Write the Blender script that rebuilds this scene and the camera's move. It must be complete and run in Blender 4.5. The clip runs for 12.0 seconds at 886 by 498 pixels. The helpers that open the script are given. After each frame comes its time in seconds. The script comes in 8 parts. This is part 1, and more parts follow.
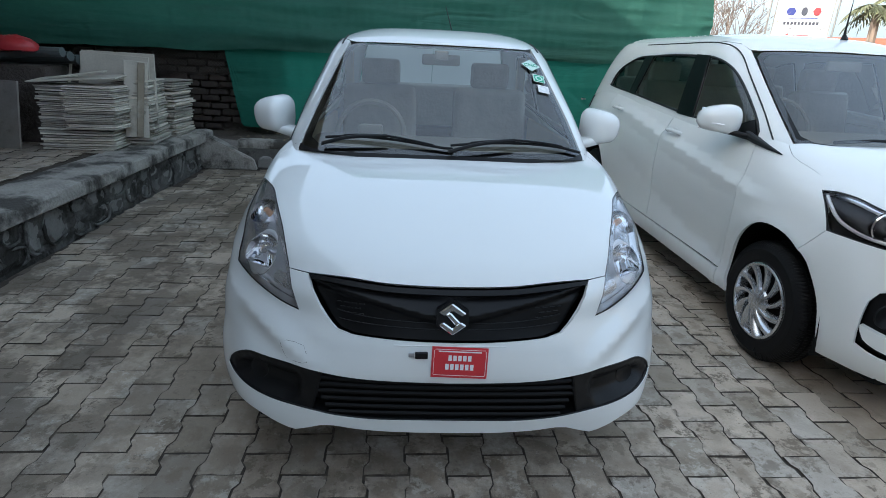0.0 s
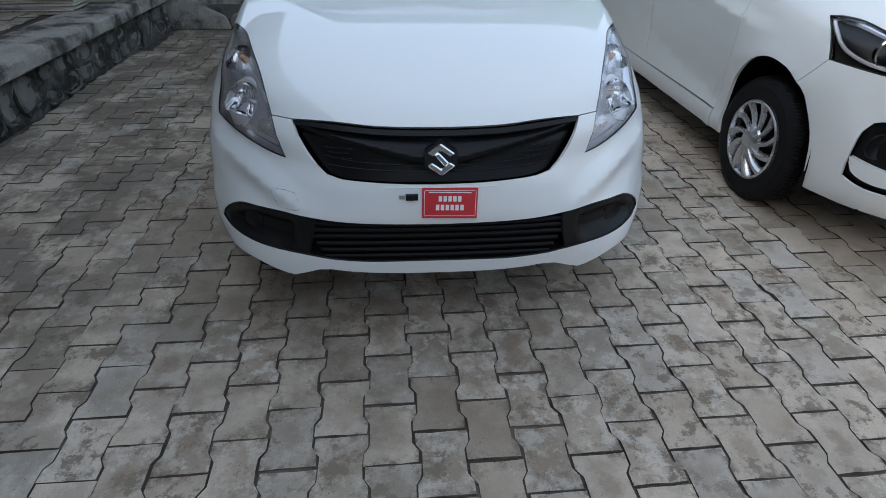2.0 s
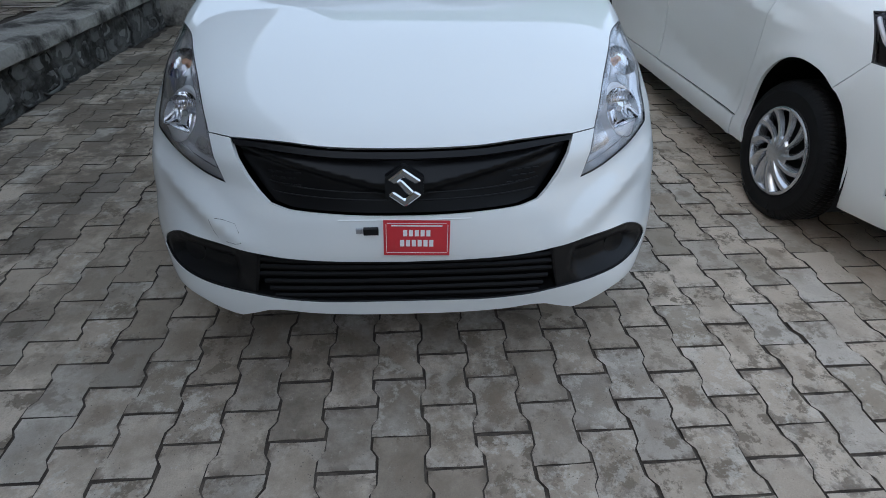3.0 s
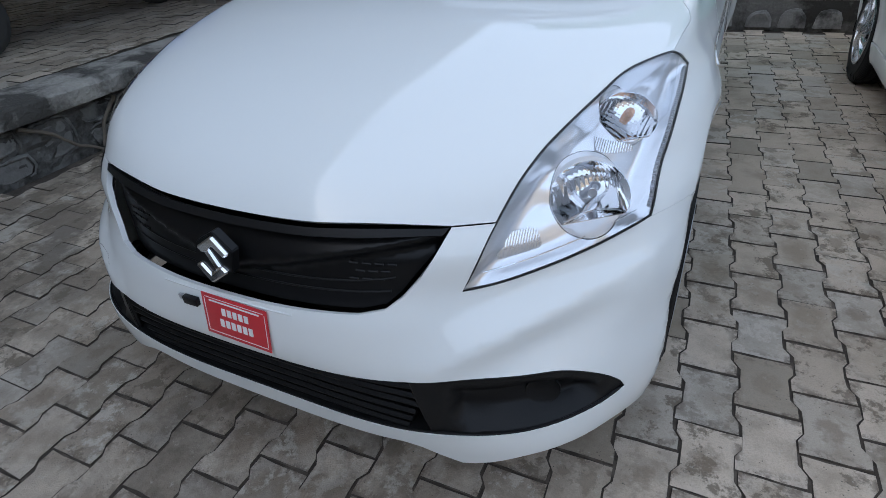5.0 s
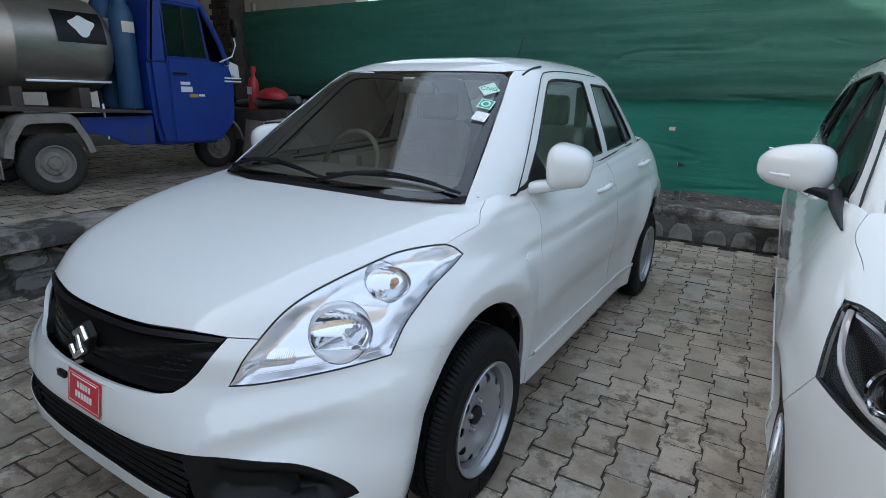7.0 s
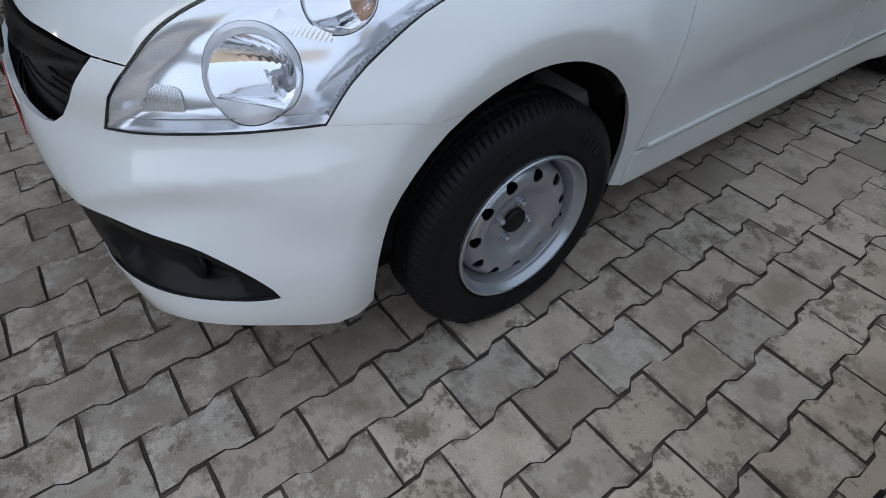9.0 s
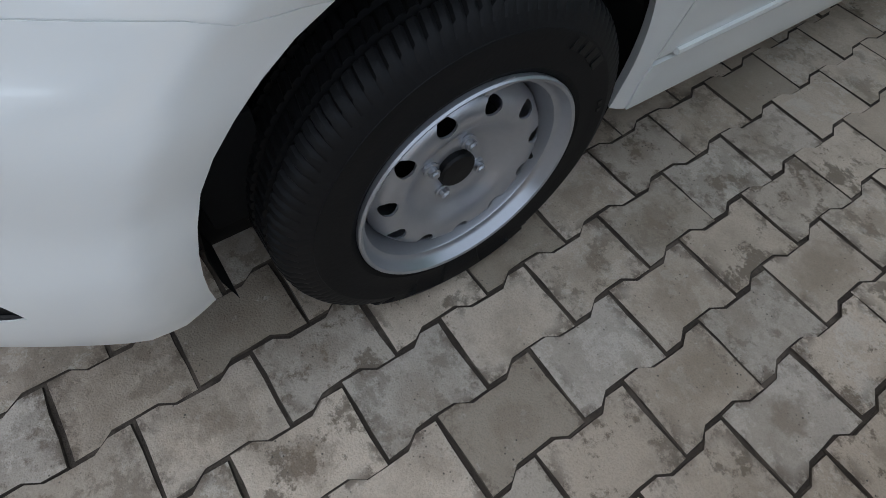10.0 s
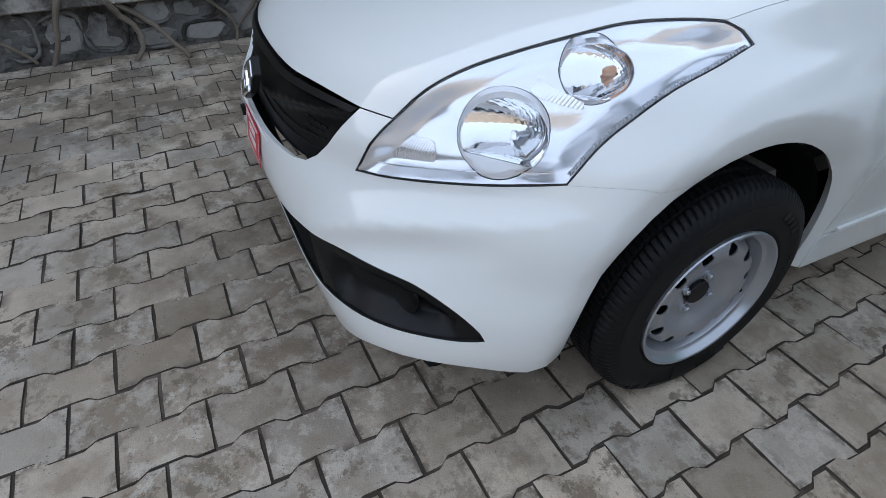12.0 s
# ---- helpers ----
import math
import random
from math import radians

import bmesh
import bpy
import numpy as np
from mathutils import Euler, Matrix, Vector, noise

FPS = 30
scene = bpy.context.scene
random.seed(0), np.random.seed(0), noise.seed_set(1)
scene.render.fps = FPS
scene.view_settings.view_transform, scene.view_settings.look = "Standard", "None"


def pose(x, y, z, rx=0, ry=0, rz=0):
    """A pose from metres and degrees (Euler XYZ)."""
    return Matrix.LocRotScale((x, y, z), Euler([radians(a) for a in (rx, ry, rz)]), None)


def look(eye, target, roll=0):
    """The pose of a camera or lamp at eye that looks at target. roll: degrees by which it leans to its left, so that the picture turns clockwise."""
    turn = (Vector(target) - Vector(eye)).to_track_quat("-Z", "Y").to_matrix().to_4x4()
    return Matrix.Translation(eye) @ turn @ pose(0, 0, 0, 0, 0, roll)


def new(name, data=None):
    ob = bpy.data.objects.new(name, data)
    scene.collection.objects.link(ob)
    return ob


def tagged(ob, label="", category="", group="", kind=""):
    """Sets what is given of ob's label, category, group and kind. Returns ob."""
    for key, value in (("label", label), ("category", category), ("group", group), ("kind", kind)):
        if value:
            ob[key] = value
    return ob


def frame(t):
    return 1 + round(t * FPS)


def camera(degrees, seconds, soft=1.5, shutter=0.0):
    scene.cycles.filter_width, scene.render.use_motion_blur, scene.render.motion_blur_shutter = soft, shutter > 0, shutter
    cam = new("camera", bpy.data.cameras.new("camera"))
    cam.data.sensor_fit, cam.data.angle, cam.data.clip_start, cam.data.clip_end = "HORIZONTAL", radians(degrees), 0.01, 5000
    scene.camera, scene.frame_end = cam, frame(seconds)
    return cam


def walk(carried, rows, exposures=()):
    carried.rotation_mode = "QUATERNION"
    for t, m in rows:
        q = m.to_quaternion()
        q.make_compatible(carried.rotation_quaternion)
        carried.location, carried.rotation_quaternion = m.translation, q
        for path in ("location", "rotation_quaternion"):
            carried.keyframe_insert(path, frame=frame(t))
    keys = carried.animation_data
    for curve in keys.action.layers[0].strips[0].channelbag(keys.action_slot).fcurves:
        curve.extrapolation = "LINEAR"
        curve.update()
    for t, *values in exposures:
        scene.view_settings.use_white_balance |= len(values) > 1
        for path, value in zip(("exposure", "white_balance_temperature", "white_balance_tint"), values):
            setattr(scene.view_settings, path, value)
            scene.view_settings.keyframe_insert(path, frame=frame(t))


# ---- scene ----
cam = camera(78.6, 12.0, soft=0.85)
PATH = [
    (0, (-0.123, -1.457, 1.436), (-0.01, 0.416, 0.746), 2.8),
    (0.5, (-0.13, -1.574, 1.478), (0.004, 0.335, 0.895), 2.3),
    (0.8, (-0.153, -1.57, 1.452), (0.004, 0.242, 0.62), 2.1),
    (1, (-0.133, -1.549, 1.423), (0.009, 0.191, 0.447), 1.8),
    (1.5, (-0.127, -1.566, 1.381), (0.016, 0.099, 0.283), 1.5),
    (2, (-0.103, -1.494, 1.363), (0.026, 0.159, 0.244), 0.9),
    (2.5, (-0.078, -1.321, 1.354), (0.03, 0.326, 0.224), 1.2),
    (3, (0.041, -1.212, 1.32), (0.119, 0.433, 0.185), 0.4),
    (3.5, (0.274, -1.057, 1.297), (0.157, 0.668, 0.292), -2.0),
    (3.7, (0.311, -0.963, 1.301), (0.195, 0.742, 0.261), -1.3),
    (5.3, (0.928, -0.582, 1.256), (0.027, 0.817, 0.147), -4.9),
    (5.5, (1.006, -0.631, 1.265), (0.054, 0.769, 0.199), -3.9),
    (6, (1.204, -0.659, 1.302), (0.298, 0.843, 0.34), 1.0),
    (6.5, (1.437, -0.641, 1.345), (0.486, 0.98, 0.66), 1.7),
    (7, (1.54, -0.646, 1.358), (0.524, 0.986, 0.807), 1.3),
    (7.5, (1.567, -0.551, 1.286), (0.524, 0.941, 0.456), 0.4),
    (7.7, (1.562, -0.468, 1.236), (0.514, 0.94, 0.278), 0.1),
    (9.3, (1.423, 0.214, 1.132), (0.279, 0.961, -0.328), -0.0),
    (9.5, (1.326, 0.301, 1.07), (0.274, 1.039, -0.462), 2.1),
    (10, (1.211, 0.456, 0.956), (0.394, 1.111, -0.748), 5.7),
    (10.5, (1.246, 0.451, 1.012), (0.415, 1.132, -0.675), 5.6),
    (11, (1.46, 0.269, 1.119), (0.37, 1.024, -0.378), 1.9),
    (11.5, (1.49, 0.099, 1.156), (0.21, 0.724, -0.248), -1.6),
    (11.8, (1.43, -0.052, 1.174), (0.071, 0.596, -0.143), -0.5),
    (12, (1.378, -0.162, 1.199), (-0.024, 0.516, -0.056), 0.2),
]
walk(cam, [(t, look(eye, target, roll)) for t, eye, target, roll in PATH], exposures=[(0, 0.42, 5700, 4), (0.5, 0.30, 5850, 8), (1.0, 0.20, 5850, 8), (1.5, 0.32, 5850, 8), (3.0, 0.38, 5850, 8), (5.5, 0.42, 5850, 10), (7.0, 0.40, 5950, 8), (9.5, 0.24, 6250, 10), (10.0, 0.36, 6350, 10), (11.0, 0.47, 6200, 10), (12, 0.50, 6050, 10)])

# ---- light ----
world = bpy.data.worlds.new("sky")
scene.world = world
world.use_nodes = True
wn = world.node_tree.nodes
sky = wn.new("ShaderNodeTexSky")
sky.sky_type, sky.sun_disc = "NISHITA", False
sky.sun_elevation, sky.sun_rotation = radians(24.5), radians(235)
sky.air_density, sky.dust_density, sky.ozone_density = 1.0, 5.0, 0.6
haze = wn.new("ShaderNodeVectorMath")
haze.operation = "ADD"
haze.inputs[1].default_value = (3.3, 3.6, 3.9)
world.node_tree.links.new(sky.outputs[0], haze.inputs[0])
world.node_tree.links.new(haze.outputs[0], wn["Background"].inputs[0])
wn["Background"].inputs[1].default_value = 0.15

sun_data = bpy.data.lights.new("sun", "SUN")
sun_data.energy, sun_data.angle, sun_data.color = 4.0, radians(0.6), (1.0, 0.93, 0.82)
sun = new("sun", sun_data)
sun.matrix_world = look((-8, -6, 12), (-8 + 1.0, -6 + 0.7, 12 - 0.55))


# ---- materials ----
def mat(name, base, rough=0.5, metal=0.0, var=0.12, scale=6.0, fine=70.0, bump=0.0, coat=0.0, rand=0.0, island=0.0, stain=None, stain_at=0.6, spec=0.5, stretch=(1, 1, 1), trans=0.0):
    m = bpy.data.materials.new(name)
    m.use_nodes = True
    nt = m.node_tree
    bs = nt.nodes["Principled BSDF"]
    ln = nt.links.new
    tc = nt.nodes.new("ShaderNodeTexCoord")
    mp = nt.nodes.new("ShaderNodeMapping")
    mp.inputs["Scale"].default_value = stretch
    ln(tc.outputs["Object"], mp.inputs[0])
    vec = mp.outputs[0]
    if rand:
        oi = nt.nodes.new("ShaderNodeObjectInfo")
        add = nt.nodes.new("ShaderNodeVectorMath")
        add.operation = "ADD"
        sc = nt.nodes.new("ShaderNodeVectorMath")
        sc.operation = "SCALE"
        ln(oi.outputs["Location"], sc.inputs[0])
        sc.inputs["Scale"].default_value = 1.0
        ln(vec, add.inputs[0])
        ln(sc.outputs[0], add.inputs[1])
        vec = add.outputs[0]
    big = nt.nodes.new("ShaderNodeTexNoise")
    big.inputs["Scale"].default_value, big.inputs["Detail"].default_value = scale, 4
    sml = nt.nodes.new("ShaderNodeTexNoise")
    sml.inputs["Scale"].default_value, sml.inputs["Detail"].default_value = fine, 3
    ln(vec, big.inputs["Vector"])
    ln(vec, sml.inputs["Vector"])
    s = nt.nodes.new("ShaderNodeMath")
    s.operation = "MULTIPLY_ADD"
    ln(big.outputs[0], s.inputs[0])
    s.inputs[1].default_value = 2.0
    s2 = nt.nodes.new("ShaderNodeMath")
    s2.operation = "MULTIPLY_ADD"
    ln(sml.outputs[0], s2.inputs[0])
    s2.inputs[1].default_value, s2.inputs[2].default_value = 1.0, -1.5
    ln(s2.outputs[0], s.inputs[2])
    val = s.outputs[0]
    for amount, node in ((rand, "ShaderNodeObjectInfo"), (island, "ShaderNodeNewGeometry")):
        if amount:
            q = nt.nodes.new(node)
            k = nt.nodes.new("ShaderNodeMath")
            k.operation = "MULTIPLY_ADD"
            ln(q.outputs["Random" if amount == rand and node.endswith("Info") else "Random Per Island"], k.inputs[0])
            k.inputs[1].default_value = 2 * amount / max(var, 0.01)
            off = nt.nodes.new("ShaderNodeMath")
            off.operation = "SUBTRACT"
            ln(val, off.inputs[0])
            off.inputs[1].default_value = amount / max(var, 0.01)
            ln(off.outputs[0], k.inputs[2])
            val = k.outputs[0]
    gain = nt.nodes.new("ShaderNodeMath")
    gain.operation = "MULTIPLY_ADD"
    ln(val, gain.inputs[0])
    gain.inputs[1].default_value, gain.inputs[2].default_value = var, 1.0
    mul = nt.nodes.new("ShaderNodeVectorMath")
    mul.operation = "SCALE"
    mul.inputs[0].default_value = base
    ln(gain.outputs[0], mul.inputs["Scale"])
    col = mul.outputs[0]
    if stain:
        st = nt.nodes.new("ShaderNodeTexNoise")
        st.inputs["Scale"].default_value, st.inputs["Detail"].default_value, st.inputs["Roughness"].default_value = scale * 0.35, 6, 0.65
        ln(vec, st.inputs["Vector"])
        rp = nt.nodes.new("ShaderNodeMapRange")
        rp.inputs["From Min"].default_value, rp.inputs["From Max"].default_value = stain_at, stain_at + 0.12
        ln(st.outputs[0], rp.inputs[0])
        mx = nt.nodes.new("ShaderNodeMix")
        mx.data_type = "RGBA"
        ln(rp.outputs[0], mx.inputs["Factor"])
        ln(col, mx.inputs["A"])
        mx.inputs["B"].default_value = (*stain, 1)
        col = mx.outputs["Result"]
    ln(col, bs.inputs["Base Color"])
    bs.inputs["Roughness"].default_value = rough
    bs.inputs["Metallic"].default_value = metal
    bs.inputs["Coat Weight"].default_value = coat
    bs.inputs["Coat Roughness"].default_value = 0.03
    bs.inputs["Specular IOR Level"].default_value = spec
    if trans:
        bs.inputs["Transmission Weight"].default_value = trans
    if bump:
        bp = nt.nodes.new("ShaderNodeBump")
        bp.inputs["Strength"].default_value, bp.inputs["Distance"].default_value = 1.0, bump
        ln(sml.outputs[0], bp.inputs["Height"])
        ln(bp.outputs[0], bs.inputs["Normal"])
    return m


def glass(name, tint, gloss=0.03, ior=1.7):
    m = bpy.data.materials.new(name)
    m.use_nodes = True
    nt = m.node_tree
    nt.nodes.remove(nt.nodes["Principled BSDF"])
    tr = nt.nodes.new("ShaderNodeBsdfTransparent")
    tr.inputs[0].default_value = (*tint, 1)
    gl = nt.nodes.new("ShaderNodeBsdfGlossy")
    gl.inputs["Roughness"].default_value = gloss
    fr = nt.nodes.new("ShaderNodeFresnel")
    fr.inputs[0].default_value = ior
    mx = nt.nodes.new("ShaderNodeMixShader")
    nt.links.new(fr.outputs[0], mx.inputs[0])
    nt.links.new(tr.outputs[0], mx.inputs[1])
    nt.links.new(gl.outputs[0], mx.inputs[2])
    nt.links.new(mx.outputs[0], nt.nodes["Material Output"].inputs[0])
    return m


PAINT = mat("white_paint", (0.765, 0.78, 0.765), 0.5, var=0.015, scale=1.5, fine=3, coat=1.0, spec=0.12)
PAINT.node_tree.nodes["Principled BSDF"].inputs["Coat Roughness"].default_value = 0.004
PAINT.node_tree.nodes["Principled BSDF"].inputs["Coat IOR"].default_value = 1.62
BLACK = mat("black_plastic", (0.008, 0.008, 0.0085), 0.42, var=0.2, fine=300, bump=0.0003, spec=0.22)
GLOSSB = mat("satin_black", (0.006, 0.006, 0.0065), 0.30, var=0.1, spec=0.22)
MESHB = mat("grille_mesh", (0.004, 0.004, 0.0045), 0.6, var=0.2, spec=0.2)
DARK = mat("dark_underbody", (0.007, 0.007, 0.007), 0.85, var=0.3, spec=0.15)
SEAL = mat("rubber_seal", (0.01, 0.01, 0.01), 0.6)
RUBBER = mat("tyre_rubber", (0.008, 0.008, 0.0085), 0.55, var=0.25, scale=12, fine=160, bump=0.0004, spec=0.18)
STEEL = mat("silver_wheel_paint", (0.44, 0.455, 0.485), 0.32, metal=0.68, var=0.10, scale=9, fine=90)
ALLOY = mat("silver_trim_paint", (0.60, 0.61, 0.63), 0.22, metal=0.8, var=0.06)
CHROME = mat("chrome", (0.82, 0.83, 0.85), 0.06, metal=1.0, var=0.02)
REFLECT = mat("lamp_reflector", (0.95, 0.955, 0.97), 0.05, metal=1.0, var=0.03, scale=30, fine=90)
LAMPGREY = mat("lamp_housing", (0.92, 0.93, 0.95), 0.16, metal=0.15, var=0.04)
SILVER = mat("metallised_housing", (0.93, 0.945, 0.97), 0.17, metal=0.68, var=0.03)
def ribs(name, base, rough, metal, scale, depth, along):
    """Metallised plastic with fine moulded flutes."""
    m = mat(name, base, rough, metal=metal, var=0.03)
    nt = m.node_tree
    tc, wv, bp = nt.nodes.new("ShaderNodeTexCoord"), nt.nodes.new("ShaderNodeTexWave"), nt.nodes.new("ShaderNodeBump")
    wv.bands_direction = along
    wv.inputs["Scale"].default_value = scale
    bp.inputs["Distance"].default_value = depth
    nt.links.new(tc.outputs["Object"], wv.inputs["Vector"])
    nt.links.new(wv.outputs["Fac"], bp.inputs["Height"])
    nt.links.new(bp.outputs[0], nt.nodes["Principled BSDF"].inputs["Normal"])
    return m


FLUTED = ribs("fluted_reflector", (0.93, 0.945, 0.97), 0.22, 0.80, 78.0, 0.0005, "X")
RIBBED = ribs("ribbed_strip", (0.85, 0.87, 0.90), 0.2, 0.6, 45.0, 0.004, "Y")
AMBER = mat("amber_bulb", (0.68, 0.40, 0.25), 0.2, var=0.05)
GLASS = glass("car_glass", (0.84, 0.89, 0.86), 0.006)
SCREEN = glass("laminated_screen", (0.95, 0.975, 0.955), 0.006, 2.1)
LENS = glass("lamp_lens", (0.99, 0.99, 1.0), 0.01, 1.4)
CABIN = mat("cabin_trim", (0.32, 0.295, 0.25), 0.7, var=0.1)
BEIGE = mat("cabin_beige", (0.70, 0.63, 0.50), 0.7, var=0.08)
SEATW = mat("plastic_wrapped_seat", (0.50, 0.47, 0.42), 0.22, var=0.18, scale=12, fine=40, bump=0.004)
RED = mat("red_film", (0.55, 0.03, 0.04), 0.35, var=0.06)
WHITE = mat("white_film", (0.80, 0.80, 0.78), 0.5, var=0.03)
MINT = mat("pale_green_film", (0.62, 0.80, 0.72), 0.45, var=0.03)
GREENF = mat("green_film", (0.03, 0.40, 0.22), 0.45, var=0.03)


def paver_mat(name, source, socket):
    """Worn precast concrete: tone of each stone, dirt film, cement smears, pits."""
    m = bpy.data.materials.new(name)
    m.use_nodes = True
    nt = m.node_tree
    ln = nt.links.new
    bs = nt.nodes["Principled BSDF"]
    geo = nt.nodes.new("ShaderNodeNewGeometry")

    def tex(scale, detail, rough=0.6):
        t = nt.nodes.new("ShaderNodeTexNoise")
        t.inputs["Scale"].default_value, t.inputs["Detail"].default_value, t.inputs["Roughness"].default_value = scale, detail, rough
        ln(geo.outputs["Position"], t.inputs["Vector"])
        return t.outputs[0]

    def span(v, lo, hi, to=1.0):
        r = nt.nodes.new("ShaderNodeMapRange")
        r.inputs["From Min"].default_value, r.inputs["From Max"].default_value, r.inputs["To Max"].default_value = lo, hi, to
        ln(v, r.inputs[0])
        return r.outputs[0]

    def blend(f, a, b):
        x = nt.nodes.new("ShaderNodeMix")
        x.data_type = "RGBA"
        ln(f, x.inputs["Factor"])
        for k, c in (("A", a), ("B", b)):
            if isinstance(c, tuple):
                x.inputs[k].default_value = (*c, 1)
            else:
                ln(c, x.inputs[k])
        return x.outputs["Result"]
    src = nt.nodes.new(source)
    rnd = src.outputs[socket]

    def other(k):
        a, b = nt.nodes.new("ShaderNodeMath"), nt.nodes.new("ShaderNodeMath")
        a.operation, b.operation = "MULTIPLY", "FRACT"
        a.inputs[1].default_value = k
        ln(rnd, a.inputs[0])
        ln(a.outputs[0], b.inputs[0])
        return b.outputs[0]

    def times(a, b):
        x = nt.nodes.new("ShaderNodeMath")
        x.operation = "MULTIPLY"
        ln(a, x.inputs[0])
        ln(b, x.inputs[1])
        return x.outputs[0]
    tone = blend(rnd, (0.480, 0.392, 0.300), (0.625, 0.520, 0.407))
    # some stones are greyer, some darker
    tone = blend(span(other(7.31), 0.70, 0.82, 0.55), tone, (0.455, 0.425, 0.375))
    tone = blend(span(other(13.7), 0.80, 0.90, 0.6), tone, (0.270, 0.228, 0.172))
    # trodden dirt gathers along the terrace
    sx = nt.nodes.new("ShaderNodeSeparateXYZ")
    ln(geo.outputs["Position"], sx.inputs[0])
    edge = times(span(sx.outputs[0], -0.5, -1.7), span(tex(2.6, 7, 0.70), 0.44, 0.53, 0.72))
    edge = times(edge, span(sx.outputs[0], -3.0, -2.8))
    # blotchy dark brown patch round the saloon's nose, gone 1 m out
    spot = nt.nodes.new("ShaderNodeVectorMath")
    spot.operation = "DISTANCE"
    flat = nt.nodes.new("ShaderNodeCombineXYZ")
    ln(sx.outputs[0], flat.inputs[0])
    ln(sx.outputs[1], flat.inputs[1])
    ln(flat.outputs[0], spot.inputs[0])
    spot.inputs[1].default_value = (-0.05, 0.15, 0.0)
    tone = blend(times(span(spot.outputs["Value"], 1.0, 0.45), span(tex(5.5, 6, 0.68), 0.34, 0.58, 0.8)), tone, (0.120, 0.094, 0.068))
    # broad dirt, then blotches that differ from stone to stone
    tone = blend(span(tex(0.75, 5), 0.48, 0.64, 0.45), tone, (0.265, 0.205, 0.142))
    tone = blend(span(tex(4.6, 6, 0.62), 0.47, 0.63, 0.60), tone, (0.275, 0.215, 0.152))
    tone = blend(times(span(tex(10, 7, 0.75), 0.52, 0.57, 0.85), span(other(3.9), 0.2, 0.7)), tone, (0.170, 0.132, 0.092))
    # pale cement film and flakes
    tone = blend(times(span(tex(13, 8, 0.75), 0.51, 0.57, 0.60), span(other(5.3), 0.48, 0.92)), tone, (0.64, 0.575, 0.485))
    tone = blend(span(tex(31, 7, 0.75), 0.60, 0.66, 0.5), tone, (0.56, 0.505, 0.435))
    if source.endswith("Info"):
        # worn hollow in the middle of a stone, paler rim
        tc = nt.nodes.new("ShaderNodeTexCoord")
        mp = nt.nodes.new("ShaderNodeMapping")
        mp.inputs["Scale"].default_value = (14.5, 10.2, 0.0)
        ln(tc.outputs["Object"], mp.inputs[0])
        far = nt.nodes.new("ShaderNodeVectorMath")
        far.operation = "LENGTH"
        ln(mp.outputs[0], far.inputs[0])
        rag = nt.nodes.new("ShaderNodeMath")
        rag.operation = "MULTIPLY_ADD"
        ln(tex(24, 6, 0.7), rag.inputs[0])
        rag.inputs[1].default_value = 1.7
        ln(far.outputs["Value"], rag.inputs[2])
        tone = blend(times(span(rag.outputs[0], 1.42, 1.12, 0.62), span(other(11.3), 0.40, 0.95)), tone, (0.225, 0.168, 0.115))
        tone = blend(times(span(rag.outputs[0], 1.62, 1.85, 0.22), span(other(17.9), 0.3, 0.8)), tone, (0.66, 0.58, 0.49))
        # grime that creeps in from the joints
        sep = nt.nodes.new("ShaderNodeSeparateXYZ")
        ln(tc.outputs["Object"], sep.inputs[0])

        def part_of(v, size):
            q = nt.nodes.new("ShaderNodeMath")
            q.operation = "ABSOLUTE"
            ln(v, q.inputs[0])
            r = nt.nodes.new("ShaderNodeMath")
            r.operation = "DIVIDE"
            ln(q.outputs[0], r.inputs[0])
            r.inputs[1].default_value = size
            return r.outputs[0]
        most = nt.nodes.new("ShaderNodeMath")
        most.operation = "MAXIMUM"
        ln(part_of(sep.outputs[0], 0.076), most.inputs[0])
        ln(part_of(sep.outputs[1], 0.104), most.inputs[1])
        tone = blend(times(span(most.outputs[0], 0.68, 1.0), span(tex(17, 7, 0.74), 0.50, 0.57, 0.85)), tone, (0.135, 0.102, 0.074))
    tone = blend(edge, tone, (0.115, 0.088, 0.062))
    # blotchy brown darkening of the terrace floor, full beyond x = -3.6
    tone = blend(times(span(sx.outputs[0], -2.95, -3.6), span(tex(1.3, 6, 0.65), 0.34, 0.52, 0.6)), tone, (0.130, 0.098, 0.070))
    vo = nt.nodes.new("ShaderNodeTexVoronoi")
    vo.inputs["Scale"].default_value = 80
    ln(geo.outputs["Position"], vo.inputs["Vector"])
    pit = times(span(vo.outputs["Distance"], 0.17, 0.10), span(tex(9, 3), 0.50, 0.62))
    tone = blend(pit, tone, (0.10, 0.085, 0.065))
    fine = tex(240, 3)
    tone = blend(span(fine, 0.42, 0.78, 0.30), tone, (0.17, 0.148, 0.12))
    ln(tone, bs.inputs["Base Color"])
    bs.inputs["Roughness"].default_value = 0.82
    mix = nt.nodes.new("ShaderNodeMath")
    mix.operation = "ADD"
    ln(fine, mix.inputs[0])
    ln(tex(28, 5, 0.7), mix.inputs[1])
    bp = nt.nodes.new("ShaderNodeBump")
    bp.inputs["Strength"].default_value, bp.inputs["Distance"].default_value = 0.7, 0.0035
    ln(mix.outputs[0], bp.inputs["Height"])
    ln(bp.outputs[0], bs.inputs["Normal"])
    return m


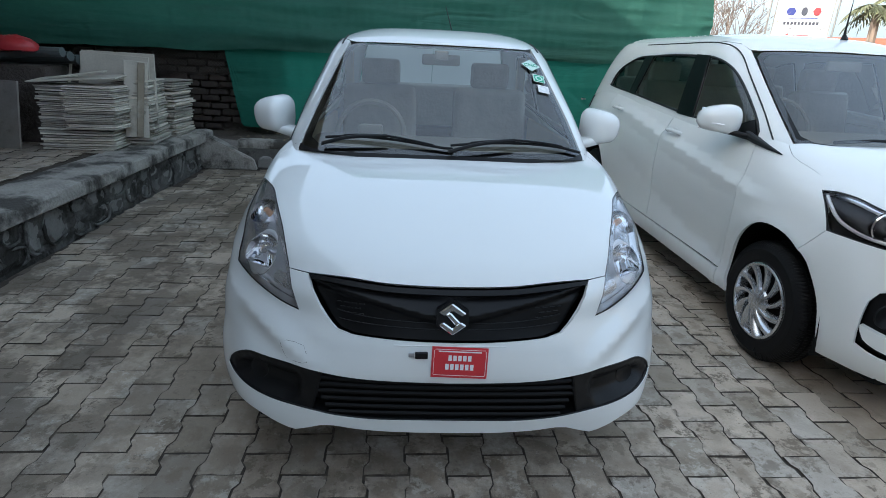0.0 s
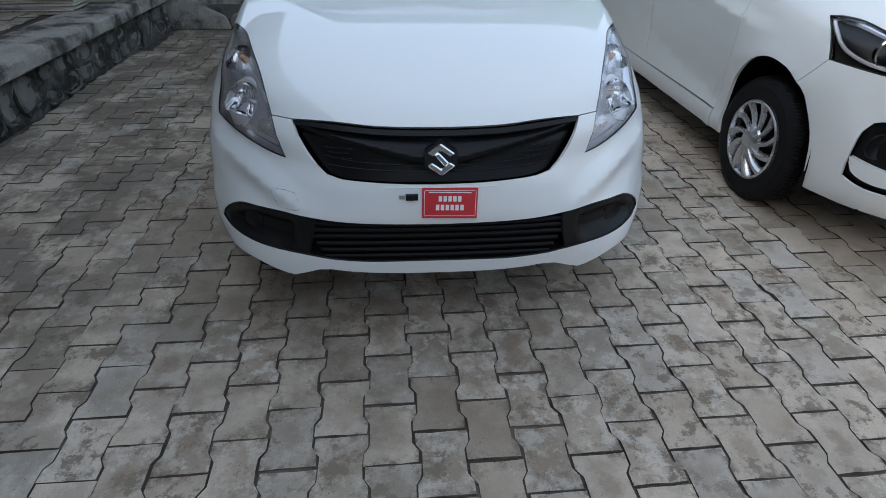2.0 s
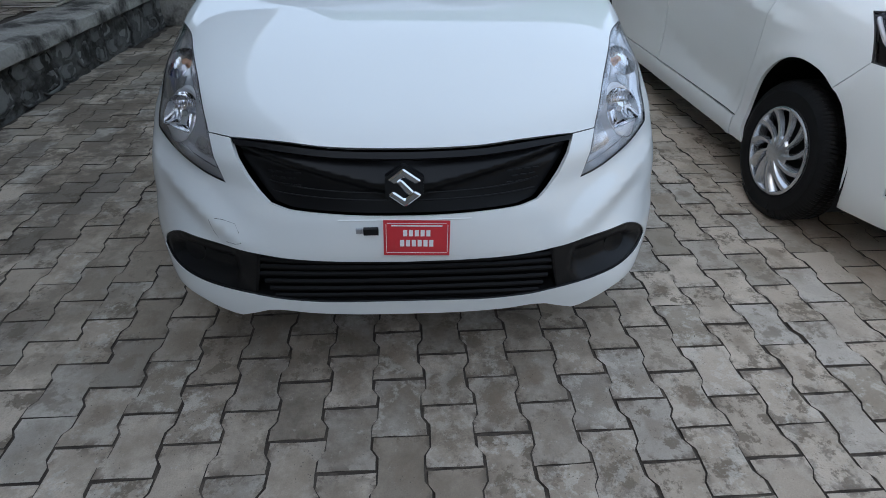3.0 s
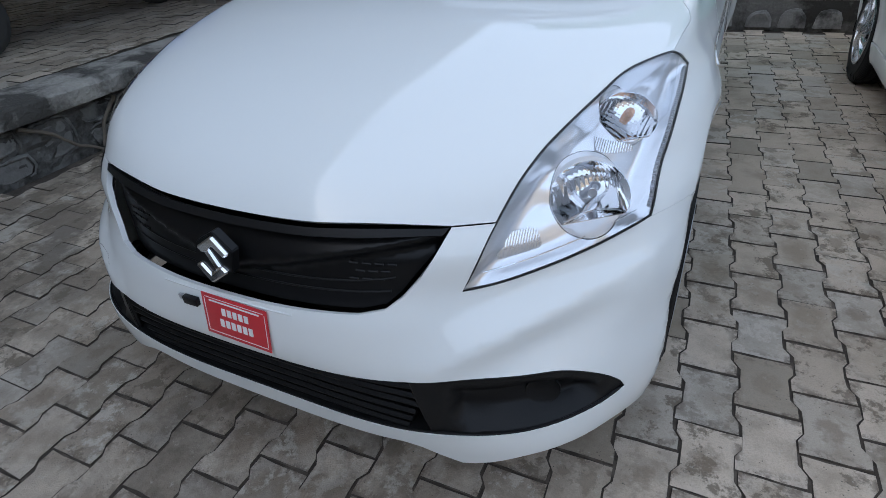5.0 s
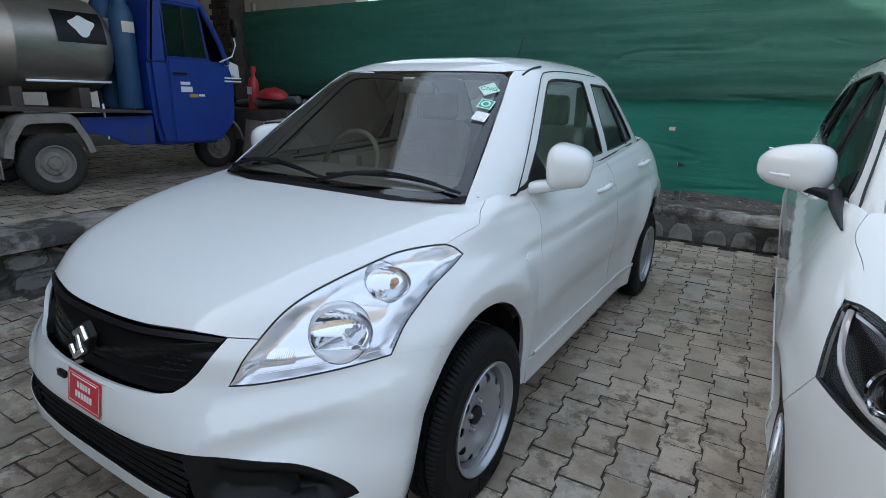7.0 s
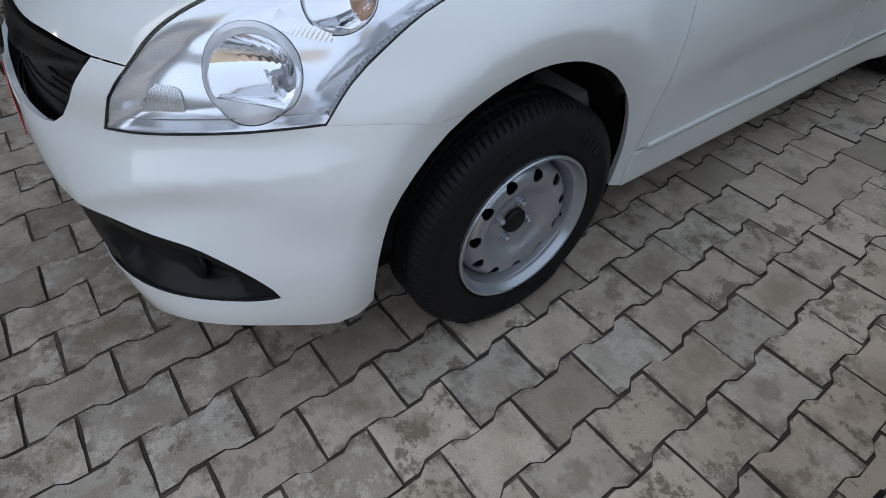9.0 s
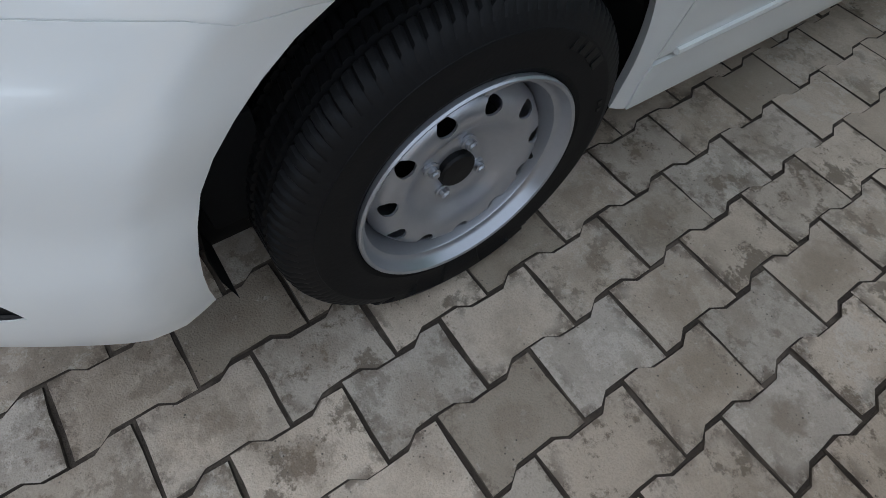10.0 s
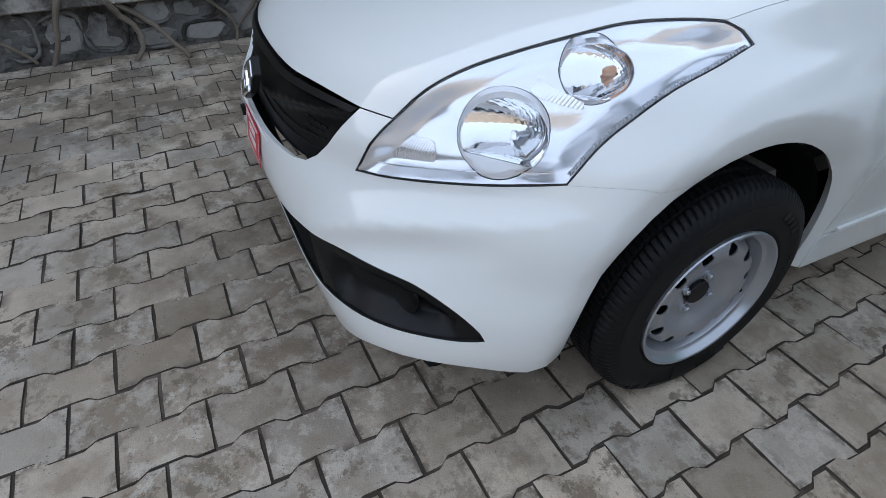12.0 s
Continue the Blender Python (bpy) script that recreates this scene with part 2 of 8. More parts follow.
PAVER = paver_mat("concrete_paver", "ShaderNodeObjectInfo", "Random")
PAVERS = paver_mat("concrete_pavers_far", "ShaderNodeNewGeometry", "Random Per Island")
SOIL = mat("joint_sand", (0.065, 0.050, 0.036), 0.95, var=0.45, scale=14, fine=200, bump=0.004)
JOINT = mat("joint_dirt", (0.050, 0.038, 0.028), 0.95, var=0.45, scale=16, fine=150, bump=0.004, stain=(0.115, 0.092, 0.070), stain_at=0.50)
EARTH = mat("dry_earth", (0.085, 0.068, 0.052), 0.95, var=0.35, scale=5, fine=60, bump=0.02)
CONC = mat("weathered_concrete", (0.37, 0.342, 0.30), 0.88, var=0.42, scale=7, fine=45, bump=0.014, stain=(0.075, 0.068, 0.058), stain_at=0.46)
STONE = mat("dark_basalt", (0.225, 0.215, 0.198), 0.8, var=0.35, scale=9, fine=60, bump=0.006, rand=0.3, stain=(0.045, 0.042, 0.038), stain_at=0.54)
POINTING = mat("raised_pointing", (0.165, 0.158, 0.145), 0.9, var=0.5, scale=10, fine=60, bump=0.006, stain=(0.030, 0.027, 0.023), stain_at=0.47)
MORTAR = mat("grey_mortar", (0.125, 0.118, 0.107), 0.92, var=0.5, scale=9, fine=50, bump=0.010, stain=(0.030, 0.027, 0.022), stain_at=0.48)


# ---- mesh helpers ----
def mesh_ob(name, verts, faces, material, parent=None, label="", smooth=True, normals=None, sharp=35):
    me = bpy.data.meshes.new(name)
    me.from_pydata([tuple(map(float, p)) for p in verts], [], [tuple(map(int, q)) for q in faces])
    me.materials.append(material)
    me.validate()
    if smooth:
        me.shade_smooth()
        if normals is not None:
            me.normals_split_custom_set_from_vertices([tuple(map(float, p)) for p in normals])
        elif sharp:
            me.set_sharp_from_angle(angle=radians(sharp))
    ob = new(name, me)
    if parent:
        ob.parent = parent
    if label:
        ob["label"] = label
    return ob


def part(name, bm, material, parent, label="", smooth=True, sharp=35):
    me = bpy.data.meshes.new(name)
    bm.normal_update()
    bm.to_mesh(me)
    bm.free()
    me.materials.append(material)
    if smooth:
        me.shade_smooth()
        me.set_sharp_from_angle(angle=radians(sharp))
    ob = new(name, me)
    if parent:
        ob.parent = parent
    if label:
        ob["label"] = label
    return ob


def holder(name, m=None):
    ob = new(name)
    ob.empty_display_size = 0.2
    if m is not None:
        ob.matrix_world = m
    return ob


def add_box(bm, c, s, bevel=0.0, rot=None, seg=2):
    r = bmesh.ops.create_cube(bm, size=1.0)
    vs = r["verts"]
    bmesh.ops.scale(bm, vec=s, verts=vs)
    if bevel:
        es = list({e for v in vs for e in v.link_edges})
        out = bmesh.ops.bevel(bm, geom=es, offset=bevel, segments=seg, affect="EDGES", profile=0.6)
        vs = list({v for f in out["faces"] for v in f.verts} | {v for v in vs if v.is_valid})
    if rot is not None:
        bmesh.ops.transform(bm, matrix=rot, verts=vs)
    bmesh.ops.translate(bm, vec=c, verts=vs)
    return vs


def box(name, c, s, material, parent=None, bevel=0.004, rot=None, label="", seg=2):
    bm = bmesh.new()
    add_box(bm, c, s, bevel, rot, seg)
    return part(name, bm, material, parent, label)


def tube(name, pts, r, material, parent=None, label="", n=8, close=False, radii=None):
    P = [Vector(p) for p in pts]
    verts, faces = [], []
    m = len(P)
    up = Vector((0.31, 0.2, 0.93))
    for i, p in enumerate(P):
        a = P[(i - 1) % m] if (i or close) else p
        b = P[(i + 1) % m] if (i < m - 1 or close) else p
        d = (b - a).normalized()
        u = d.cross(up)
        if u.length < 0.1:
            u = d.cross(Vector((1, 0, 0)))
        u.normalize()
        w = d.cross(u)
        rr = radii[i] if radii else r
        for k in range(n):
            t = 2 * math.pi * k / n
            verts.append(p + (u * math.cos(t) + w * math.sin(t)) * rr)
    for i in range(m if close else m - 1):
        for k in range(n):
            j = (i + 1) % m
            faces.append((i * n + k, i * n + (k + 1) % n, j * n + (k + 1) % n, j * n + k))
    if not close:
        faces.append(tuple(range(n))[::-1])
        faces.append(tuple(range((m - 1) * n, m * n)))
    return mesh_ob(name, verts, faces, material, parent, label)


def lathe(prof, n=48, axis="x"):
    """Turned shape: prof is a list of (along, radius)."""
    verts, faces = [], []
    for k in range(n):
        t = 2 * math.pi * k / n
        for a, r in prof:
            p = (a, r * math.cos(t), r * math.sin(t))
            verts.append(p if axis == "x" else ((p[1], p[0], p[2]) if axis == "y" else (p[1], p[2], p[0])))
    m = len(prof)
    for k in range(n):
        for i in range(m - 1):
            q = (k * m + i, k * m + i + 1, ((k + 1) % n) * m + i + 1, ((k + 1) % n) * m + i)
            faces.append(q if axis == "y" else q[::-1])
    return verts, faces


def curve_through(pts, step):
    """Even points on a smooth line through pts (Catmull-Rom, centripetal enough for short spans)."""
    P = [np.array(p, float) for p in pts]
    out = []
    for i in range(len(P) - 1):
        p0, p1, p2, p3 = P[max(i - 1, 0)], P[i], P[i + 1], P[min(i + 2, len(P) - 1)]
        n = max(1, int(np.linalg.norm(p2 - p1) / step))
        for k in range(n):
            t = k / n
            out.append(0.5 * (2 * p1 + (p2 - p0) * t + (2 * p0 - 5 * p1 + 4 * p2 - p3) * t * t + (3 * p1 - p0 - 3 * p2 + p3) * t ** 3))
    out.append(P[-1])
    return out


def inside(poly, x, y):
    px, py = poly[:, 0], poly[:, 1]
    qx, qy = np.roll(px, -1), np.roll(py, -1)
    c = (py[None] > y[:, None]) != (qy[None] > y[:, None])
    with np.errstate(divide="ignore", invalid="ignore"):
        xi = (qx - px)[None] * (y[:, None] - py[None]) / (qy - py)[None] + px[None]
    return (np.sum(c & (x[:, None] < xi), 1) % 2) == 1


def triangles(loops, step):
    """Flat triangulation of a region: first loop its edge, the rest holes. Returns points, triangles."""
    from mathutils.geometry import delaunay_2d_cdt
    loops = [np.array(l, float) for l in loops]
    lo, hi = loops[0].min(0), loops[0].max(0)
    gx, gy = np.meshgrid(np.arange(lo[0] + step / 2, hi[0], step), np.arange(lo[1] + step / 2, hi[1], step))
    gx = gx + (np.arange(gx.shape[0])[:, None] % 2) * step * 0.5
    G = np.stack([gx.ravel(), gy.ravel()], 1)
    ok = inside(loops[0], G[:, 0], G[:, 1])
    for l in loops[1:]:
        ok &= ~inside(l, G[:, 0], G[:, 1])
    G = G[ok]
    E = np.concatenate(loops)
    if len(G):
        d = np.sqrt(((G[:, None] - E[None]) ** 2).sum(2)).min(1)
        G = G[d > step * 0.45]
    verts = [Vector(p) for p in E] + [Vector(p) for p in G]
    edges, base = [], 0
    for l in loops:
        edges += [(base + i, base + (i + 1) % len(l)) for i in range(len(l))]
        base += len(l)
    r = delaunay_2d_cdt(verts, edges, [], 0, 1e-6)
    V = np.array([tuple(v) for v in r[0]])
    T = np.array([tuple(f) for f in r[2] if len(f) == 3])
    C = V[T].mean(1)
    keep = inside(loops[0], C[:, 0], C[:, 1])
    for l in loops[1:]:
        keep &= ~inside(l, C[:, 0], C[:, 1])
    T = T[keep]
    e1, e2 = V[T[:, 1]] - V[T[:, 0]], V[T[:, 2]] - V[T[:, 0]]
    flip = e1[:, 0] * e2[:, 1] - e1[:, 1] * e2[:, 0] < 0
    T[flip] = T[flip][:, ::-1]
    return V, T


# ---- body surfaces ----
def smooth_steps(ys):
    xs = np.arange(len(ys), dtype=float)
    ys = np.array(ys, float)
    d = np.diff(ys)
    m = np.zeros(len(ys))
    m[0], m[-1] = d[0], d[-1]
    for i in range(1, len(ys) - 1):
        m[i] = 0 if d[i - 1] * d[i] <= 0 else 2 * d[i - 1] * d[i] / (d[i - 1] + d[i])

    def f(t):
        t = np.clip(np.asarray(t, float), 0, xs[-1])
        i = np.clip(np.floor(t).astype(int), 0, len(ys) - 2)
        s = t - i
        return ys[i] * (1 + 2 * s) * (1 - s) ** 2 + m[i] * s * (1 - s) ** 2 + ys[i + 1] * s * s * (3 - 2 * s) + m[i + 1] * s * s * (s - 1)
    return f


class Skin:
    """A closed car skin from level lines: rows of height, nose, half width, nose fullness, tail, tail fullness.
    a runs round the car (0 nose, 1..2 the side, 3 tail; negative on the other side), v runs up the rows."""

    def __init__(s, rows, y_front, y_rear, swell=None):
        s.z, s.F, s.W, s.n, s.R, s.nr = [smooth_steps(c) for c in zip(*rows)]
        s.top, s.yc, s.yr, s.swell = len(rows) - 1, y_front, y_rear, swell
        s.coarse = None

    def at(s, a, v):
        a, v = np.asarray(a, float), np.asarray(v, float)
        sg, b = np.where(a < 0, -1.0, 1.0), np.abs(a)
        W, n, nr = s.W(v), s.n(v), s.nr(v)
        f = np.clip(b, 0, 1) * math.pi / 2
        r = (np.cos(f) ** n + np.sin(f) ** n) ** (-1 / n)
        g = np.clip(3 - b, 0, 1) * math.pi / 2
        q = (np.cos(g) ** nr + np.sin(g) ** nr) ** (-1 / nr)
        x = np.where(b <= 1, np.sin(f) * r, np.where(b <= 2, 1, np.sin(g) * q)) * W
        y = np.where(b <= 1, s.yc - (s.yc - s.F(v)) * np.cos(f) * r, np.where(b <= 2, s.yc + (s.yr - s.yc) * (b - 1), s.yr + (s.R(v) - s.yr) * np.cos(g) * q))
        p = np.stack([x * sg, y, s.z(v) + 0 * a], -1)
        return s.swell(p) if s.swell else p

    def normal(s, a, v, e=0.006):
        da = s.at(a + e, v) - s.at(a - e, v)
        dv = s.at(a, np.minimum(v + e * 4, s.top)) - s.at(a, np.maximum(v - e * 4, 0))
        n = np.cross(da, dv)
        return n / np.maximum(np.linalg.norm(n, axis=-1, keepdims=True), 1e-9)

    def find(s, p):
        """The (a, v) of the skin nearest to a point with x >= 0."""
        if s.coarse is None:
            aa, vv = np.meshgrid(np.linspace(0, 3, 181), np.linspace(0, s.top, 120), indexing="ij")
            s.coarse = aa, vv, s.at(aa, vv)
        aa, vv, P = s.coarse
        p = np.array(p, float)
        i = np.argmin(((P - p) ** 2).sum(-1))
        a, v = aa.flat[i], vv.flat[i]
        da, dv = 3 / 180, s.top / 119
        for _ in range(6):
            ga, gv = np.meshgrid(np.linspace(a - da, a + da, 7), np.clip(np.linspace(v - dv, v + dv, 7), 0, s.top), indexing="ij")
            Q = s.at(ga, gv)
            i = np.argmin(((Q - p) ** 2).sum(-1))
            a, v = ga.flat[i], gv.flat[i]
            da, dv = da / 2.4, dv / 2.4
        return np.array((a, v))


AS = 0.9      # metres for one unit of a, about
VS = 0.07     # metres for one row, about


def outline(skin, pts, step=0.03, corners=()):
    """Points near the skin -> smooth line of (a, v); corners are indices where the line may bend sharply."""
    cuts = [0, *corners, len(pts) - 1]
    line = []
    for i, j in zip(cuts[:-1], cuts[1:]):
        if j > i:
            line += curve_through(pts[i:j + 1], step)[:-1]
    line.append(np.array(pts[-1], float))
    return [tuple(skin.find(p)) for p in line]


def mirrored(half):
    """A half outline that starts and ends on the middle line -> the whole loop."""
    return half + [(-a, v) for a, v in half[::-1] if abs(a) > 1e-4]


def shrink(skin, loop, d):
    """Moves a loop of (a, v) inwards by d metres."""
    L = np.array(loop)
    a, v = L[:, 0], L[:, 1]
    ga = np.linalg.norm(skin.at(a + 0.01, v) - skin.at(a - 0.01, v), axis=1) / 0.02
    gv = np.linalg.norm(skin.at(a, np.minimum(v + 0.03, skin.top)) - skin.at(a, np.maximum(v - 0.03, 0)), axis=1) / 0.06
    M = np.stack([ga, gv], 1)
    Q = L * M
    t = (np.roll(L, -1, 0) - np.roll(L, 1, 0)) * M
    n = np.stack([-t[:, 1], t[:, 0]], 1) / np.maximum(np.linalg.norm(t, axis=1, keepdims=True), 1e-9)
    area = np.sum(L[:, 0] * np.roll(L[:, 1], -1) - np.roll(L[:, 0], -1) * L[:, 1])
    out = L + n * (d if area > 0 else -d) / np.maximum(M, 1e-3)
    out[:, 1] = np.clip(out[:, 1], 0, skin.top)
    return out


def panel(name, skin, loops, material, parent, label="", step=0.03, gap=0.002, fold=0.016, lift=0.0, side=1):
    """A sheet of the skin inside an outline, its edges folded inwards. lift: metres outwards, or a function of (a, v)."""
    loops = [np.array(l) for l in loops]
    if gap:
        loops = [shrink(skin, l, gap if i == 0 else -gap) for i, l in enumerate(loops)]
    V, T = triangles([l * (AS, VS) for l in loops], step)
    V = V / (AS, VS)
    a, v = V[:, 0], V[:, 1]
    P, N = skin.at(a, v), skin.normal(a, v)
    up = lift(a, v) if callable(lift) else lift
    P = P + N * (np.asarray(up)[..., None] if callable(lift) else up)
    if callable(lift):
        acc = np.zeros_like(P)
        fn = np.cross(P[T[:, 1]] - P[T[:, 0]], P[T[:, 2]] - P[T[:, 0]])
        for k in range(3):
            np.add.at(acc, T[:, k], fn)
        N2 = acc / np.maximum(np.linalg.norm(acc, axis=1, keepdims=True), 1e-12)
        Nn = N2
    else:
        Nn = N
    verts, norms, faces = list(P), list(Nn), [tuple(t) for t in T]
    if fold:
        count = {}
        for t in T:
            for i in range(3):
                e = (t[i], t[(i + 1) % 3])
                count[e] = 1
        rim = [e for e in count if (e[1], e[0]) not in count]
        for i, j in rim:
            d = P[j] - P[i]
            nn = (Nn[i] + Nn[j]) / 2
            o = np.cross(d, nn)
            o = o / max(np.linalg.norm(o), 1e-9)
            b = len(verts)
            verts += [P[i], P[j], P[j] - N[j] * fold, P[i] - N[i] * fold]
            norms += [o, o, o, o]
            faces.append((b + 1, b, b + 3, b + 2))
    verts, norms = np.array(verts), np.array(norms)
    if side < 0:
        verts, norms = verts * (-1, 1, 1), norms * (-1, 1, 1)
        faces = [f[::-1] for f in faces]
    ob = mesh_ob(name, verts, faces, material, parent, label, normals=norms)
    if material in (GLASS, SCREEN, LENS):
        ob.visible_shadow = False
    return ob


def bead(name, skin, loop, r, material, parent, label="", side=1, lift=0.0, close=True, n=6):
    L = np.array(loop)
    P = skin.at(L[:, 0], L[:, 1]) + skin.normal(L[:, 0], L[:, 1]) * lift
    P = P * (side, 1, 1)
    keep = [P[0]]
    for p in P[1:]:
        if np.linalg.norm(p - keep[-1]) > r * 0.8:
            keep.append(p)
    return tube(name, keep, r, material, parent, label, n=n, close=close)


def inner_lip(name, skin, loop, l0, l1, material, parent, label="", side=1):
    """A wall that runs inwards from a loop on the skin."""
    L = np.array(loop)
    P, N = skin.at(L[:, 0], L[:, 1]), skin.normal(L[:, 0], L[:, 1])
    m = len(L)
    vs = np.concatenate([P + N * l0, P + N * l1]) * (side, 1, 1)
    return mesh_ob(name, vs, [(i, (i + 1) % m, m + (i + 1) % m, m + i) for i in range(m)], material, parent, label)


def edge_distance(loop, a, v):
    """Metres, about, from points (a, v) to a closed loop."""
    A = np.array(loop) * (AS, VS)
    B = np.roll(A, -1, 0)
    Q = np.stack([np.asarray(a) * AS, np.asarray(v) * VS], -1)
    d = np.full(len(Q), 9.0)
    for p, q in zip(A, B):
        e = q - p
        t = np.clip(((Q - p) @ e) / max(e @ e, 1e-12), 0, 1)
        d = np.minimum(d, np.linalg.norm(Q - p - t[:, None] * e, axis=1))
    return d


def loft(name, sections, material, parent, label="", n=16, power=0.62):
    """Rounded-box sections (centre, half depth, half height), swept along x."""
    vs, fs = [], []
    for (x, y, z), hy, hz in sections:
        for k in range(n):
            t = 2 * math.pi * k / n
            c, w = math.cos(t), math.sin(t)
            vs.append((x, y + hy * math.copysign(abs(c) ** power, c), z + hz * math.copysign(abs(w) ** power, w)))
    m = len(sections)
    up = sections[-1][0][0] > sections[0][0][0]
    for i in range(m - 1):
        for k in range(n):
            q = (i * n + k, i * n + (k + 1) % n, (i + 1) * n + (k + 1) % n, (i + 1) * n + k)
            fs.append(q[::-1] if up else q)
    fs += [tuple(range(n)) if not up else tuple(range(n))[::-1], tuple(range((m - 1) * n, m * n)) if up else tuple(range((m - 1) * n, m * n))[::-1]]
    return mesh_ob(name, vs, fs, material, parent, label, sharp=50)


# ---- wheels ----
def tyre_mesh(R, width, rim_r, lugs=108):
    h = width
    prof = [(-h + 0.012, rim_r - 0.004), (-h, rim_r + 0.012), (-h - 0.004, rim_r + 0.05), (-h + 0.010, R - 0.022), (-h + 0.024, R - 0.006), (-h + 0.040, R)]
    for c in (0.27, 0.5, 0.73):
        x = -h * c
        prof += [(x - 0.006 - h * 0.0, R), (x - 0.004, R - 0.008), (x + 0.004, R - 0.008), (x + 0.006, R)]
    prof = prof[:6] + sorted(prof[6:], key=lambda p: p[0])
    prof += [(-0.040, R), (-0.026, R - 0.003), (-0.014, R - 0.010), (-0.004, R - 0.026), (0.003, R - 0.045), (0.004, (R + rim_r) / 2 + 0.012), (0.0045, (R + rim_r) / 2 + 0.009), (0.002, (R + rim_r) / 2 - 0.01), (0.003, rim_r + 0.014), (-0.002, rim_r + 0.004), (-0.010, rim_r - 0.004)]
    n = lugs * 4
    verts, faces = [], []
    m = len(prof)
    for k in range(n):
        t = 2 * math.pi * k / n
        for x, r in prof:
            cut = 0.0
            if r > R - 0.012 and (k % 4) == 0 and (x > -0.05 or x < -h + 0.05):
                cut = 0.0048
            if r >= R - 0.0005 and (k % 4) == 2 and -h + 0.05 < x < -0.05:
                cut = 0.0045
            tt = t + (x * 0.9 if abs(x + h / 2) < h * 0.45 else 0)
            verts.append((x, (r - cut) * math.cos(tt), (r - cut) * math.sin(tt)))
    for k in range(n):
        for i in range(m - 1):
            faces.append((k * m + i, ((k + 1) % n) * m + i, ((k + 1) % n) * m + i + 1, k * m + i + 1)[::-1])
    return verts, faces


def circle(cx, cy, r, n, squash=1.0, turn=0.0):
    out = []
    for i in range(n):
        t = 2 * math.pi * i / n
        u, w = r * math.cos(t), r * squash * math.sin(t)
        out.append((cx + u * math.cos(turn) - w * math.sin(turn), cy + u * math.sin(turn) + w * math.cos(turn)))
    return out


def dished(loops, step, depth, back=0.004):
    """A disc with holes, pressed to depth(r) along x, with a little thickness at its holes."""
    V, T = triangles(loops, step)
    r = np.linalg.norm(V, axis=1)
    P = np.stack([depth(r), V[:, 0], V[:, 1]], 1)
    verts, faces = list(P), [tuple(t) for t in T]
    count = {(t[i], t[(i + 1) % 3]) for t in T for i in range(3)}
    for i, j in [e for e in count if (e[1], e[0]) not in count]:
        b = len(verts)
        verts += [P[i], P[j], P[j] - (back, 0, 0), P[i] - (back, 0, 0)]
        faces.append((b + 1, b, b + 3, b + 2))
    return verts, faces


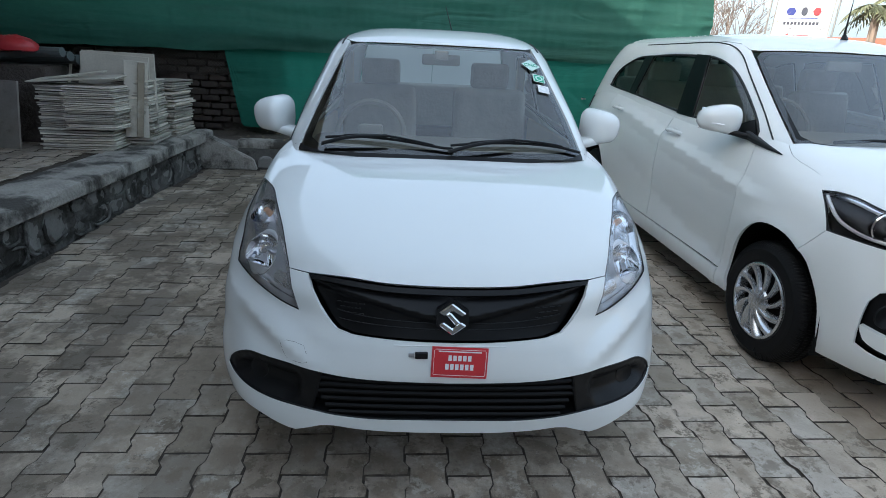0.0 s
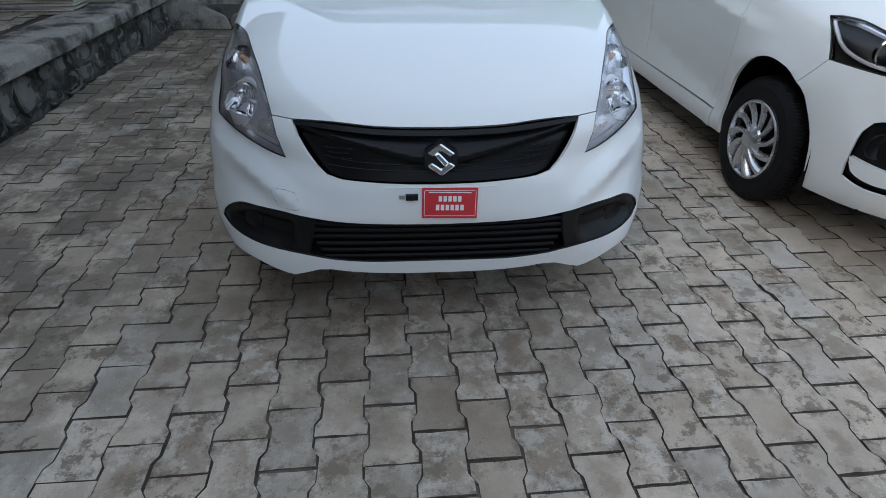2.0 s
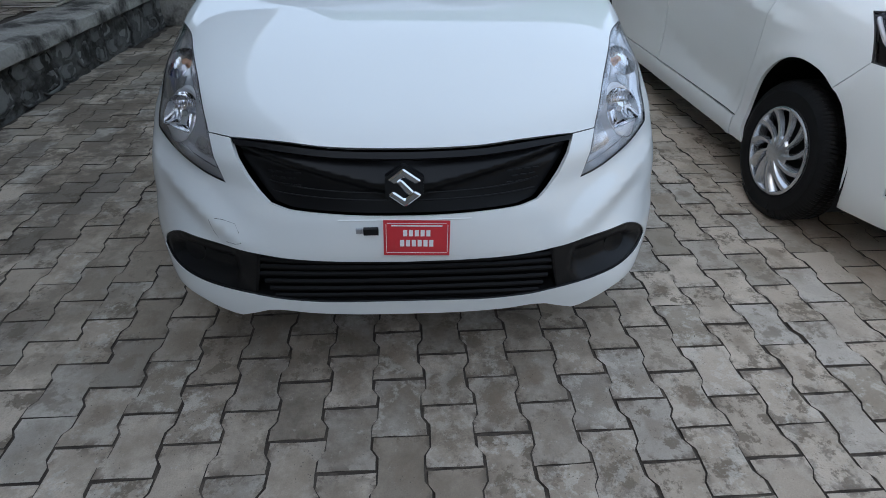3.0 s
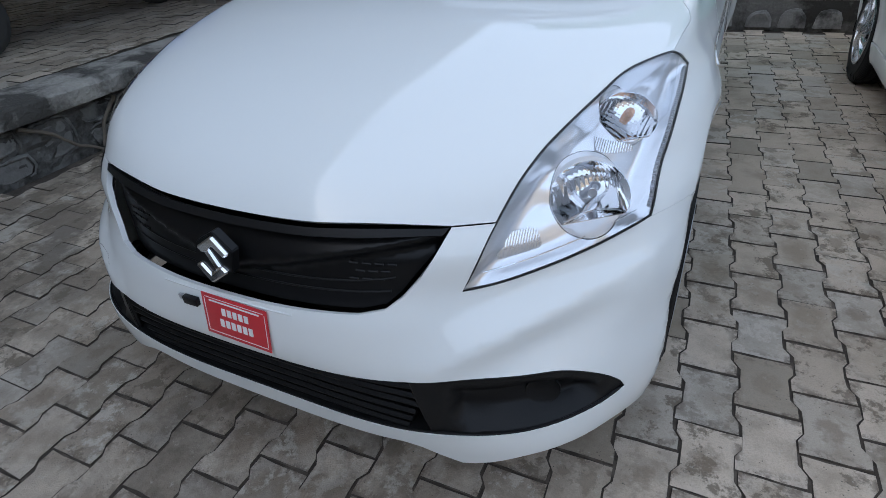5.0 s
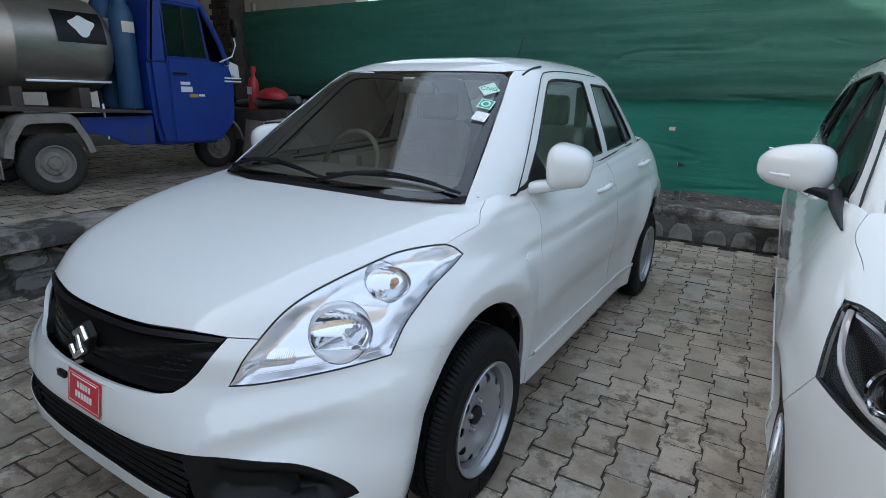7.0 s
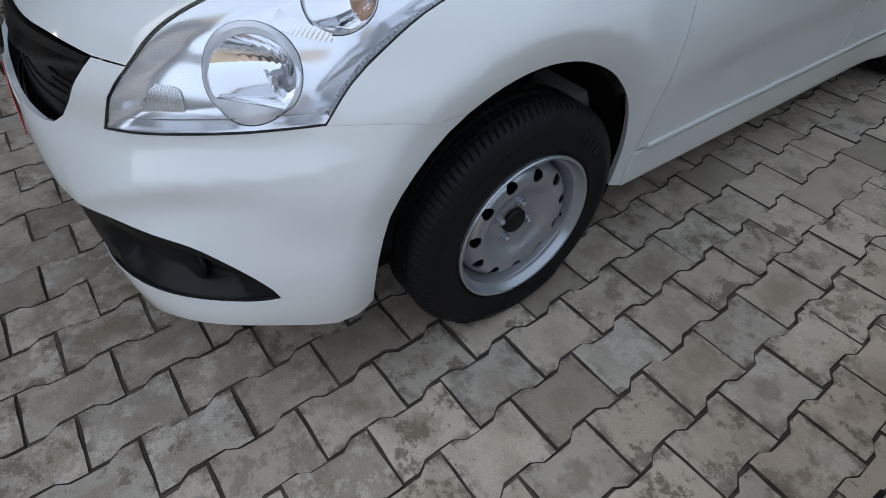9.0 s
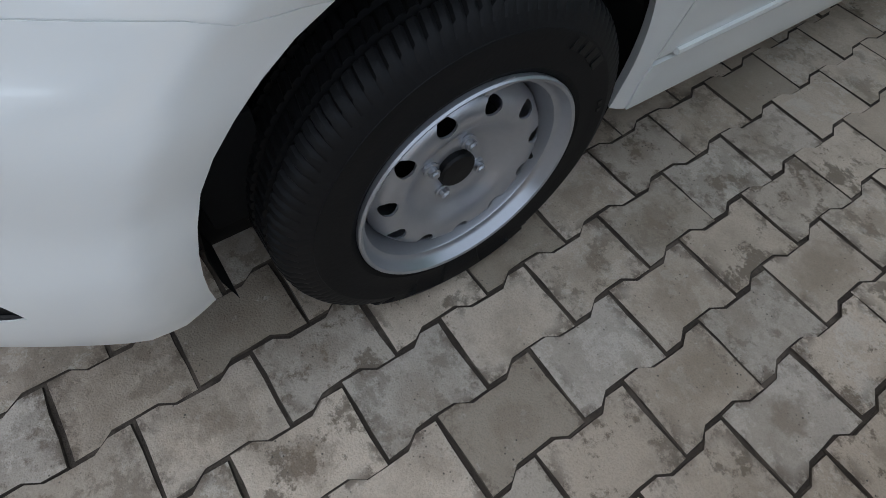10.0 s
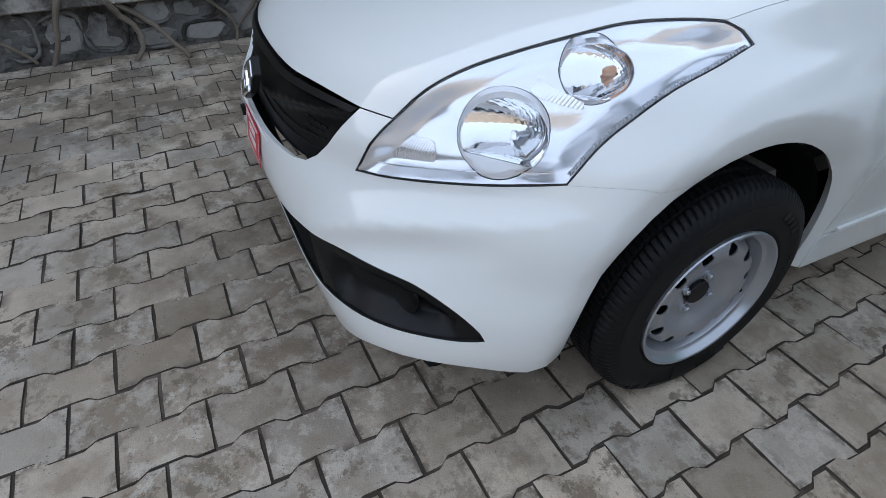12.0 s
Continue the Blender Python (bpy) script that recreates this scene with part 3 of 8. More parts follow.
def steel_wheel(car, name, m):
    R, rim = 0.311, 0.196
    # brake drum behind the disc
    v, f = lathe([(-0.15, 0.02), (-0.15, 0.11), (-0.07, 0.11), (-0.066, 0.10), (-0.066, 0.0)], 32)
    w = mesh_ob(name, v, f, DARK, car, "silver steel wheel with a black tyre, no cover")
    w.matrix_local = m
    v, f = tyre_mesh(R, 0.165, rim)
    v = [(x + (0.006 if z < -0.24 else 0), y, max(z, -0.296)) for x, y, z in v]
    mesh_ob("tyre", v, f, RUBBER, w, "black tubeless tyre with clean tread", sharp=28)
    for t in (0.62, 0.72, 0.82, 0.92, 1.35, 1.42):
        bm = bmesh.new()
        add_box(bm, (0.0035, 0, 0.252), (0.002, 0.016 if t < 1 else 0.008, 0.020 if t < 1 else 0.008), 0)
        bmesh.ops.rotate(bm, matrix=Matrix.Rotation(-t, 3, "X"), verts=bm.verts)
        part("sidewall_mark", bm, BLACK, w)
    v, f = lathe([(-0.004, rim + 0.002), (0.005, rim + 0.003), (0.008, rim + 0.0005), (0.006, rim - 0.004), (-0.002, rim - 0.008), (-0.010, rim - 0.010), (-0.015, rim - 0.014), (-0.018, rim - 0.019), (-0.022, rim - 0.0205), (-0.034, rim - 0.022), (-0.046, rim - 0.030), (-0.16, rim - 0.032)], 80)
    rim_ob = mesh_ob("rim", v, f, STEEL, w, "painted silver steel rim")
    xs, ys = [0.0, 0.034, 0.046, 0.060, 0.075, 0.088, 0.098, 0.108, 0.120, 0.134, 0.146, 0.155, 0.162], [-0.046, -0.046, -0.044, -0.047, -0.043, -0.035, -0.025, -0.018, -0.014, -0.014, -0.019, -0.030, -0.046]
    holes = [circle(0.137 * math.cos(t), 0.137 * math.sin(t), 0.0160, 20, 0.9, t + math.pi / 2) for t in [2 * math.pi * (i + 0.3) / 11 for i in range(11)]]
    v, f = dished([circle(0, 0, 0.162, 96), circle(0, 0, 0.033, 24)] + holes, 0.008, lambda r: np.interp(r, xs, ys))
    mesh_ob("disc", v, f, STEEL, rim_ob, "pressed steel disc with a ring of round holes", sharp=40)
    v, f = lathe([(-0.10, 0.0335), (-0.036, 0.0335), (-0.032, 0.030), (-0.031, 0.0)], 24)
    mesh_ob("hub_cap", v, f, BLACK, rim_ob)
    for i in range(4):
        t = math.pi / 4 + i * math.pi / 2 + 0.35
        v, f = lathe([(-0.046, 0.0135), (-0.041, 0.0135), (-0.040, 0.0095), (-0.032, 0.0095), (-0.031, 0.007), (-0.0275, 0.0055), (-0.027, 0.0)], 12)
        q = mesh_ob("wheel_nut", [(x, y + 0.050 * math.cos(t), z + 0.050 * math.sin(t)) for x, y, z in v], f, STEEL, rim_ob, smooth=False)
    tube("valve", [(-0.045, 0.158 * math.cos(0.25), -0.158 * math.sin(0.25)), (-0.018, 0.146 * math.cos(0.25), -0.146 * math.sin(0.25))], 0.005, BLACK, rim_ob)
    box("balance_weight", (0.0035, 0.02, rim - 0.004), (0.004, 0.045, 0.012), STEEL, rim_ob, 0.001)
    return w


def cover_wheel(car, name, m):
    R, rim = 0.312, 0.196
    v, f = lathe([(-0.17, 0.02), (-0.17, 0.13), (-0.06, 0.14), (-0.055, 0.16), (-0.055, 0.0)], 32)
    w = mesh_ob(name, v, f, DARK, car, "black tyre with a silver swirl-spoke wheel cover")
    w.matrix_local = m
    v, f = tyre_mesh(R, 0.165, rim)
    v = [(x + (0.006 if z < -0.25 else 0), y, max(z, -0.299)) for x, y, z in v]
    mesh_ob("tyre", v, f, RUBBER, w, "black tubeless tyre with clean tread", sharp=28)
    v, f = lathe([(-0.02, rim + 0.001), (0.004, rim + 0.002), (0.008, rim - 0.004), (0.006, rim - 0.012), (-0.012, rim - 0.018), (-0.05, rim - 0.02)], 72)
    cov = mesh_ob("wheel_cover", v, f, ALLOY, w, "silver plastic wheel cover with twisted blades")
    v, f = lathe([(-0.004, 0.074), (0.006, 0.066), (0.010, 0.046), (0.014, 0.034), (0.015, 0.0)], 32)
    mesh_ob("cap", v, f, ALLOY, cov)
    for i in range(11):
        t0 = 2 * math.pi * i / 11
        vs, fs = [], []
        for k in range(9):
            s = k / 8
            r = 0.040 + s * (rim - 0.052)
            t = t0 + 0.46 * s ** 1.2
            wdt = 0.010 + 0.017 * s ** 1.3
            x = 0.010 - 0.006 * s
            for u, dx in ((-1, -0.018), (-0.8, 0.003), (0.1, 0.002), (0.85, -0.014), (1, -0.026)):
                q = t + u * wdt / r
                vs.append((x + dx, r * math.cos(q), r * math.sin(q)))
        for k in range(8):
            for j in range(4):
                fs.append((k * 5 + j, k * 5 + j + 1, k * 5 + j + 6, k * 5 + j + 5))
        mesh_ob("blade", vs, [q[::-1] for q in fs], ALLOY, cov)
    return w


# ---- white saloon ----
ROWS = [
    (0.165, 0.10, 0.70, 4.0, 3.80, 3.5), (0.185, 0.040, 0.765, 4.6, 3.86, 3.5), (0.235, -0.006, 0.790, 5.0, 3.90, 3.5), (0.30, -0.017, 0.793, 5.0, 3.92, 3.5),
    (0.40, -0.030, 0.802, 4.3, 3.93, 3.5), (0.50, -0.053, 0.814, 3.2, 3.94, 3.5), (0.58, -0.045, 0.824, 2.8, 3.94, 3.5), (0.65, -0.022, 0.824, 2.64, 3.93, 3.5)]
ROWS += [
    (0.72, 0.008, 0.818, 2.82, 3.93, 3.5), (0.765, 0.040, 0.812, 2.80, 3.92, 3.4), (0.81, 0.094, 0.794, 3.05, 3.91, 3.4), (0.865, 0.218, 0.760, 3.70, 3.90, 3.3),
    (0.92, 0.400, 0.742, 3.95, 3.88, 3.2), (0.968, 0.655, 0.738, 3.5, 3.85, 3.2), (1.0, 0.898, 0.715, 2.7, 3.78, 3.2), (1.025, 1.06, 0.68, 2.7, 3.72, 3.2)]


def saloon_swell(p):
    p = np.array(p)
    x, y, z = p[..., 0].copy(), p[..., 1].copy(), p[..., 2].copy()
    sg = np.sign(x)
    k = np.exp(-((z - 0.48) / 0.24) ** 4)
    for c in (0.52, 3.22):
        p[..., 0] = p[..., 0] + sg * 0.040 * k * np.exp(-((y - c) / 0.30) ** 2) * np.clip((np.abs(x) - 0.45) / 0.25, 0, 1)
    # flared band round the wheel openings, a hollow along the doors, the rising belt line
    for c in (0.81, 3.25):
        r = np.hypot(y - c, z - 0.30)
        g = 0.468 - r
        p[..., 0] = p[..., 0] + sg * (0.021 * np.exp(-((r - 0.468) / 0.11) ** 2) - 0.19 * (g + np.sqrt(g * g + 0.000008)) * np.clip((r - 0.2) / 0.1, 0, 1)) * np.clip((np.abs(x) - 0.6) / 0.1, 0, 1) * np.clip((c + 0.40 - y) / 0.14, 0, 1)
    door = np.clip((y - 1.25) / 0.3, 0, 1) * np.clip((2.9 - y) / 0.3, 0, 1)
    p[..., 0] = p[..., 0] - sg * door * (0.012 * np.exp(-((z - 0.50) / 0.10) ** 2) - 0.006 * np.exp(-((z - 0.80) / 0.05) ** 2))
    # shoulders widen from the lamps towards the doors
    t = np.clip((y - 0.62) / 0.75, 0, 1)
    p[..., 0] = p[..., 0] + sg * 0.032 * t * t * (3 - 2 * t) * np.exp(-((z - 0.885) / 0.062) ** 4) * np.clip((np.abs(x) - 0.5) / 0.15, 0, 1)
    t = np.clip((y - 1.2) / 2.2, 0, 1)
    p[..., 2] = z + 0.075 * t * t * (3 - 2 * t) * np.clip((z - 0.55) / 0.4, 0, 1)
    # a crisp shelf across the bumper below the lamps
    ax = np.abs(x)
    line = np.interp(ax, [0.42, 0.50, 0.56, 0.62, 0.69, 0.72, 0.76], [0.515, 0.554, 0.577, 0.597, 0.618, 0.634, 0.660])
    fold = np.clip((ax - 0.36) / 0.16, 0, 1) * np.clip((0.52 - y) / 0.18, 0, 1)
    h = z - line
    ridge = 0.024 - 0.245 * np.sqrt(h * h + 0.000012) - 0.12 * h
    out = fold * (0.5 * (ridge + np.sqrt(ridge ** 2 + 0.000006)) - 0.015 * np.clip((0.30 - y) / 0.16, 0, 1) * np.exp(-((h + 0.055) / 0.045) ** 2))
    dx, dy = np.clip((ax - 0.2) / 0.6, 0, 1) ** 2, 1.0 - 0.6 * np.clip((ax - 0.4) / 0.4, 0, 1)
    n = np.hypot(dx, dy)
    p[..., 0] = p[..., 0] + sg * out * dx / n
    p[..., 1] = p[..., 1] - out * dy / n
    return p


SALOON = Skin(ROWS, 1.1, 2.9, saloon_swell)
TOP = Skin([(0.98, 0.83, 0.735, 7, 3.74, 4), (1.03, 0.90, 0.725, 7, 3.66, 4), (1.15, 1.075, 0.69, 7, 3.47, 4), (1.30, 1.30, 0.635, 6.5, 3.24, 4), (1.42, 1.48, 0.588, 6, 3.03, 4),
            (1.472, 1.57, 0.553, 5, 2.94, 3.6), (1.512, 1.70, 0.48, 4, 2.82, 3), (1.541, 1.88, 0.36, 3, 2.66, 2.6), (1.554, 2.18, 0.03, 2.2, 2.42, 2.2)], 2.2, 2.4)


def text_on(name, body, size, material, parent, m, extrude=0.0006):
    cu = bpy.data.curves.new(name, "FONT")
    cu.body, cu.size, cu.align_x, cu.align_y, cu.extrude = body, size, "CENTER", "CENTER", extrude
    tmp = bpy.data.objects.new(name, cu)
    me = bpy.data.meshes.new_from_object(tmp)
    bpy.data.objects.remove(tmp)
    me.materials.clear()
    me.materials.append(material)
    ob = new(name, me)
    ob.parent = parent
    ob.matrix_local = m
    return ob


def build_saloon():
    car = tagged(holder("saloon_car"), "white compact saloon car with black grille, parked on pavers", "car")
    S = SALOON
    # front bumper
    arch_r_at = lambda t: float(np.interp(t, [-10, 0, 22, 44, 59, 75, 90, 104, 116, 133, 146, 163, 180, 195], [0.342, 0.346, 0.361, 0.380, 0.391, 0.398, 0.400, 0.399, 0.398, 0.401, 0.402, 0.397, 0.391, 0.390]))

    def arch_points(t0, t1, n):
        return [(0.815, 0.81 + arch_r_at(t) * math.cos(radians(t)), 0.30 + arch_r_at(t) * math.sin(radians(t))) for t in np.linspace(t0, t1, n)]
    arch_front = arch_points(185, 116.3, 11)[:-1] + [(0.819, 0.634, 0.656)]
    seam = [(0.819, 0.634, 0.656), (0.807, 0.598, 0.669), (0.780, 0.478, 0.684), (0.748, 0.383, 0.694)]
    lamp_low = [(0.748, 0.383, 0.694), (0.712, 0.326, 0.686), (0.669, 0.266, 0.677), (0.623, 0.213, 0.670), (0.575, 0.164, 0.663), (0.523, 0.122, 0.656), (0.471, 0.086, 0.652)]
    lamp_in = [(0.471, 0.086, 0.652), (0.490, 0.120, 0.712), (0.509, 0.157, 0.761)]
    lamp_top = [(0.509, 0.157, 0.761), (0.534, 0.214, 0.820), (0.558, 0.287, 0.857), (0.586, 0.367, 0.882), (0.614, 0.448, 0.903), (0.644, 0.541, 0.922), (0.684, 0.621, 0.928), (0.718, 0.693, 0.924)]
    lamp_tip = [(0.718, 0.693, 0.924), (0.737, 0.722, 0.911), (0.750, 0.743, 0.886)]
    lamp_out = [(0.750, 0.743, 0.886), (0.754, 0.669, 0.862), (0.754, 0.576, 0.834), (0.750, 0.500, 0.793), (0.748, 0.438, 0.752), (0.748, 0.383, 0.694)]
    grille_side = [(0.436, 0.131, 0.751), (0.418, 0.100, 0.715), (0.396, 0.072, 0.682), (0.372, 0.045, 0.648), (0.345, 0.022, 0.626), (0.300, 0.003, 0.617), (0.20, -0.02, 0.614), (0.10, -0.032, 0.612), (0.0, -0.036, 0.612)]
    bottom = [(0.0, 0.0, 0.266), (0.15, 0.0, 0.268), (0.28, 0.0, 0.278), (0.36, 0.0, 0.291), (0.40, 0.0, 0.289), (0.44, 0.0, 0.274), (0.487, 0.0, 0.257), (0.54, 0.03, 0.274), (0.61, 0.06, 0.298), (0.68, 0.12, 0.302), (0.73, 0.2, 0.295), (0.765, 0.33, 0.279), (0.815, 0.4218, 0.2658)]

    def run(*lines, step=0.025):
        out = []
        for l in lines:
            o = outline(S, l, step)
            out += o if not out else o[1:]
        return out
    half = run(bottom, arch_front, seam, lamp_low, lamp_in, [(0.509, 0.157, 0.761), (0.473, 0.144, 0.756), (0.436, 0.131, 0.751)], grille_side)
    hole = outline(S, [(0.0, -0.05, 0.480), (0.20, -0.047, 0.484), (0.34, -0.03, 0.489), (0.42, -0.01, 0.496), (0.51, 0.03, 0.497), (0.585, 0.078, 0.489), (0.645, 0.13, 0.476), (0.692, 0.168, 0.452), (0.727, 0.203, 0.420), (0.746, 0.226, 0.392), (0.754, 0.235, 0.371),
                       (0.732, 0.195, 0.366), (0.69, 0.14, 0.367), (0.62, 0.075, 0.366), (0.51, 0.016, 0.360), (0.44, -0.002, 0.351), (0.395, -0.006, 0.342), (0.35, -0.006, 0.333), (0.23, -0.006, 0.321), (0.10, -0.007, 0.319), (0.0, -0.007, 0.319)], 0.018, corners=(10,))
    bumper = panel("front_bumper", S, [mirrored(half), mirrored(hole)], PAINT, car, "glossy white moulded front bumper", fold=0.012, gap=0.0008, step=0.014)
    bead("intake_edge", S, mirrored(hole), 0.0035, BLACK, bumper, lift=-0.0055)
    # lower intake: dark tray, ribs and lamp pockets
    inner_lip("intake_lip", S, mirrored(hole), -0.004, -0.075, BLACK, bumper)
    panel("lower_grille", S, [mirrored(hole)], MESHB, bumper, "black ribbed lower air intake", gap=-0.012, fold=0, lift=-0.060, step=0.04)
    for i in range(6):
        z = 0.329 + i * 0.0270
        w = 0.378 + 0.011 * i
        L = [S.find((abs(x), -0.05, z + 0.012 * abs(x))) * ((1 if x >= 0 else -1), 1) for x in np.linspace(-w, w, 21)]
        bead("rib", S, L, 0.0078, MESHB, bumper, lift=-0.018, close=False)
    for s in (1, -1):
        pocket = outline(S, [(0.395, -0.012, 0.498), (0.45, 0.0, 0.503), (0.51, 0.03, 0.503), (0.585, 0.078, 0.495), (0.645, 0.13, 0.482), (0.692, 0.168, 0.458), (0.727, 0.203, 0.426), (0.748, 0.226, 0.396), (0.760, 0.24, 0.369), (0.732, 0.195, 0.359), (0.69, 0.14, 0.360), (0.62, 0.078, 0.359), (0.51, 0.018, 0.353), (0.43, -0.002, 0.338), (0.395, -0.012, 0.498)], 0.02, corners=(8, 13))[:-1]
        recess = outline(S, [(0.470, 0.010, 0.474), (0.55, 0.055, 0.472), (0.62, 0.105, 0.462), (0.675, 0.155, 0.438), (0.705, 0.19, 0.408), (0.714, 0.19, 0.384), (0.69, 0.15, 0.374), (0.60, 0.075, 0.372), (0.52, 0.02, 0.368), (0.478, 0.005, 0.378), (0.462, 0.005, 0.42), (0.470, 0.010, 0.474)], 0.02)[:-1]

        def dish(a, v):
            d = edge_distance(recess, a, v)
            k = np.where(inside(np.array(recess), np.asarray(a), np.asarray(v)), np.clip(d / 0.012, 0, 1), 0)
            return -0.006 - 0.034 * k * k * (3 - 2 * k) - 0.010 * np.clip(edge_distance(pocket, a, v) / 0.03, 0, 1)
        pk = panel("fog_bezel", S, [pocket], BLACK, bumper, "satin black blank lamp bezel", lift=dish, fold=0.0, side=s, gap=0, step=0.011)
        q = S.find((0.615, 0.10, 0.418))
        bp, bn = Vector(S.at(*q)), Vector((0.35, -0.92, 0.1)).normalized()
        vv, ff = lathe([(0.0, 0.036), (0.006, 0.034), (0.003, 0.030), (0.001, 0.0)], 24)
        M = Matrix.Translation(bp - bn * 0.046) @ bn.to_track_quat("X", "Z").to_matrix().to_4x4()
        vv = [M @ Vector(p) for p in vv]
        mesh_ob("blank_cover", [(p[0] * s, p[1], p[2]) for p in vv], ff if s > 0 else [k[::-1] for k in ff], BLACK, pk)
        bead("bezel_edge", S, outline(S, [(0.398, -0.01, 0.488), (0.412, -0.01, 0.42), (0.432, -0.005, 0.345)], 0.02), 0.007, BLACK, pk, side=s, lift=-0.014, close=False)
    # upper grille
    top_line = [(0.0, 0.034, 0.757), (0.10, 0.037, 0.757), (0.20, 0.048, 0.757), (0.30, 0.075, 0.757), (0.38, 0.105, 0.755), (0.436, 0.131, 0.751)]
    gh = run(top_line, grille_side)
    low_c, end_c = S.find((0.0, 0.0, 0.664)), S.find((0.425, 0.12, 0.741))

    def wing(a, v):
        crest = low_c[1] + (end_c[1] - low_c[1]) * np.clip(np.abs(a) / end_c[0], 0, 1.1) ** 1.35
        up = np.clip((v - crest) / 1.0, 0, 1)
        down = np.clip((crest - v) / 0.16, 0, 1)
        return -0.010 - 0.016 * up - 0.022 * down * down * (3 - 2 * down)
    gr = panel("front_grille", S, [mirrored(gh)], GLOSSB, car, "black plastic front grille with winged bar", lift=wing, gap=0.003, fold=0.012, step=0.010)
    brow = outline(S, top_line, 0.02) + outline(S, [(0.425, 0.120, 0.735), (0.36, 0.090, 0.736), (0.28, 0.06, 0.737), (0.18, 0.034, 0.738), (0.08, 0.025, 0.738), (0.0, 0.022, 0.738)], 0.02)
    panel("grille_brow", S, [mirrored(brow)], BLACK, gr, gap=0.003, lift=0.002, fold=0.02)
    for z in (0.636, 0.656):
        pts = [S.find((x, 0.0, z + 0.03 * (x / 0.4) ** 2)) for x in np.linspace(0, 0.36 + (z - 0.632) * 0.5, 12)]
        for s in (1, -1):
            bead("slat", S, [(s * a, v) for a, v in pts], 0.0020, BLACK, gr, lift=-0.031, close=False)
    for s in (1, -1):
        for i in range(14):
            x, z = 0.265 + 0.026 * (i % 5) + 0.013 * ((i // 5) % 2), 0.664 + 0.016 * (i // 5)
            if x < 0.30 + (z - 0.63) * 0.9:
                bead("mesh_bar", S, [S.find((x + t, 0.04, z + 0.06 * (x - 0.25))) for t in (0.0, 0.009, 0.018)], 0.0022, GLOSSB, gr, side=s, lift=-0.031, close=False)
    # chrome emblem: two slanted bands in a lozenge
    def plate_poly(name, poly, y0, depth, material, parent, label=""):
        bm = bmesh.new()
        f = bm.faces.new([bm.verts.new((x, y0 + (0.34 * (z - 0.69)), z)) for x, z in poly])
        r = bmesh.ops.extrude_face_region(bm, geom=[f])
        bmesh.ops.translate(bm, vec=(0, depth, 0), verts=[e for e in r["geom"] if isinstance(e, bmesh.types.BMVert)])
        bmesh.ops.recalc_face_normals(bm, faces=bm.faces)
        bmesh.ops.bevel(bm, geom=[e for e in bm.edges], offset=0.0035 if material is CHROME else 0.0018, segments=1 if material is CHROME else 2, affect="EDGES")
        return part(name, bm, material, parent, label, sharp=12)
    em = plate_poly("emblem", [(-0.046, 0.715), (0.0, 0.741), (0.050, 0.712), (0.050, 0.672), (0.0, 0.640), (-0.046, 0.668)], -0.030, 0.02, GLOSSB, gr, "chrome emblem on a black lozenge")
    plate_poly("emblem_band", [(-0.040, 0.708), (0.0, 0.735), (0.044, 0.706), (0.030, 0.698), (0.0, 0.715), (-0.022, 0.698)], -0.036, 0.012, CHROME, em)
    plate_poly("emblem_band", [(0.044, 0.674), (0.002, 0.646), (-0.040, 0.674), (-0.026, 0.683), (0.002, 0.665), (0.026, 0.684)], -0.038, 0.012, CHROME, em)
    plate_poly("emblem_band", [(-0.020, 0.704), (-0.006, 0.711), (0.026, 0.680), (0.012, 0.671)], -0.0365, 0.011, CHROME, em)
    # number plate film with unreadable bars, slot beside it
    tilt = pose(0.0285, -0.0515, 0.555, 81, 0, 0) @ pose(0, 0, 0, 0, 0, -1.5)
    pl = box("number_plate", (0, 0, 0), (0.170, 0.098, 0.002), RED, bumper, 0.0008, label="red temporary plate sticker with white bars")
    pl.matrix_local = tilt
    for y, w, h, k in ((0.014, 0.074, 0.017, 5), (-0.014, 0.090, 0.018, 6)):
        for j in range(k):
            bw = w / k
            box("plate_bar", ((j - (k - 1) / 2) * bw, y, 0.0014), (bw * 0.70, h, 0.0008), WHITE, pl, 0)
    for c, sz in (((0, 0.041, 0.0013), (0.152, 0.0013, 0.0006)), ((0, -0.041, 0.0013), (0.156, 0.0013, 0.0006)), ((-0.078, 0, 0.0013), (0.0013, 0.076, 0.0006)), ((0.079, 0, 0.0013), (0.0013, 0.076, 0.0006)), ((0.0, 0.0345, 0.0013), (0.13, 0.0035, 0.0006))):
        box("plate_line", c, sz, WHITE, pl, 0)
    box("plate_slot", (-0.087, -0.050, 0.577), (0.038, 0.012, 0.018), BLACK, bumper, 0.001)
    box("plate_clip", (-0.117, -0.046, 0.576), (0.017, 0.006, 0.013), STEEL, bumper, 0.001)
    bead("plate_ledge", S, [S.find((abs(x), -0.04, 0.603)) * (1 if x > 0 else -1, 1) for x in np.linspace(-0.17, 0.17, 12)], 0.0022, PAINT, bumper, close=False)
    cap_loop = outline(S, [(0.519, 0.065, 0.556), (0.480, 0.045, 0.561), (0.448, 0.026, 0.560), (0.438, 0.012, 0.54), (0.434, 0.003, 0.515), (0.47, 0.02, 0.510), (0.505, 0.036, 0.512), (0.515, 0.05, 0.53), (0.519, 0.065, 0.556)], 0.02)
    bead("tow_cover", S, cap_loop[:-1], 0.0009, SEAL, bumper, "round-cornered tow eye cover", side=-1, lift=-0.0006)
    # bonnet
    hood_gap = [(0.718, 0.693, 0.924), (0.726, 0.779, 0.940), (0.733, 0.847, 0.949), (0.733, 0.870, 0.955), (0.725, 0.889, 0.966), (0.705, 0.926, 0.981), (0.686, 0.985, 0.997), (0.672, 1.03, 1.008)]
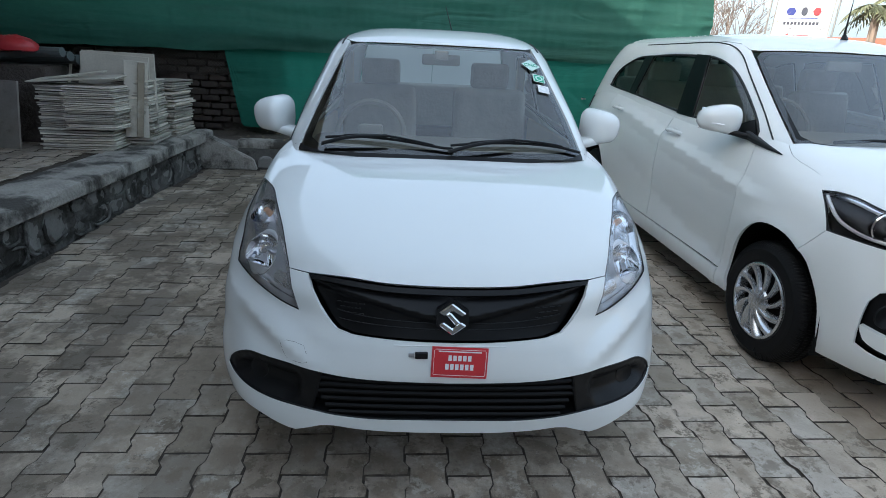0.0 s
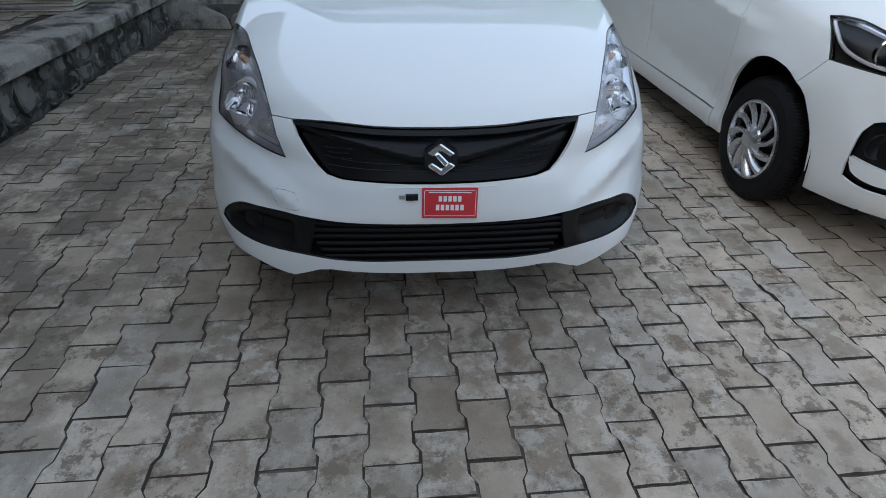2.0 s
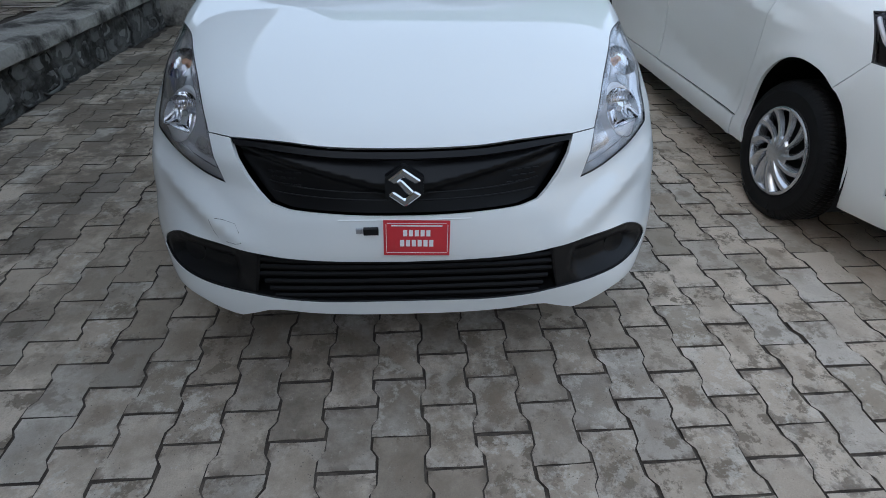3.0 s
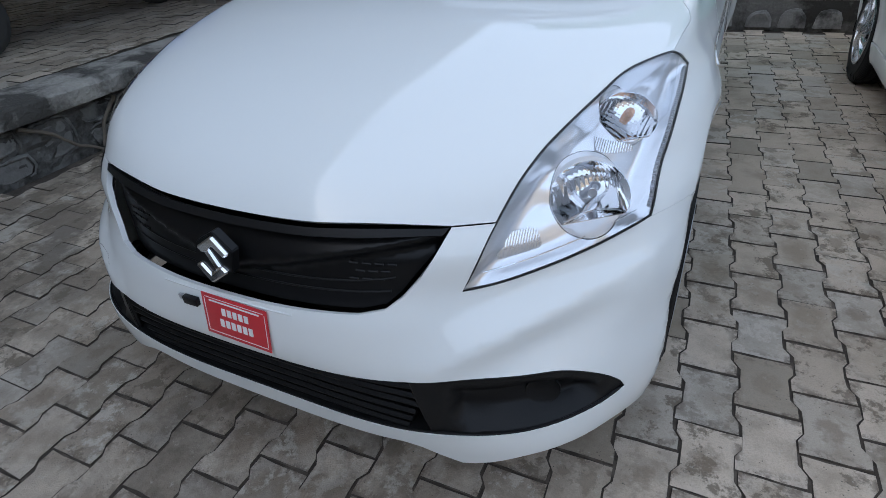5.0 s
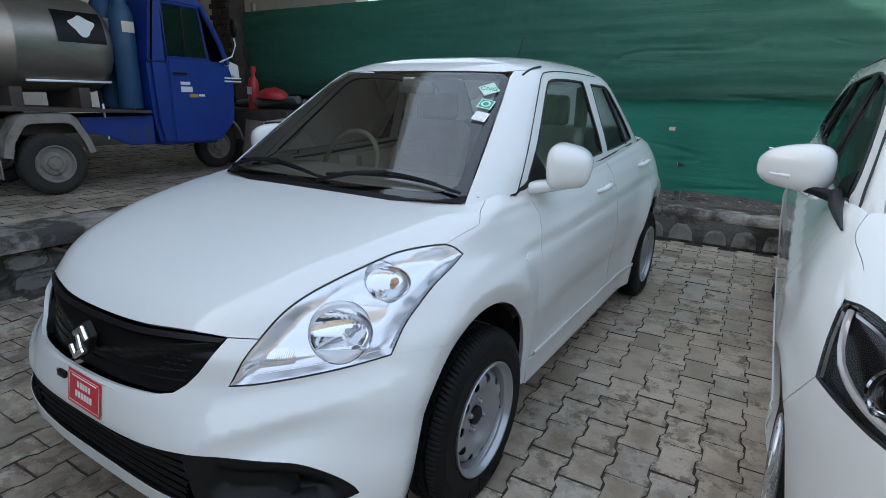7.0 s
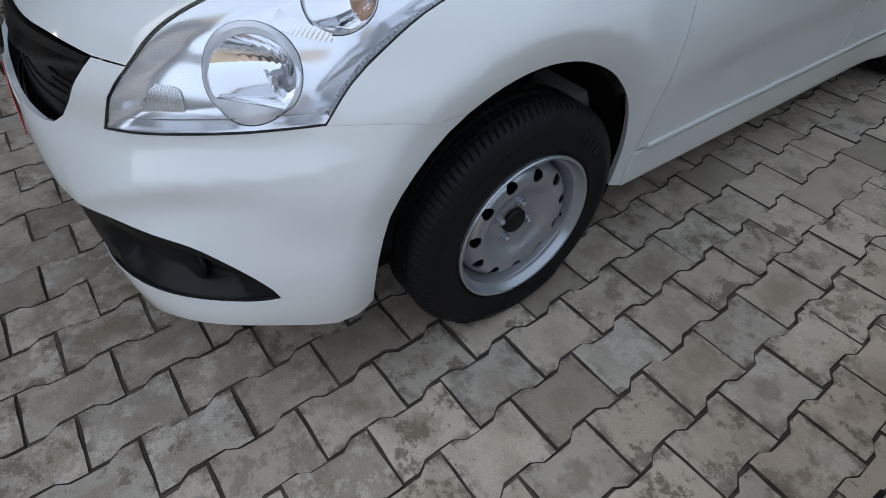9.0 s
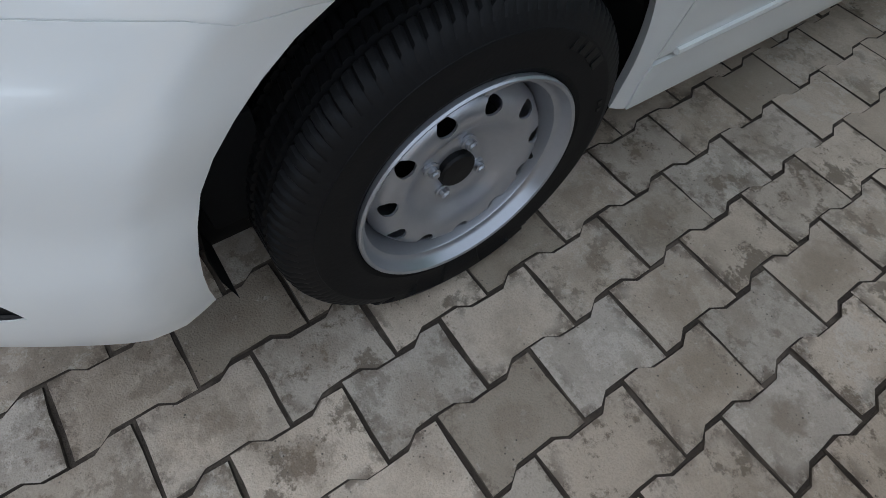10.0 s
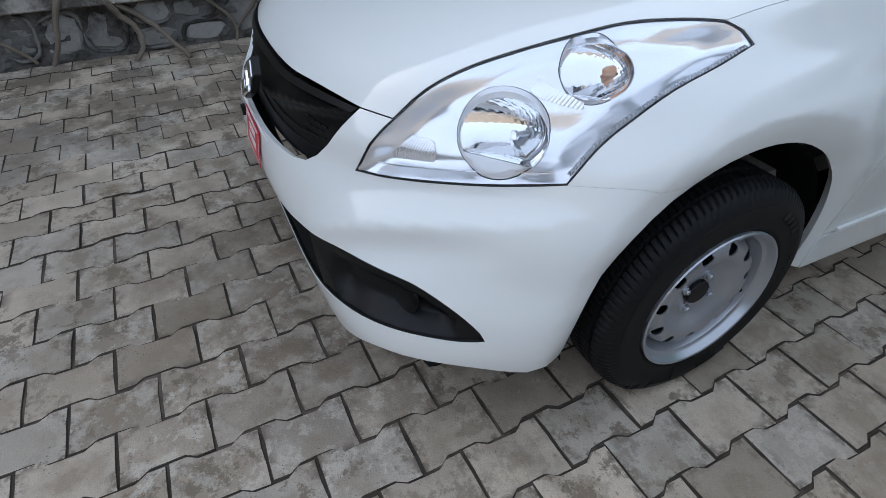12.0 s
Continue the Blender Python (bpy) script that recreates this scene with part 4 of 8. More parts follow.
    rear = [(0.672, 1.03, 1.008), (0.60, 1.005, 1.010), (0.45, 0.965, 1.008), (0.25, 0.935, 1.005), (0.0, 0.925, 1.003)]
    seam_in = [(0.436, 0.131, 0.751), (0.473, 0.144, 0.7562), (0.509, 0.157, 0.761)]
    ease = [min(1.0, (0.436 - p[0]) / 0.12) * 0.004 for p in top_line]
    hood = run([(p[0], p[1] + e, p[2] + e) for p, e in zip(top_line, ease)], seam_in, lamp_top, hood_gap, rear)
    panel("bonnet", S, [mirrored(hood)], PAINT, car, "glossy white bonnet reflecting the sky", step=0.03, gap=0.0022)
    for s in (1, -1):
        # lamps
        loop = run(lamp_low, lamp_in, lamp_top, lamp_tip, lamp_out, step=0.018)
        loop = loop[:-1]
        # centre, direction of the opening, width, sink, depth, flattening, level floor
        cups = {"main": (Vector((0.647, 0.303, 0.760)), Vector((0.52, -0.66, 0.54)).normalized(), 0.081, 0.014, 0.062, 0.84, -0.50), "turn": (Vector((0.674, 0.466, 0.860)), Vector((0.45, -0.56, 0.69)).normalized(), 0.062, 0.010, 0.040, 0.84, -0.75)}
        inward = Vector((-0.05, 1.0, -0.10)).normalized()
        rings, holes = {}, []
        for key, (c, ax, R, sink, dp, flat, floor) in cups.items():
            u = ax.cross(Vector((0, 0, 1))).normalized()
            w = u.cross(ax)
            o = c - ax * sink
            rings[key] = (o, u, w)
            holes.append([tuple(S.find(o + w * (R * 0.06) + (u * math.cos(t) + w * (math.sin(t) * 0.96)) * R * (1.05 if key == "main" else 1.04))) for t in [2 * math.pi * i / 48 for i in range(48)]])

        def bowl(a, v):
            k = np.clip(edge_distance(loop, a, v) / 0.032, 0, 1)
            return -0.005 - 0.026 * k * k * (3 - 2 * k)
        lamp = panel("headlamp", S, [loop, *holes], SILVER, car, "clear headlamp with silver reflectors and amber bulb", lift=bowl, gap=0.0015, fold=0.01, side=s, step=0.011)
        panel("lens", S, [loop], LENS, lamp, "clear plastic lens", gap=0.0015, fold=0, side=s, step=0.022)
        bead("seal", S, shrink(S, loop, 0.0006), 0.0026, SEAL, lamp, "black rubber seal", side=s, lift=-0.0030)
        bead("trim_line", S, shrink(S, loop, 0.020), 0.0013, CHROME, lamp, side=s, lift=-0.018)
        strip = [tuple(q) for q in shrink(S, loop, 0.007)]
        tip = S.find((0.750, 0.743, 0.886))
        k0 = min(range(len(loop)), key=lambda i: np.hypot(loop[i][0] - tip[0], (loop[i][1] - tip[1]) * 0.08))
        bead("fluted_strip", S, strip[k0:], 0.0048, RIBBED, lamp, "ribbed clear strip along the edge", side=s, lift=-0.009, close=False, n=10)
        for key, hole_loop in zip(cups, holes):
            c, ax, R, sink, dp, flat, floor = cups[key]
            o, u, w = rings[key]
            n_ = len(hole_loop)
            H = np.array(hole_loop)
            edge = S.at(H[:, 0], H[:, 1]) + S.normal(H[:, 0], H[:, 1]) * np.asarray(bowl(H[:, 0], H[:, 1]))[:, None]
            rim_pts = [o + (u * math.cos(t) + w * max(math.sin(t) * flat, floor)) * R for t in [2 * math.pi * i / n_ for i in range(n_)]]
            vs = [Vector(p) for p in edge] + [Vector(p) * 0.5 + q * 0.5 + ax * 0.004 for p, q in zip(edge, rim_pts)] + rim_pts
            fs = [(r_ * n_ + i, r_ * n_ + (i + 1) % n_, (r_ + 1) * n_ + (i + 1) % n_, (r_ + 1) * n_ + i) for r_ in range(2) for i in range(n_)]
            mesh_ob("arch_trim", [(p[0] * s, p[1], p[2]) for p in vs], fs if s > 0 else [q[::-1] for q in fs], LAMPGREY if key == "main" else SILVER, lamp, "broad silver arch round the reflector")
            # parabolic bowl: flutes above, plain facets below
            nq, nt_ = 34, 96
            vs, fs = [], []
            for iq in range(nq + 1):
                q = 1.0 - iq / nq * 0.90
                for it in range(nt_):
                    t = 2 * math.pi * it / nt_
                    up = math.sin(t)
                    across = R * q * math.cos(t)
                    flute = (0.00045 * math.cos(across * 2 * math.pi / 0.0095) * min(max(up * q * 3 + 0.6, 0), 1) if key == "main" else 0.0004 * math.cos(across * 2 * math.pi / 0.011) * math.cos(up * q * R * 2 * math.pi / 0.014)) * (1 if iq > 1 else 0)
                    vs.append(o + (u * math.cos(t) * q + w * max(up * q * flat, floor)) * R + inward * (dp * (1 - q * q) + flute))
            for iq in range(nq):
                for it in range(nt_):
                    j = (it + 1) % nt_
                    fs.append((iq * nt_ + it, iq * nt_ + j, (iq + 1) * nt_ + j, (iq + 1) * nt_ + it))
            fs.append(tuple(nq * nt_ + it for it in range(nt_)))
            cup = mesh_ob("%s_reflector" % key, [(p[0] * s, p[1], p[2]) for p in vs], fs if s > 0 else [q[::-1] for q in fs], REFLECT, lamp, "bright reflector bowl with fine flutes", sharp=25)
            ring = [o + (u * math.cos(t) + w * max(math.sin(t) * flat, floor)) * R for t in [2 * math.pi * i / 40 for i in range(40)]]
            tube("reflector_rim", [(p[0] * s, p[1], p[2]) for p in ring], 0.0009, CHROME, cup, close=True)
            M = Matrix.Translation(o + inward * (dp * 0.98)) @ (-inward).to_track_quat("X", "Z").to_matrix().to_4x4()
            prof = [(0.0, 0.010), (0.005, 0.010), (0.006, 0.006), (0.024, 0.0055), (0.028, 0.003), (0.029, 0.0)] if key == "main" else [(0.0, 0.009), (0.014, 0.0085), (0.021, 0.006), (0.024, 0.0)]
            vv, ff = lathe(prof, 16)
            vv = [M @ Vector(p) for p in vv]
            mesh_ob("bulb" if key == "main" else "turn_bulb", [(p[0] * s, p[1], p[2]) for p in vv], ff if s > 0 else [q[::-1] for q in ff], STEEL if key == "main" else AMBER, cup, "" if key == "main" else "amber turn signal bulb")
            if key == "main":
                # shade cap ahead of the bulb
                tube("bulb_shade", [tuple((o + inward * (dp * f_)) * Vector((s, 1, 1))) for f_ in (0.46, 0.36)], 0.009, SILVER, cup, n=14)
        # fluted fields beside the bowls
        for pts in ([(0.505, 0.125, 0.690), (0.540, 0.150, 0.688), (0.585, 0.195, 0.690), (0.572, 0.205, 0.735), (0.545, 0.185, 0.738), (0.522, 0.160, 0.735), (0.505, 0.125, 0.690)], [(0.625, 0.385, 0.845), (0.660, 0.400, 0.835), (0.700, 0.435, 0.820), (0.705, 0.435, 0.805), (0.665, 0.385, 0.815), (0.632, 0.365, 0.825), (0.625, 0.385, 0.845)]):
            panel("fluted_field", S, [outline(S, pts, 0.015)[:-1]], FLUTED, lamp, side=s, gap=0, fold=0, lift=-0.0285, step=0.012)
        # wing
        arch = [(0.819, 0.634, 0.656)] + arch_points(116.3, -9, 16)[1:]
        door_edge = [(0.790, 1.20, 0.235), (0.797, 1.215, 0.36), (0.810, 1.235, 0.60), (0.806, 1.255, 0.80), (0.775, 1.290, 0.93), (0.735, 1.275, 0.985)]
        wing_loop = run(seam[::-1], arch, [arch_points(-9, -9, 1)[0], (0.790, 1.20, 0.235)], door_edge, [(0.735, 1.275, 0.985), (0.715, 1.18, 1.0), (0.690, 1.09, 1.008), (0.672, 1.03, 1.008)], hood_gap[::-1], lamp_tip, lamp_out)[:-1]
        fender = panel("front_wing", S, [wing_loop], PAINT, car, "glossy white front wing", side=s, gap=0.0008, fold=0.02, step=0.017)
        bead("wing_flange", S, outline(S, seam, 0.02), 0.005, PAINT, fender, side=s, lift=-0.0062, close=False)
        ind = circle(*(S.find((0.807, 1.135, 0.795)) * (AS, VS)), 0.024, 20, 0.6, 0.9)
        panel("side_indicator", S, [[(x / AS, y / VS) for x, y in ind]], LAMPGREY, fender, "small clear side indicator", side=s, gap=0, lift=0.004, fold=0.006, step=0.012)
        # doors, sill and tail
        r2 = [(0.780, 2.295, 0.235), (0.80, 2.295, 0.36), (0.80, 2.295, 0.60), (0.80, 2.30, 0.82), (0.77, 2.30, 0.98), (0.715, 2.30, 1.04)]
        d1 = run([(0.797, 1.215, 0.345), (0.80, 1.8, 0.335), (0.80, 2.295, 0.335)], [(0.80, 2.295, 0.335)] + r2[2:], [(0.715, 2.30, 1.04), (0.715, 1.8, 1.02), (0.72, 1.27, 1.0)], door_edge[::-1][:-2] + [(0.797, 1.215, 0.345)])[:-1]
        fd = panel("front_door", S, [d1], PAINT, car, "glossy white front door", side=s, gap=0.0025)
        arch_r = [(0.80, 2.86, 0.335), (0.82, 2.90, 0.45), (0.83, 2.95, 0.555), (0.83, 3.02, 0.62)]
        d2 = run([(0.80, 2.30, 0.335), (0.80, 2.6, 0.335), (0.80, 2.86, 0.335)], arch_r, [(0.83, 3.02, 0.62), (0.815, 3.05, 0.80), (0.78, 3.07, 0.96), (0.70, 3.06, 1.085)], [(0.70, 3.06, 1.085), (0.70, 2.7, 1.07), (0.715, 2.305, 1.04)], [(0.715, 2.305, 1.04), (0.77, 2.305, 0.98), (0.80, 2.305, 0.82), (0.80, 2.30, 0.60), (0.80, 2.30, 0.335)])[:-1]
        rd = panel("rear_door", S, [d2], PAINT, car, "glossy white rear door", side=s, gap=0.0025)
        for y, z, dd in ((2.085, 0.915, fd), (2.93, 0.965, rd)):
            q = S.find((0.77, y, z))
            P, N = S.at(*q), S.normal(*q)
            pts = [np.array((P[0], P[1] + t, P[2] + 0.01 * t / 0.1)) + N * o for t, o in ((-0.085, 0.0), (-0.07, 0.022), (-0.03, 0.034), (0.03, 0.036), (0.07, 0.026), (0.085, 0.0))]
            pts = curve_through(pts, 0.012)
            tube("door_handle", [(p[0] * s, p[1], p[2]) for p in pts], 0.013, PAINT, dd, "white pull handle", n=10, radii=[0.010 + 0.005 * math.sin(math.pi * i / (len(pts) - 1)) for i in range(len(pts))])
            bm = bmesh.new()
            bmesh.ops.create_uvsphere(bm, u_segments=16, v_segments=8, radius=1)
            bmesh.ops.transform(bm, matrix=Matrix.Translation((P[0] * s, P[1], P[2] - 0.005)) @ Matrix.Diagonal((0.005, 0.05, 0.028, 1)), verts=bm.verts)
            part("handle_cup", bm, PAINT, dd)
        sill = run([(0.790, 1.20, 0.235), (0.795, 1.20, 0.30), (0.797, 1.21, 0.340)], [(0.797, 1.21, 0.340), (0.80, 2.0, 0.330), (0.80, 2.88, 0.330)], [(0.80, 2.88, 0.330), (0.79, 2.86, 0.22)], [(0.79, 2.86, 0.22), (0.79, 2.0, 0.225), (0.790, 1.20, 0.235)])[:-1]
        panel("sill", S, [sill], PAINT, car, side=s, lift=0.004)
        bead("sill_moulding", S, outline(S, [(0.797, 1.26, 0.352), (0.80, 2.0, 0.345), (0.80, 2.80, 0.342)], 0.05), 0.007, PAINT, car, "thin raised sill moulding", side=s, lift=0.004, close=False)
        tail_in = [(0.83, 3.02, 0.62), (0.815, 3.05, 0.80), (0.78, 3.07, 0.96), (0.70, 3.06, 1.085)]
        arch_b = [(0.83, 3.02, 0.62), (0.84, 3.12, 0.685), (0.84, 3.25, 0.705), (0.84, 3.38, 0.685), (0.83, 3.50, 0.62), (0.82, 3.58, 0.52), (0.80, 3.62, 0.38), (0.78, 3.62, 0.23)]
        tl = run(arch_b) + [(2.999, 1.5), (2.999, 14.5)] + run([(0.40, 3.75, 1.09), (0.62, 3.5, 1.09), (0.70, 3.06, 1.085)]) + run(tail_in[::-1])[1:-1]
        panel("rear_wing", S, [tl], PAINT, car, "glossy white rear quarter", side=s, step=0.05)
        lampq = outline(S, [(0.76, 3.64, 0.76), (0.75, 3.66, 0.90), (0.70, 3.73, 1.0), (0.62, 3.84, 0.98), (0.66, 3.84, 0.78), (0.76, 3.64, 0.76)], 0.04)[:-1]
        panel("tail_lamp", S, [lampq], RED, car, "red tail lamp", side=s, gap=0, lift=0.006)
        # wheel boxes
        for cy, nm in ((0.81, "wheel_liner"), (3.25, "wheel_liner")):
            vs, fs = [], []
            for i in range(25):
                t = math.pi * (i / 24) * 1.21 - 0.42
                for x in (0.50, 0.765):
                    vs.append((x * s, cy + 0.385 * math.cos(t), 0.305 + 0.385 * math.sin(t)))
            for i in range(24):
                fs.append((2 * i, 2 * i + 1, 2 * i + 3, 2 * i + 2))
            b = len(vs)
            vs += [(0.50 * s, cy, 0.2)]
            for i in range(24):
                fs.append((2 * i, 2 * i + 2, b))
            mesh_ob(nm, vs, fs, DARK, car, smooth=False)
        box("inner_wing", (0.60 * s, 0.50, 0.410), (0.24, 0.10, 0.18), DARK, car, 0.01)
        m1 = pose(0.822, 0.81, 0.297)
        m2 = pose(0.812, 3.25, 0.297)
        if s < 0:
            m1, m2 = pose(-0.822, 0.81, 0.297, 0, 0, 180), pose(-0.812, 3.25, 0.297, 0, 0, 180)
        steel_wheel(car, "wheel", m1)
        steel_wheel(car, "wheel", m2)
    bm = bmesh.new()
    add_box(bm, (0, 1.95, 0.26), (1.30, 3.6, 0.14), 0.03)
    add_box(bm, (0, 0.62, 0.55), (0.96, 0.9, 0.30), 0.05)
    add_box(bm, (0, 3.3, 0.62), (0.96, 1.0, 0.5), 0.05)
    part("underbody", bm, DARK, car)
    bm = bmesh.new()
    lid = [(0.0, 3.84), (0.30, 3.83), (0.46, 3.78), (0.57, 3.66), (0.62, 3.45), (0.645, 3.20), (0.65, 3.02)]
    lid = lid + [(-x, y) for x, y in lid[::-1] if x]
    face = bm.faces.new([bm.verts.new((x, y, 1.088 - 0.018 * (y - 3.02))) for x, y in lid])
    low = bmesh.ops.extrude_face_region(bm, geom=[face])
    bmesh.ops.translate(bm, vec=(0, 0, -0.05), verts=[e for e in low["geom"] if isinstance(e, bmesh.types.BMVert)])
    bmesh.ops.recalc_face_normals(bm, faces=bm.faces)
    bmesh.ops.bevel(bm, geom=list(bm.edges), offset=0.012, segments=2, affect="EDGES")
    part("boot_lid", bm, PAINT, car, "glossy white boot lid")

    # cabin top
    G = TOP
    ws = [(0.0, 0.55), (0.30, 0.55), (0.445, 0.62), (0.474, 0.85), (0.470, 2.0), (0.468, 3.2), (0.466, 4.2), (0.445, 4.52), (0.30, 4.62), (0.0, 4.66)]
    wsl = [tuple(p / (AS, VS)) for p in curve_through([np.array(p) * (AS, VS) for p in ws], 0.03)]
    glassp = panel("windscreen", G, [mirrored(wsl)], SCREEN, car, "laminated windscreen reflecting sky and roof edge", gap=0.004, fold=0, lift=-0.003, step=0.05)
    inner = [(a * 0.935, 1.02 + (v - 0.55) * (4.48 - 1.02) / (4.66 - 0.55)) for a, v in wsl]
    panel("black_border", G, [mirrored(wsl), mirrored(inner)], GLOSSB, glassp, "black ceramic border", gap=0.003, fold=0, lift=-0.006, step=0.03)
    fw = outline(G, [(0.722, 1.30, 1.055), (0.70, 1.42, 1.15), (0.66, 1.56, 1.27), (0.60, 1.72, 1.40), (0.58, 1.80, 1.428), (0.58, 2.0, 1.436), (0.582, 2.225, 1.432), (0.63, 2.235, 1.30), (0.70, 2.26, 1.075), (0.71, 1.9, 1.065), (0.722, 1.30, 1.055)], 0.03, corners=(6, 8))[:-1]
    rw = outline(G, [(0.588, 2.345, 1.425), (0.585, 2.50, 1.418), (0.575, 2.64, 1.395), (0.62, 2.80, 1.26), (0.67, 2.93, 1.105), (0.70, 2.6, 1.09), (0.712, 2.36, 1.082), (0.65, 2.35, 1.25), (0.588, 2.345, 1.425)], 0.03, corners=(4, 6))[:-1]
    for s in (1, -1):
        side_loop = [(0.478, 0.05), (0.475, 0.85), (0.472, 2.0), (0.470, 3.2), (0.468, 4.2), (0.48, 4.72), (0.56, 4.95), (0.8, 5.0), (1.0, 5.0), (2.0, 5.0), (2.30, 4.95), (2.46, 4.7), (2.46, 3.0), (2.46, 1.5), (2.46, 0.05), (2.0, 0.05), (1.0, 0.05), (0.6, 0.05)]
        side_loop = [tuple(p / (AS, VS)) for p in curve_through([np.array(p) * (AS, VS) for p in side_loop + side_loop[:1]], 0.05)][:-1]
        sd = panel("cabin_side", G, [side_loop, fw, rw], PAINT, car, "white roof pillar and window frames", side=s, step=0.04, gap=0.001)
        for lp in (fw, rw):
            panel("side_window", G, [lp], GLASS, sd, "clear side window", side=s, lift=-0.010, gap=-0.004, fold=0, step=0.06)
            bead("window_seal", G, lp, 0.007, SEAL, sd, "black rubber window seal", side=s, lift=-0.004)
        bead("quarter_post", G, outline(G, [(0.60, 2.585, 1.41), (0.64, 2.68, 1.25), (0.685, 2.76, 1.085)], 0.04), 0.010, SEAL, sd, side=s, lift=-0.006, close=False)
        bead("pillar_seam", G, outline(G, [(0.73, 1.20, 1.02), (0.69, 1.33, 1.13), (0.63, 1.53, 1.30), (0.565, 1.72, 1.445), (0.555, 1.85, 1.47), (0.555, 2.2, 1.48), (0.55, 2.5, 1.46)], 0.04), 0.0025, SEAL, sd, side=s, lift=0.0, close=False)
        bead("belt_strip", S, outline(S, [(0.725, 1.29, 0.998), (0.72, 1.8, 1.02), (0.712, 2.3, 1.045), (0.70, 2.9, 1.085)], 0.05), 0.008, SEAL, sd, "black belt strip", side=s, lift=0.006, close=False)
        bead("rain_channel", G, outline(G, [(0.53, 1.60, 1.462), (0.525, 1.66, 1.478), (0.52, 1.74, 1.492), (0.517, 1.82, 1.498)], 0.04), 0.005, SEAL, sd, "black roof channel strip", side=s, lift=-0.001, close=False)
        # black sail ahead of the mirror
        sail = outline(G, [(0.730, 1.13, 1.01), (0.724, 1.29, 1.05), (0.70, 1.40, 1.14), (0.715, 1.46, 1.06), (0.72, 1.46, 1.03), (0.73, 1.13, 1.01)], 0.03, corners=(2, 4))[:-1]
        panel("sail_panel", G, [sail], BLACK, sd, side=s, gap=0, lift=0.006)
        # door mirror
        bm = bmesh.new()
        bmesh.ops.create_uvsphere(bm, u_segments=36, v_segments=20, radius=1.0)
        for v in bm.verts:
            x, y, z = v.co
            # flat glass side to the rear, flat sole, domed crown that falls outwards
            y = min(y, 0.30)
            z = max(z, -0.70)
            x, y, z = [math.copysign(abs(c) ** 0.70, c) for c in (x, y, z)]
            v.co = (x * 0.086 * (1 + 0.08 * z), y * 0.120 * (1 - 0.16 * x), z * 0.090 * (1 - 0.16 * x + 0.05 * y))
        bmesh.ops.transform(bm, matrix=Matrix.Translation((0.838, 1.395, 1.092)) @ pose(0, 0, 0, 0, 3, 14), verts=bm.verts)
        if s < 0:
            bmesh.ops.scale(bm, vec=(-1, 1, 1), verts=bm.verts)
            bmesh.ops.reverse_faces(bm, faces=bm.faces)
        mir = part("door_mirror", bm, PAINT, car, "white door mirror housing", sharp=50)
        loft("mirror_arm", [((s * 0.715, 1.345, 1.012), 0.075, 0.026), ((s * 0.750, 1.352, 1.018), 0.070, 0.026), ((s * 0.80, 1.362, 1.026), 0.062, 0.022), ((s * 0.86, 1.37, 1.034), 0.050, 0.014)], PAINT, mir)
        bm = bmesh.new()
        add_box(bm, (0.836 * s, 1.447, 1.095), (0.13, 0.008, 0.115), 0.003)
        part("mirror_glass", bm, CHROME, mir)
    roof_half = [(0.0, 4.72), (0.3, 4.68), (0.44, 4.62), (0.478, 4.74), (0.54, 4.95), (0.8, 5.0), (1.0, 5.0), (1.5, 5.0), (2.0, 5.0), (2.3, 4.95), (2.5, 4.7), (2.999, 4.7), (2.999, 7.9), (0.0, 7.9)]
    panel("roof", G, [mirrored([tuple(p) for p in roof_half])], PAINT, car, "white roof panel", gap=0, fold=0, step=0.045)
    rg = [(2.47, 0.4), (2.47, 4.6), (2.999, 4.6), (2.999, 0.4)]
    for s in (1, -1):
        panel("rear_glass", G, [rg], GLASS, car, side=s, gap=0, fold=0, step=0.06)
    tube("antenna", [(0.10, 2.45, 1.56), (0.06, 2.62, 1.72)], 0.003, BLACK, car, "short black roof antenna", radii=[0.004, 0.002])
    # cowl, wipers
    cowl = mirrored([tuple(p) for p in [(0.0, 0.30), (0.30, 0.30), (0.47, 0.40), (0.50, 0.75), (0.474, 0.90), (0.44, 0.70), (0.30, 0.62), (0.0, 0.62)]])
    panel("cowl", G, [cowl], BLACK, car, "black plastic cowl below the windscreen", gap=0, fold=0.0, lift=-0.001)

    def wiper(x0, x1, flip):
        def on(x, z, o):
            q = G.find((abs(x), 0.9 + (z - 1.03) * 1.5 + 0.15 * x * x, z))
            return (G.at(*q) + G.normal(*q) * o) * (1 if x > 0 else -1, 1, 1)
        base = on(x0, 1.012, 0.018)
        armp = [base, on(x0 * 0.75 + x1 * 0.25, 1.030, 0.036), on(x0 * 0.45 + x1 * 0.55, 1.044, 0.034)]
        w = tube("wiper", curve_through(armp, 0.03), 0.008, BLACK, car, "black wiper arm resting on the glass")
        span = np.linspace(0.02, 1.12, 14)
        bl = [on(x0 + (x1 - x0) * t, 1.026 + 0.022 * math.sin(math.pi * min(1, 0.15 + t * 0.8)), 0.012) for t in span]
        tube("wiper_blade", bl, 0.006, BLACK, w)
        br = [on(x0 + (x1 - x0) * t, 1.026 + 0.022 * math.sin(math.pi * min(1, 0.15 + t * 0.8)), 0.030 - 0.018 * abs(t - 0.55) * 1.7) for t in np.linspace(0.18, 0.95, 12)]
        tube("wiper_bridge", br, 0.005, BLACK, w)
    wiper(-0.52, -0.02, 1)
    wiper(0.02, 0.55, 1)
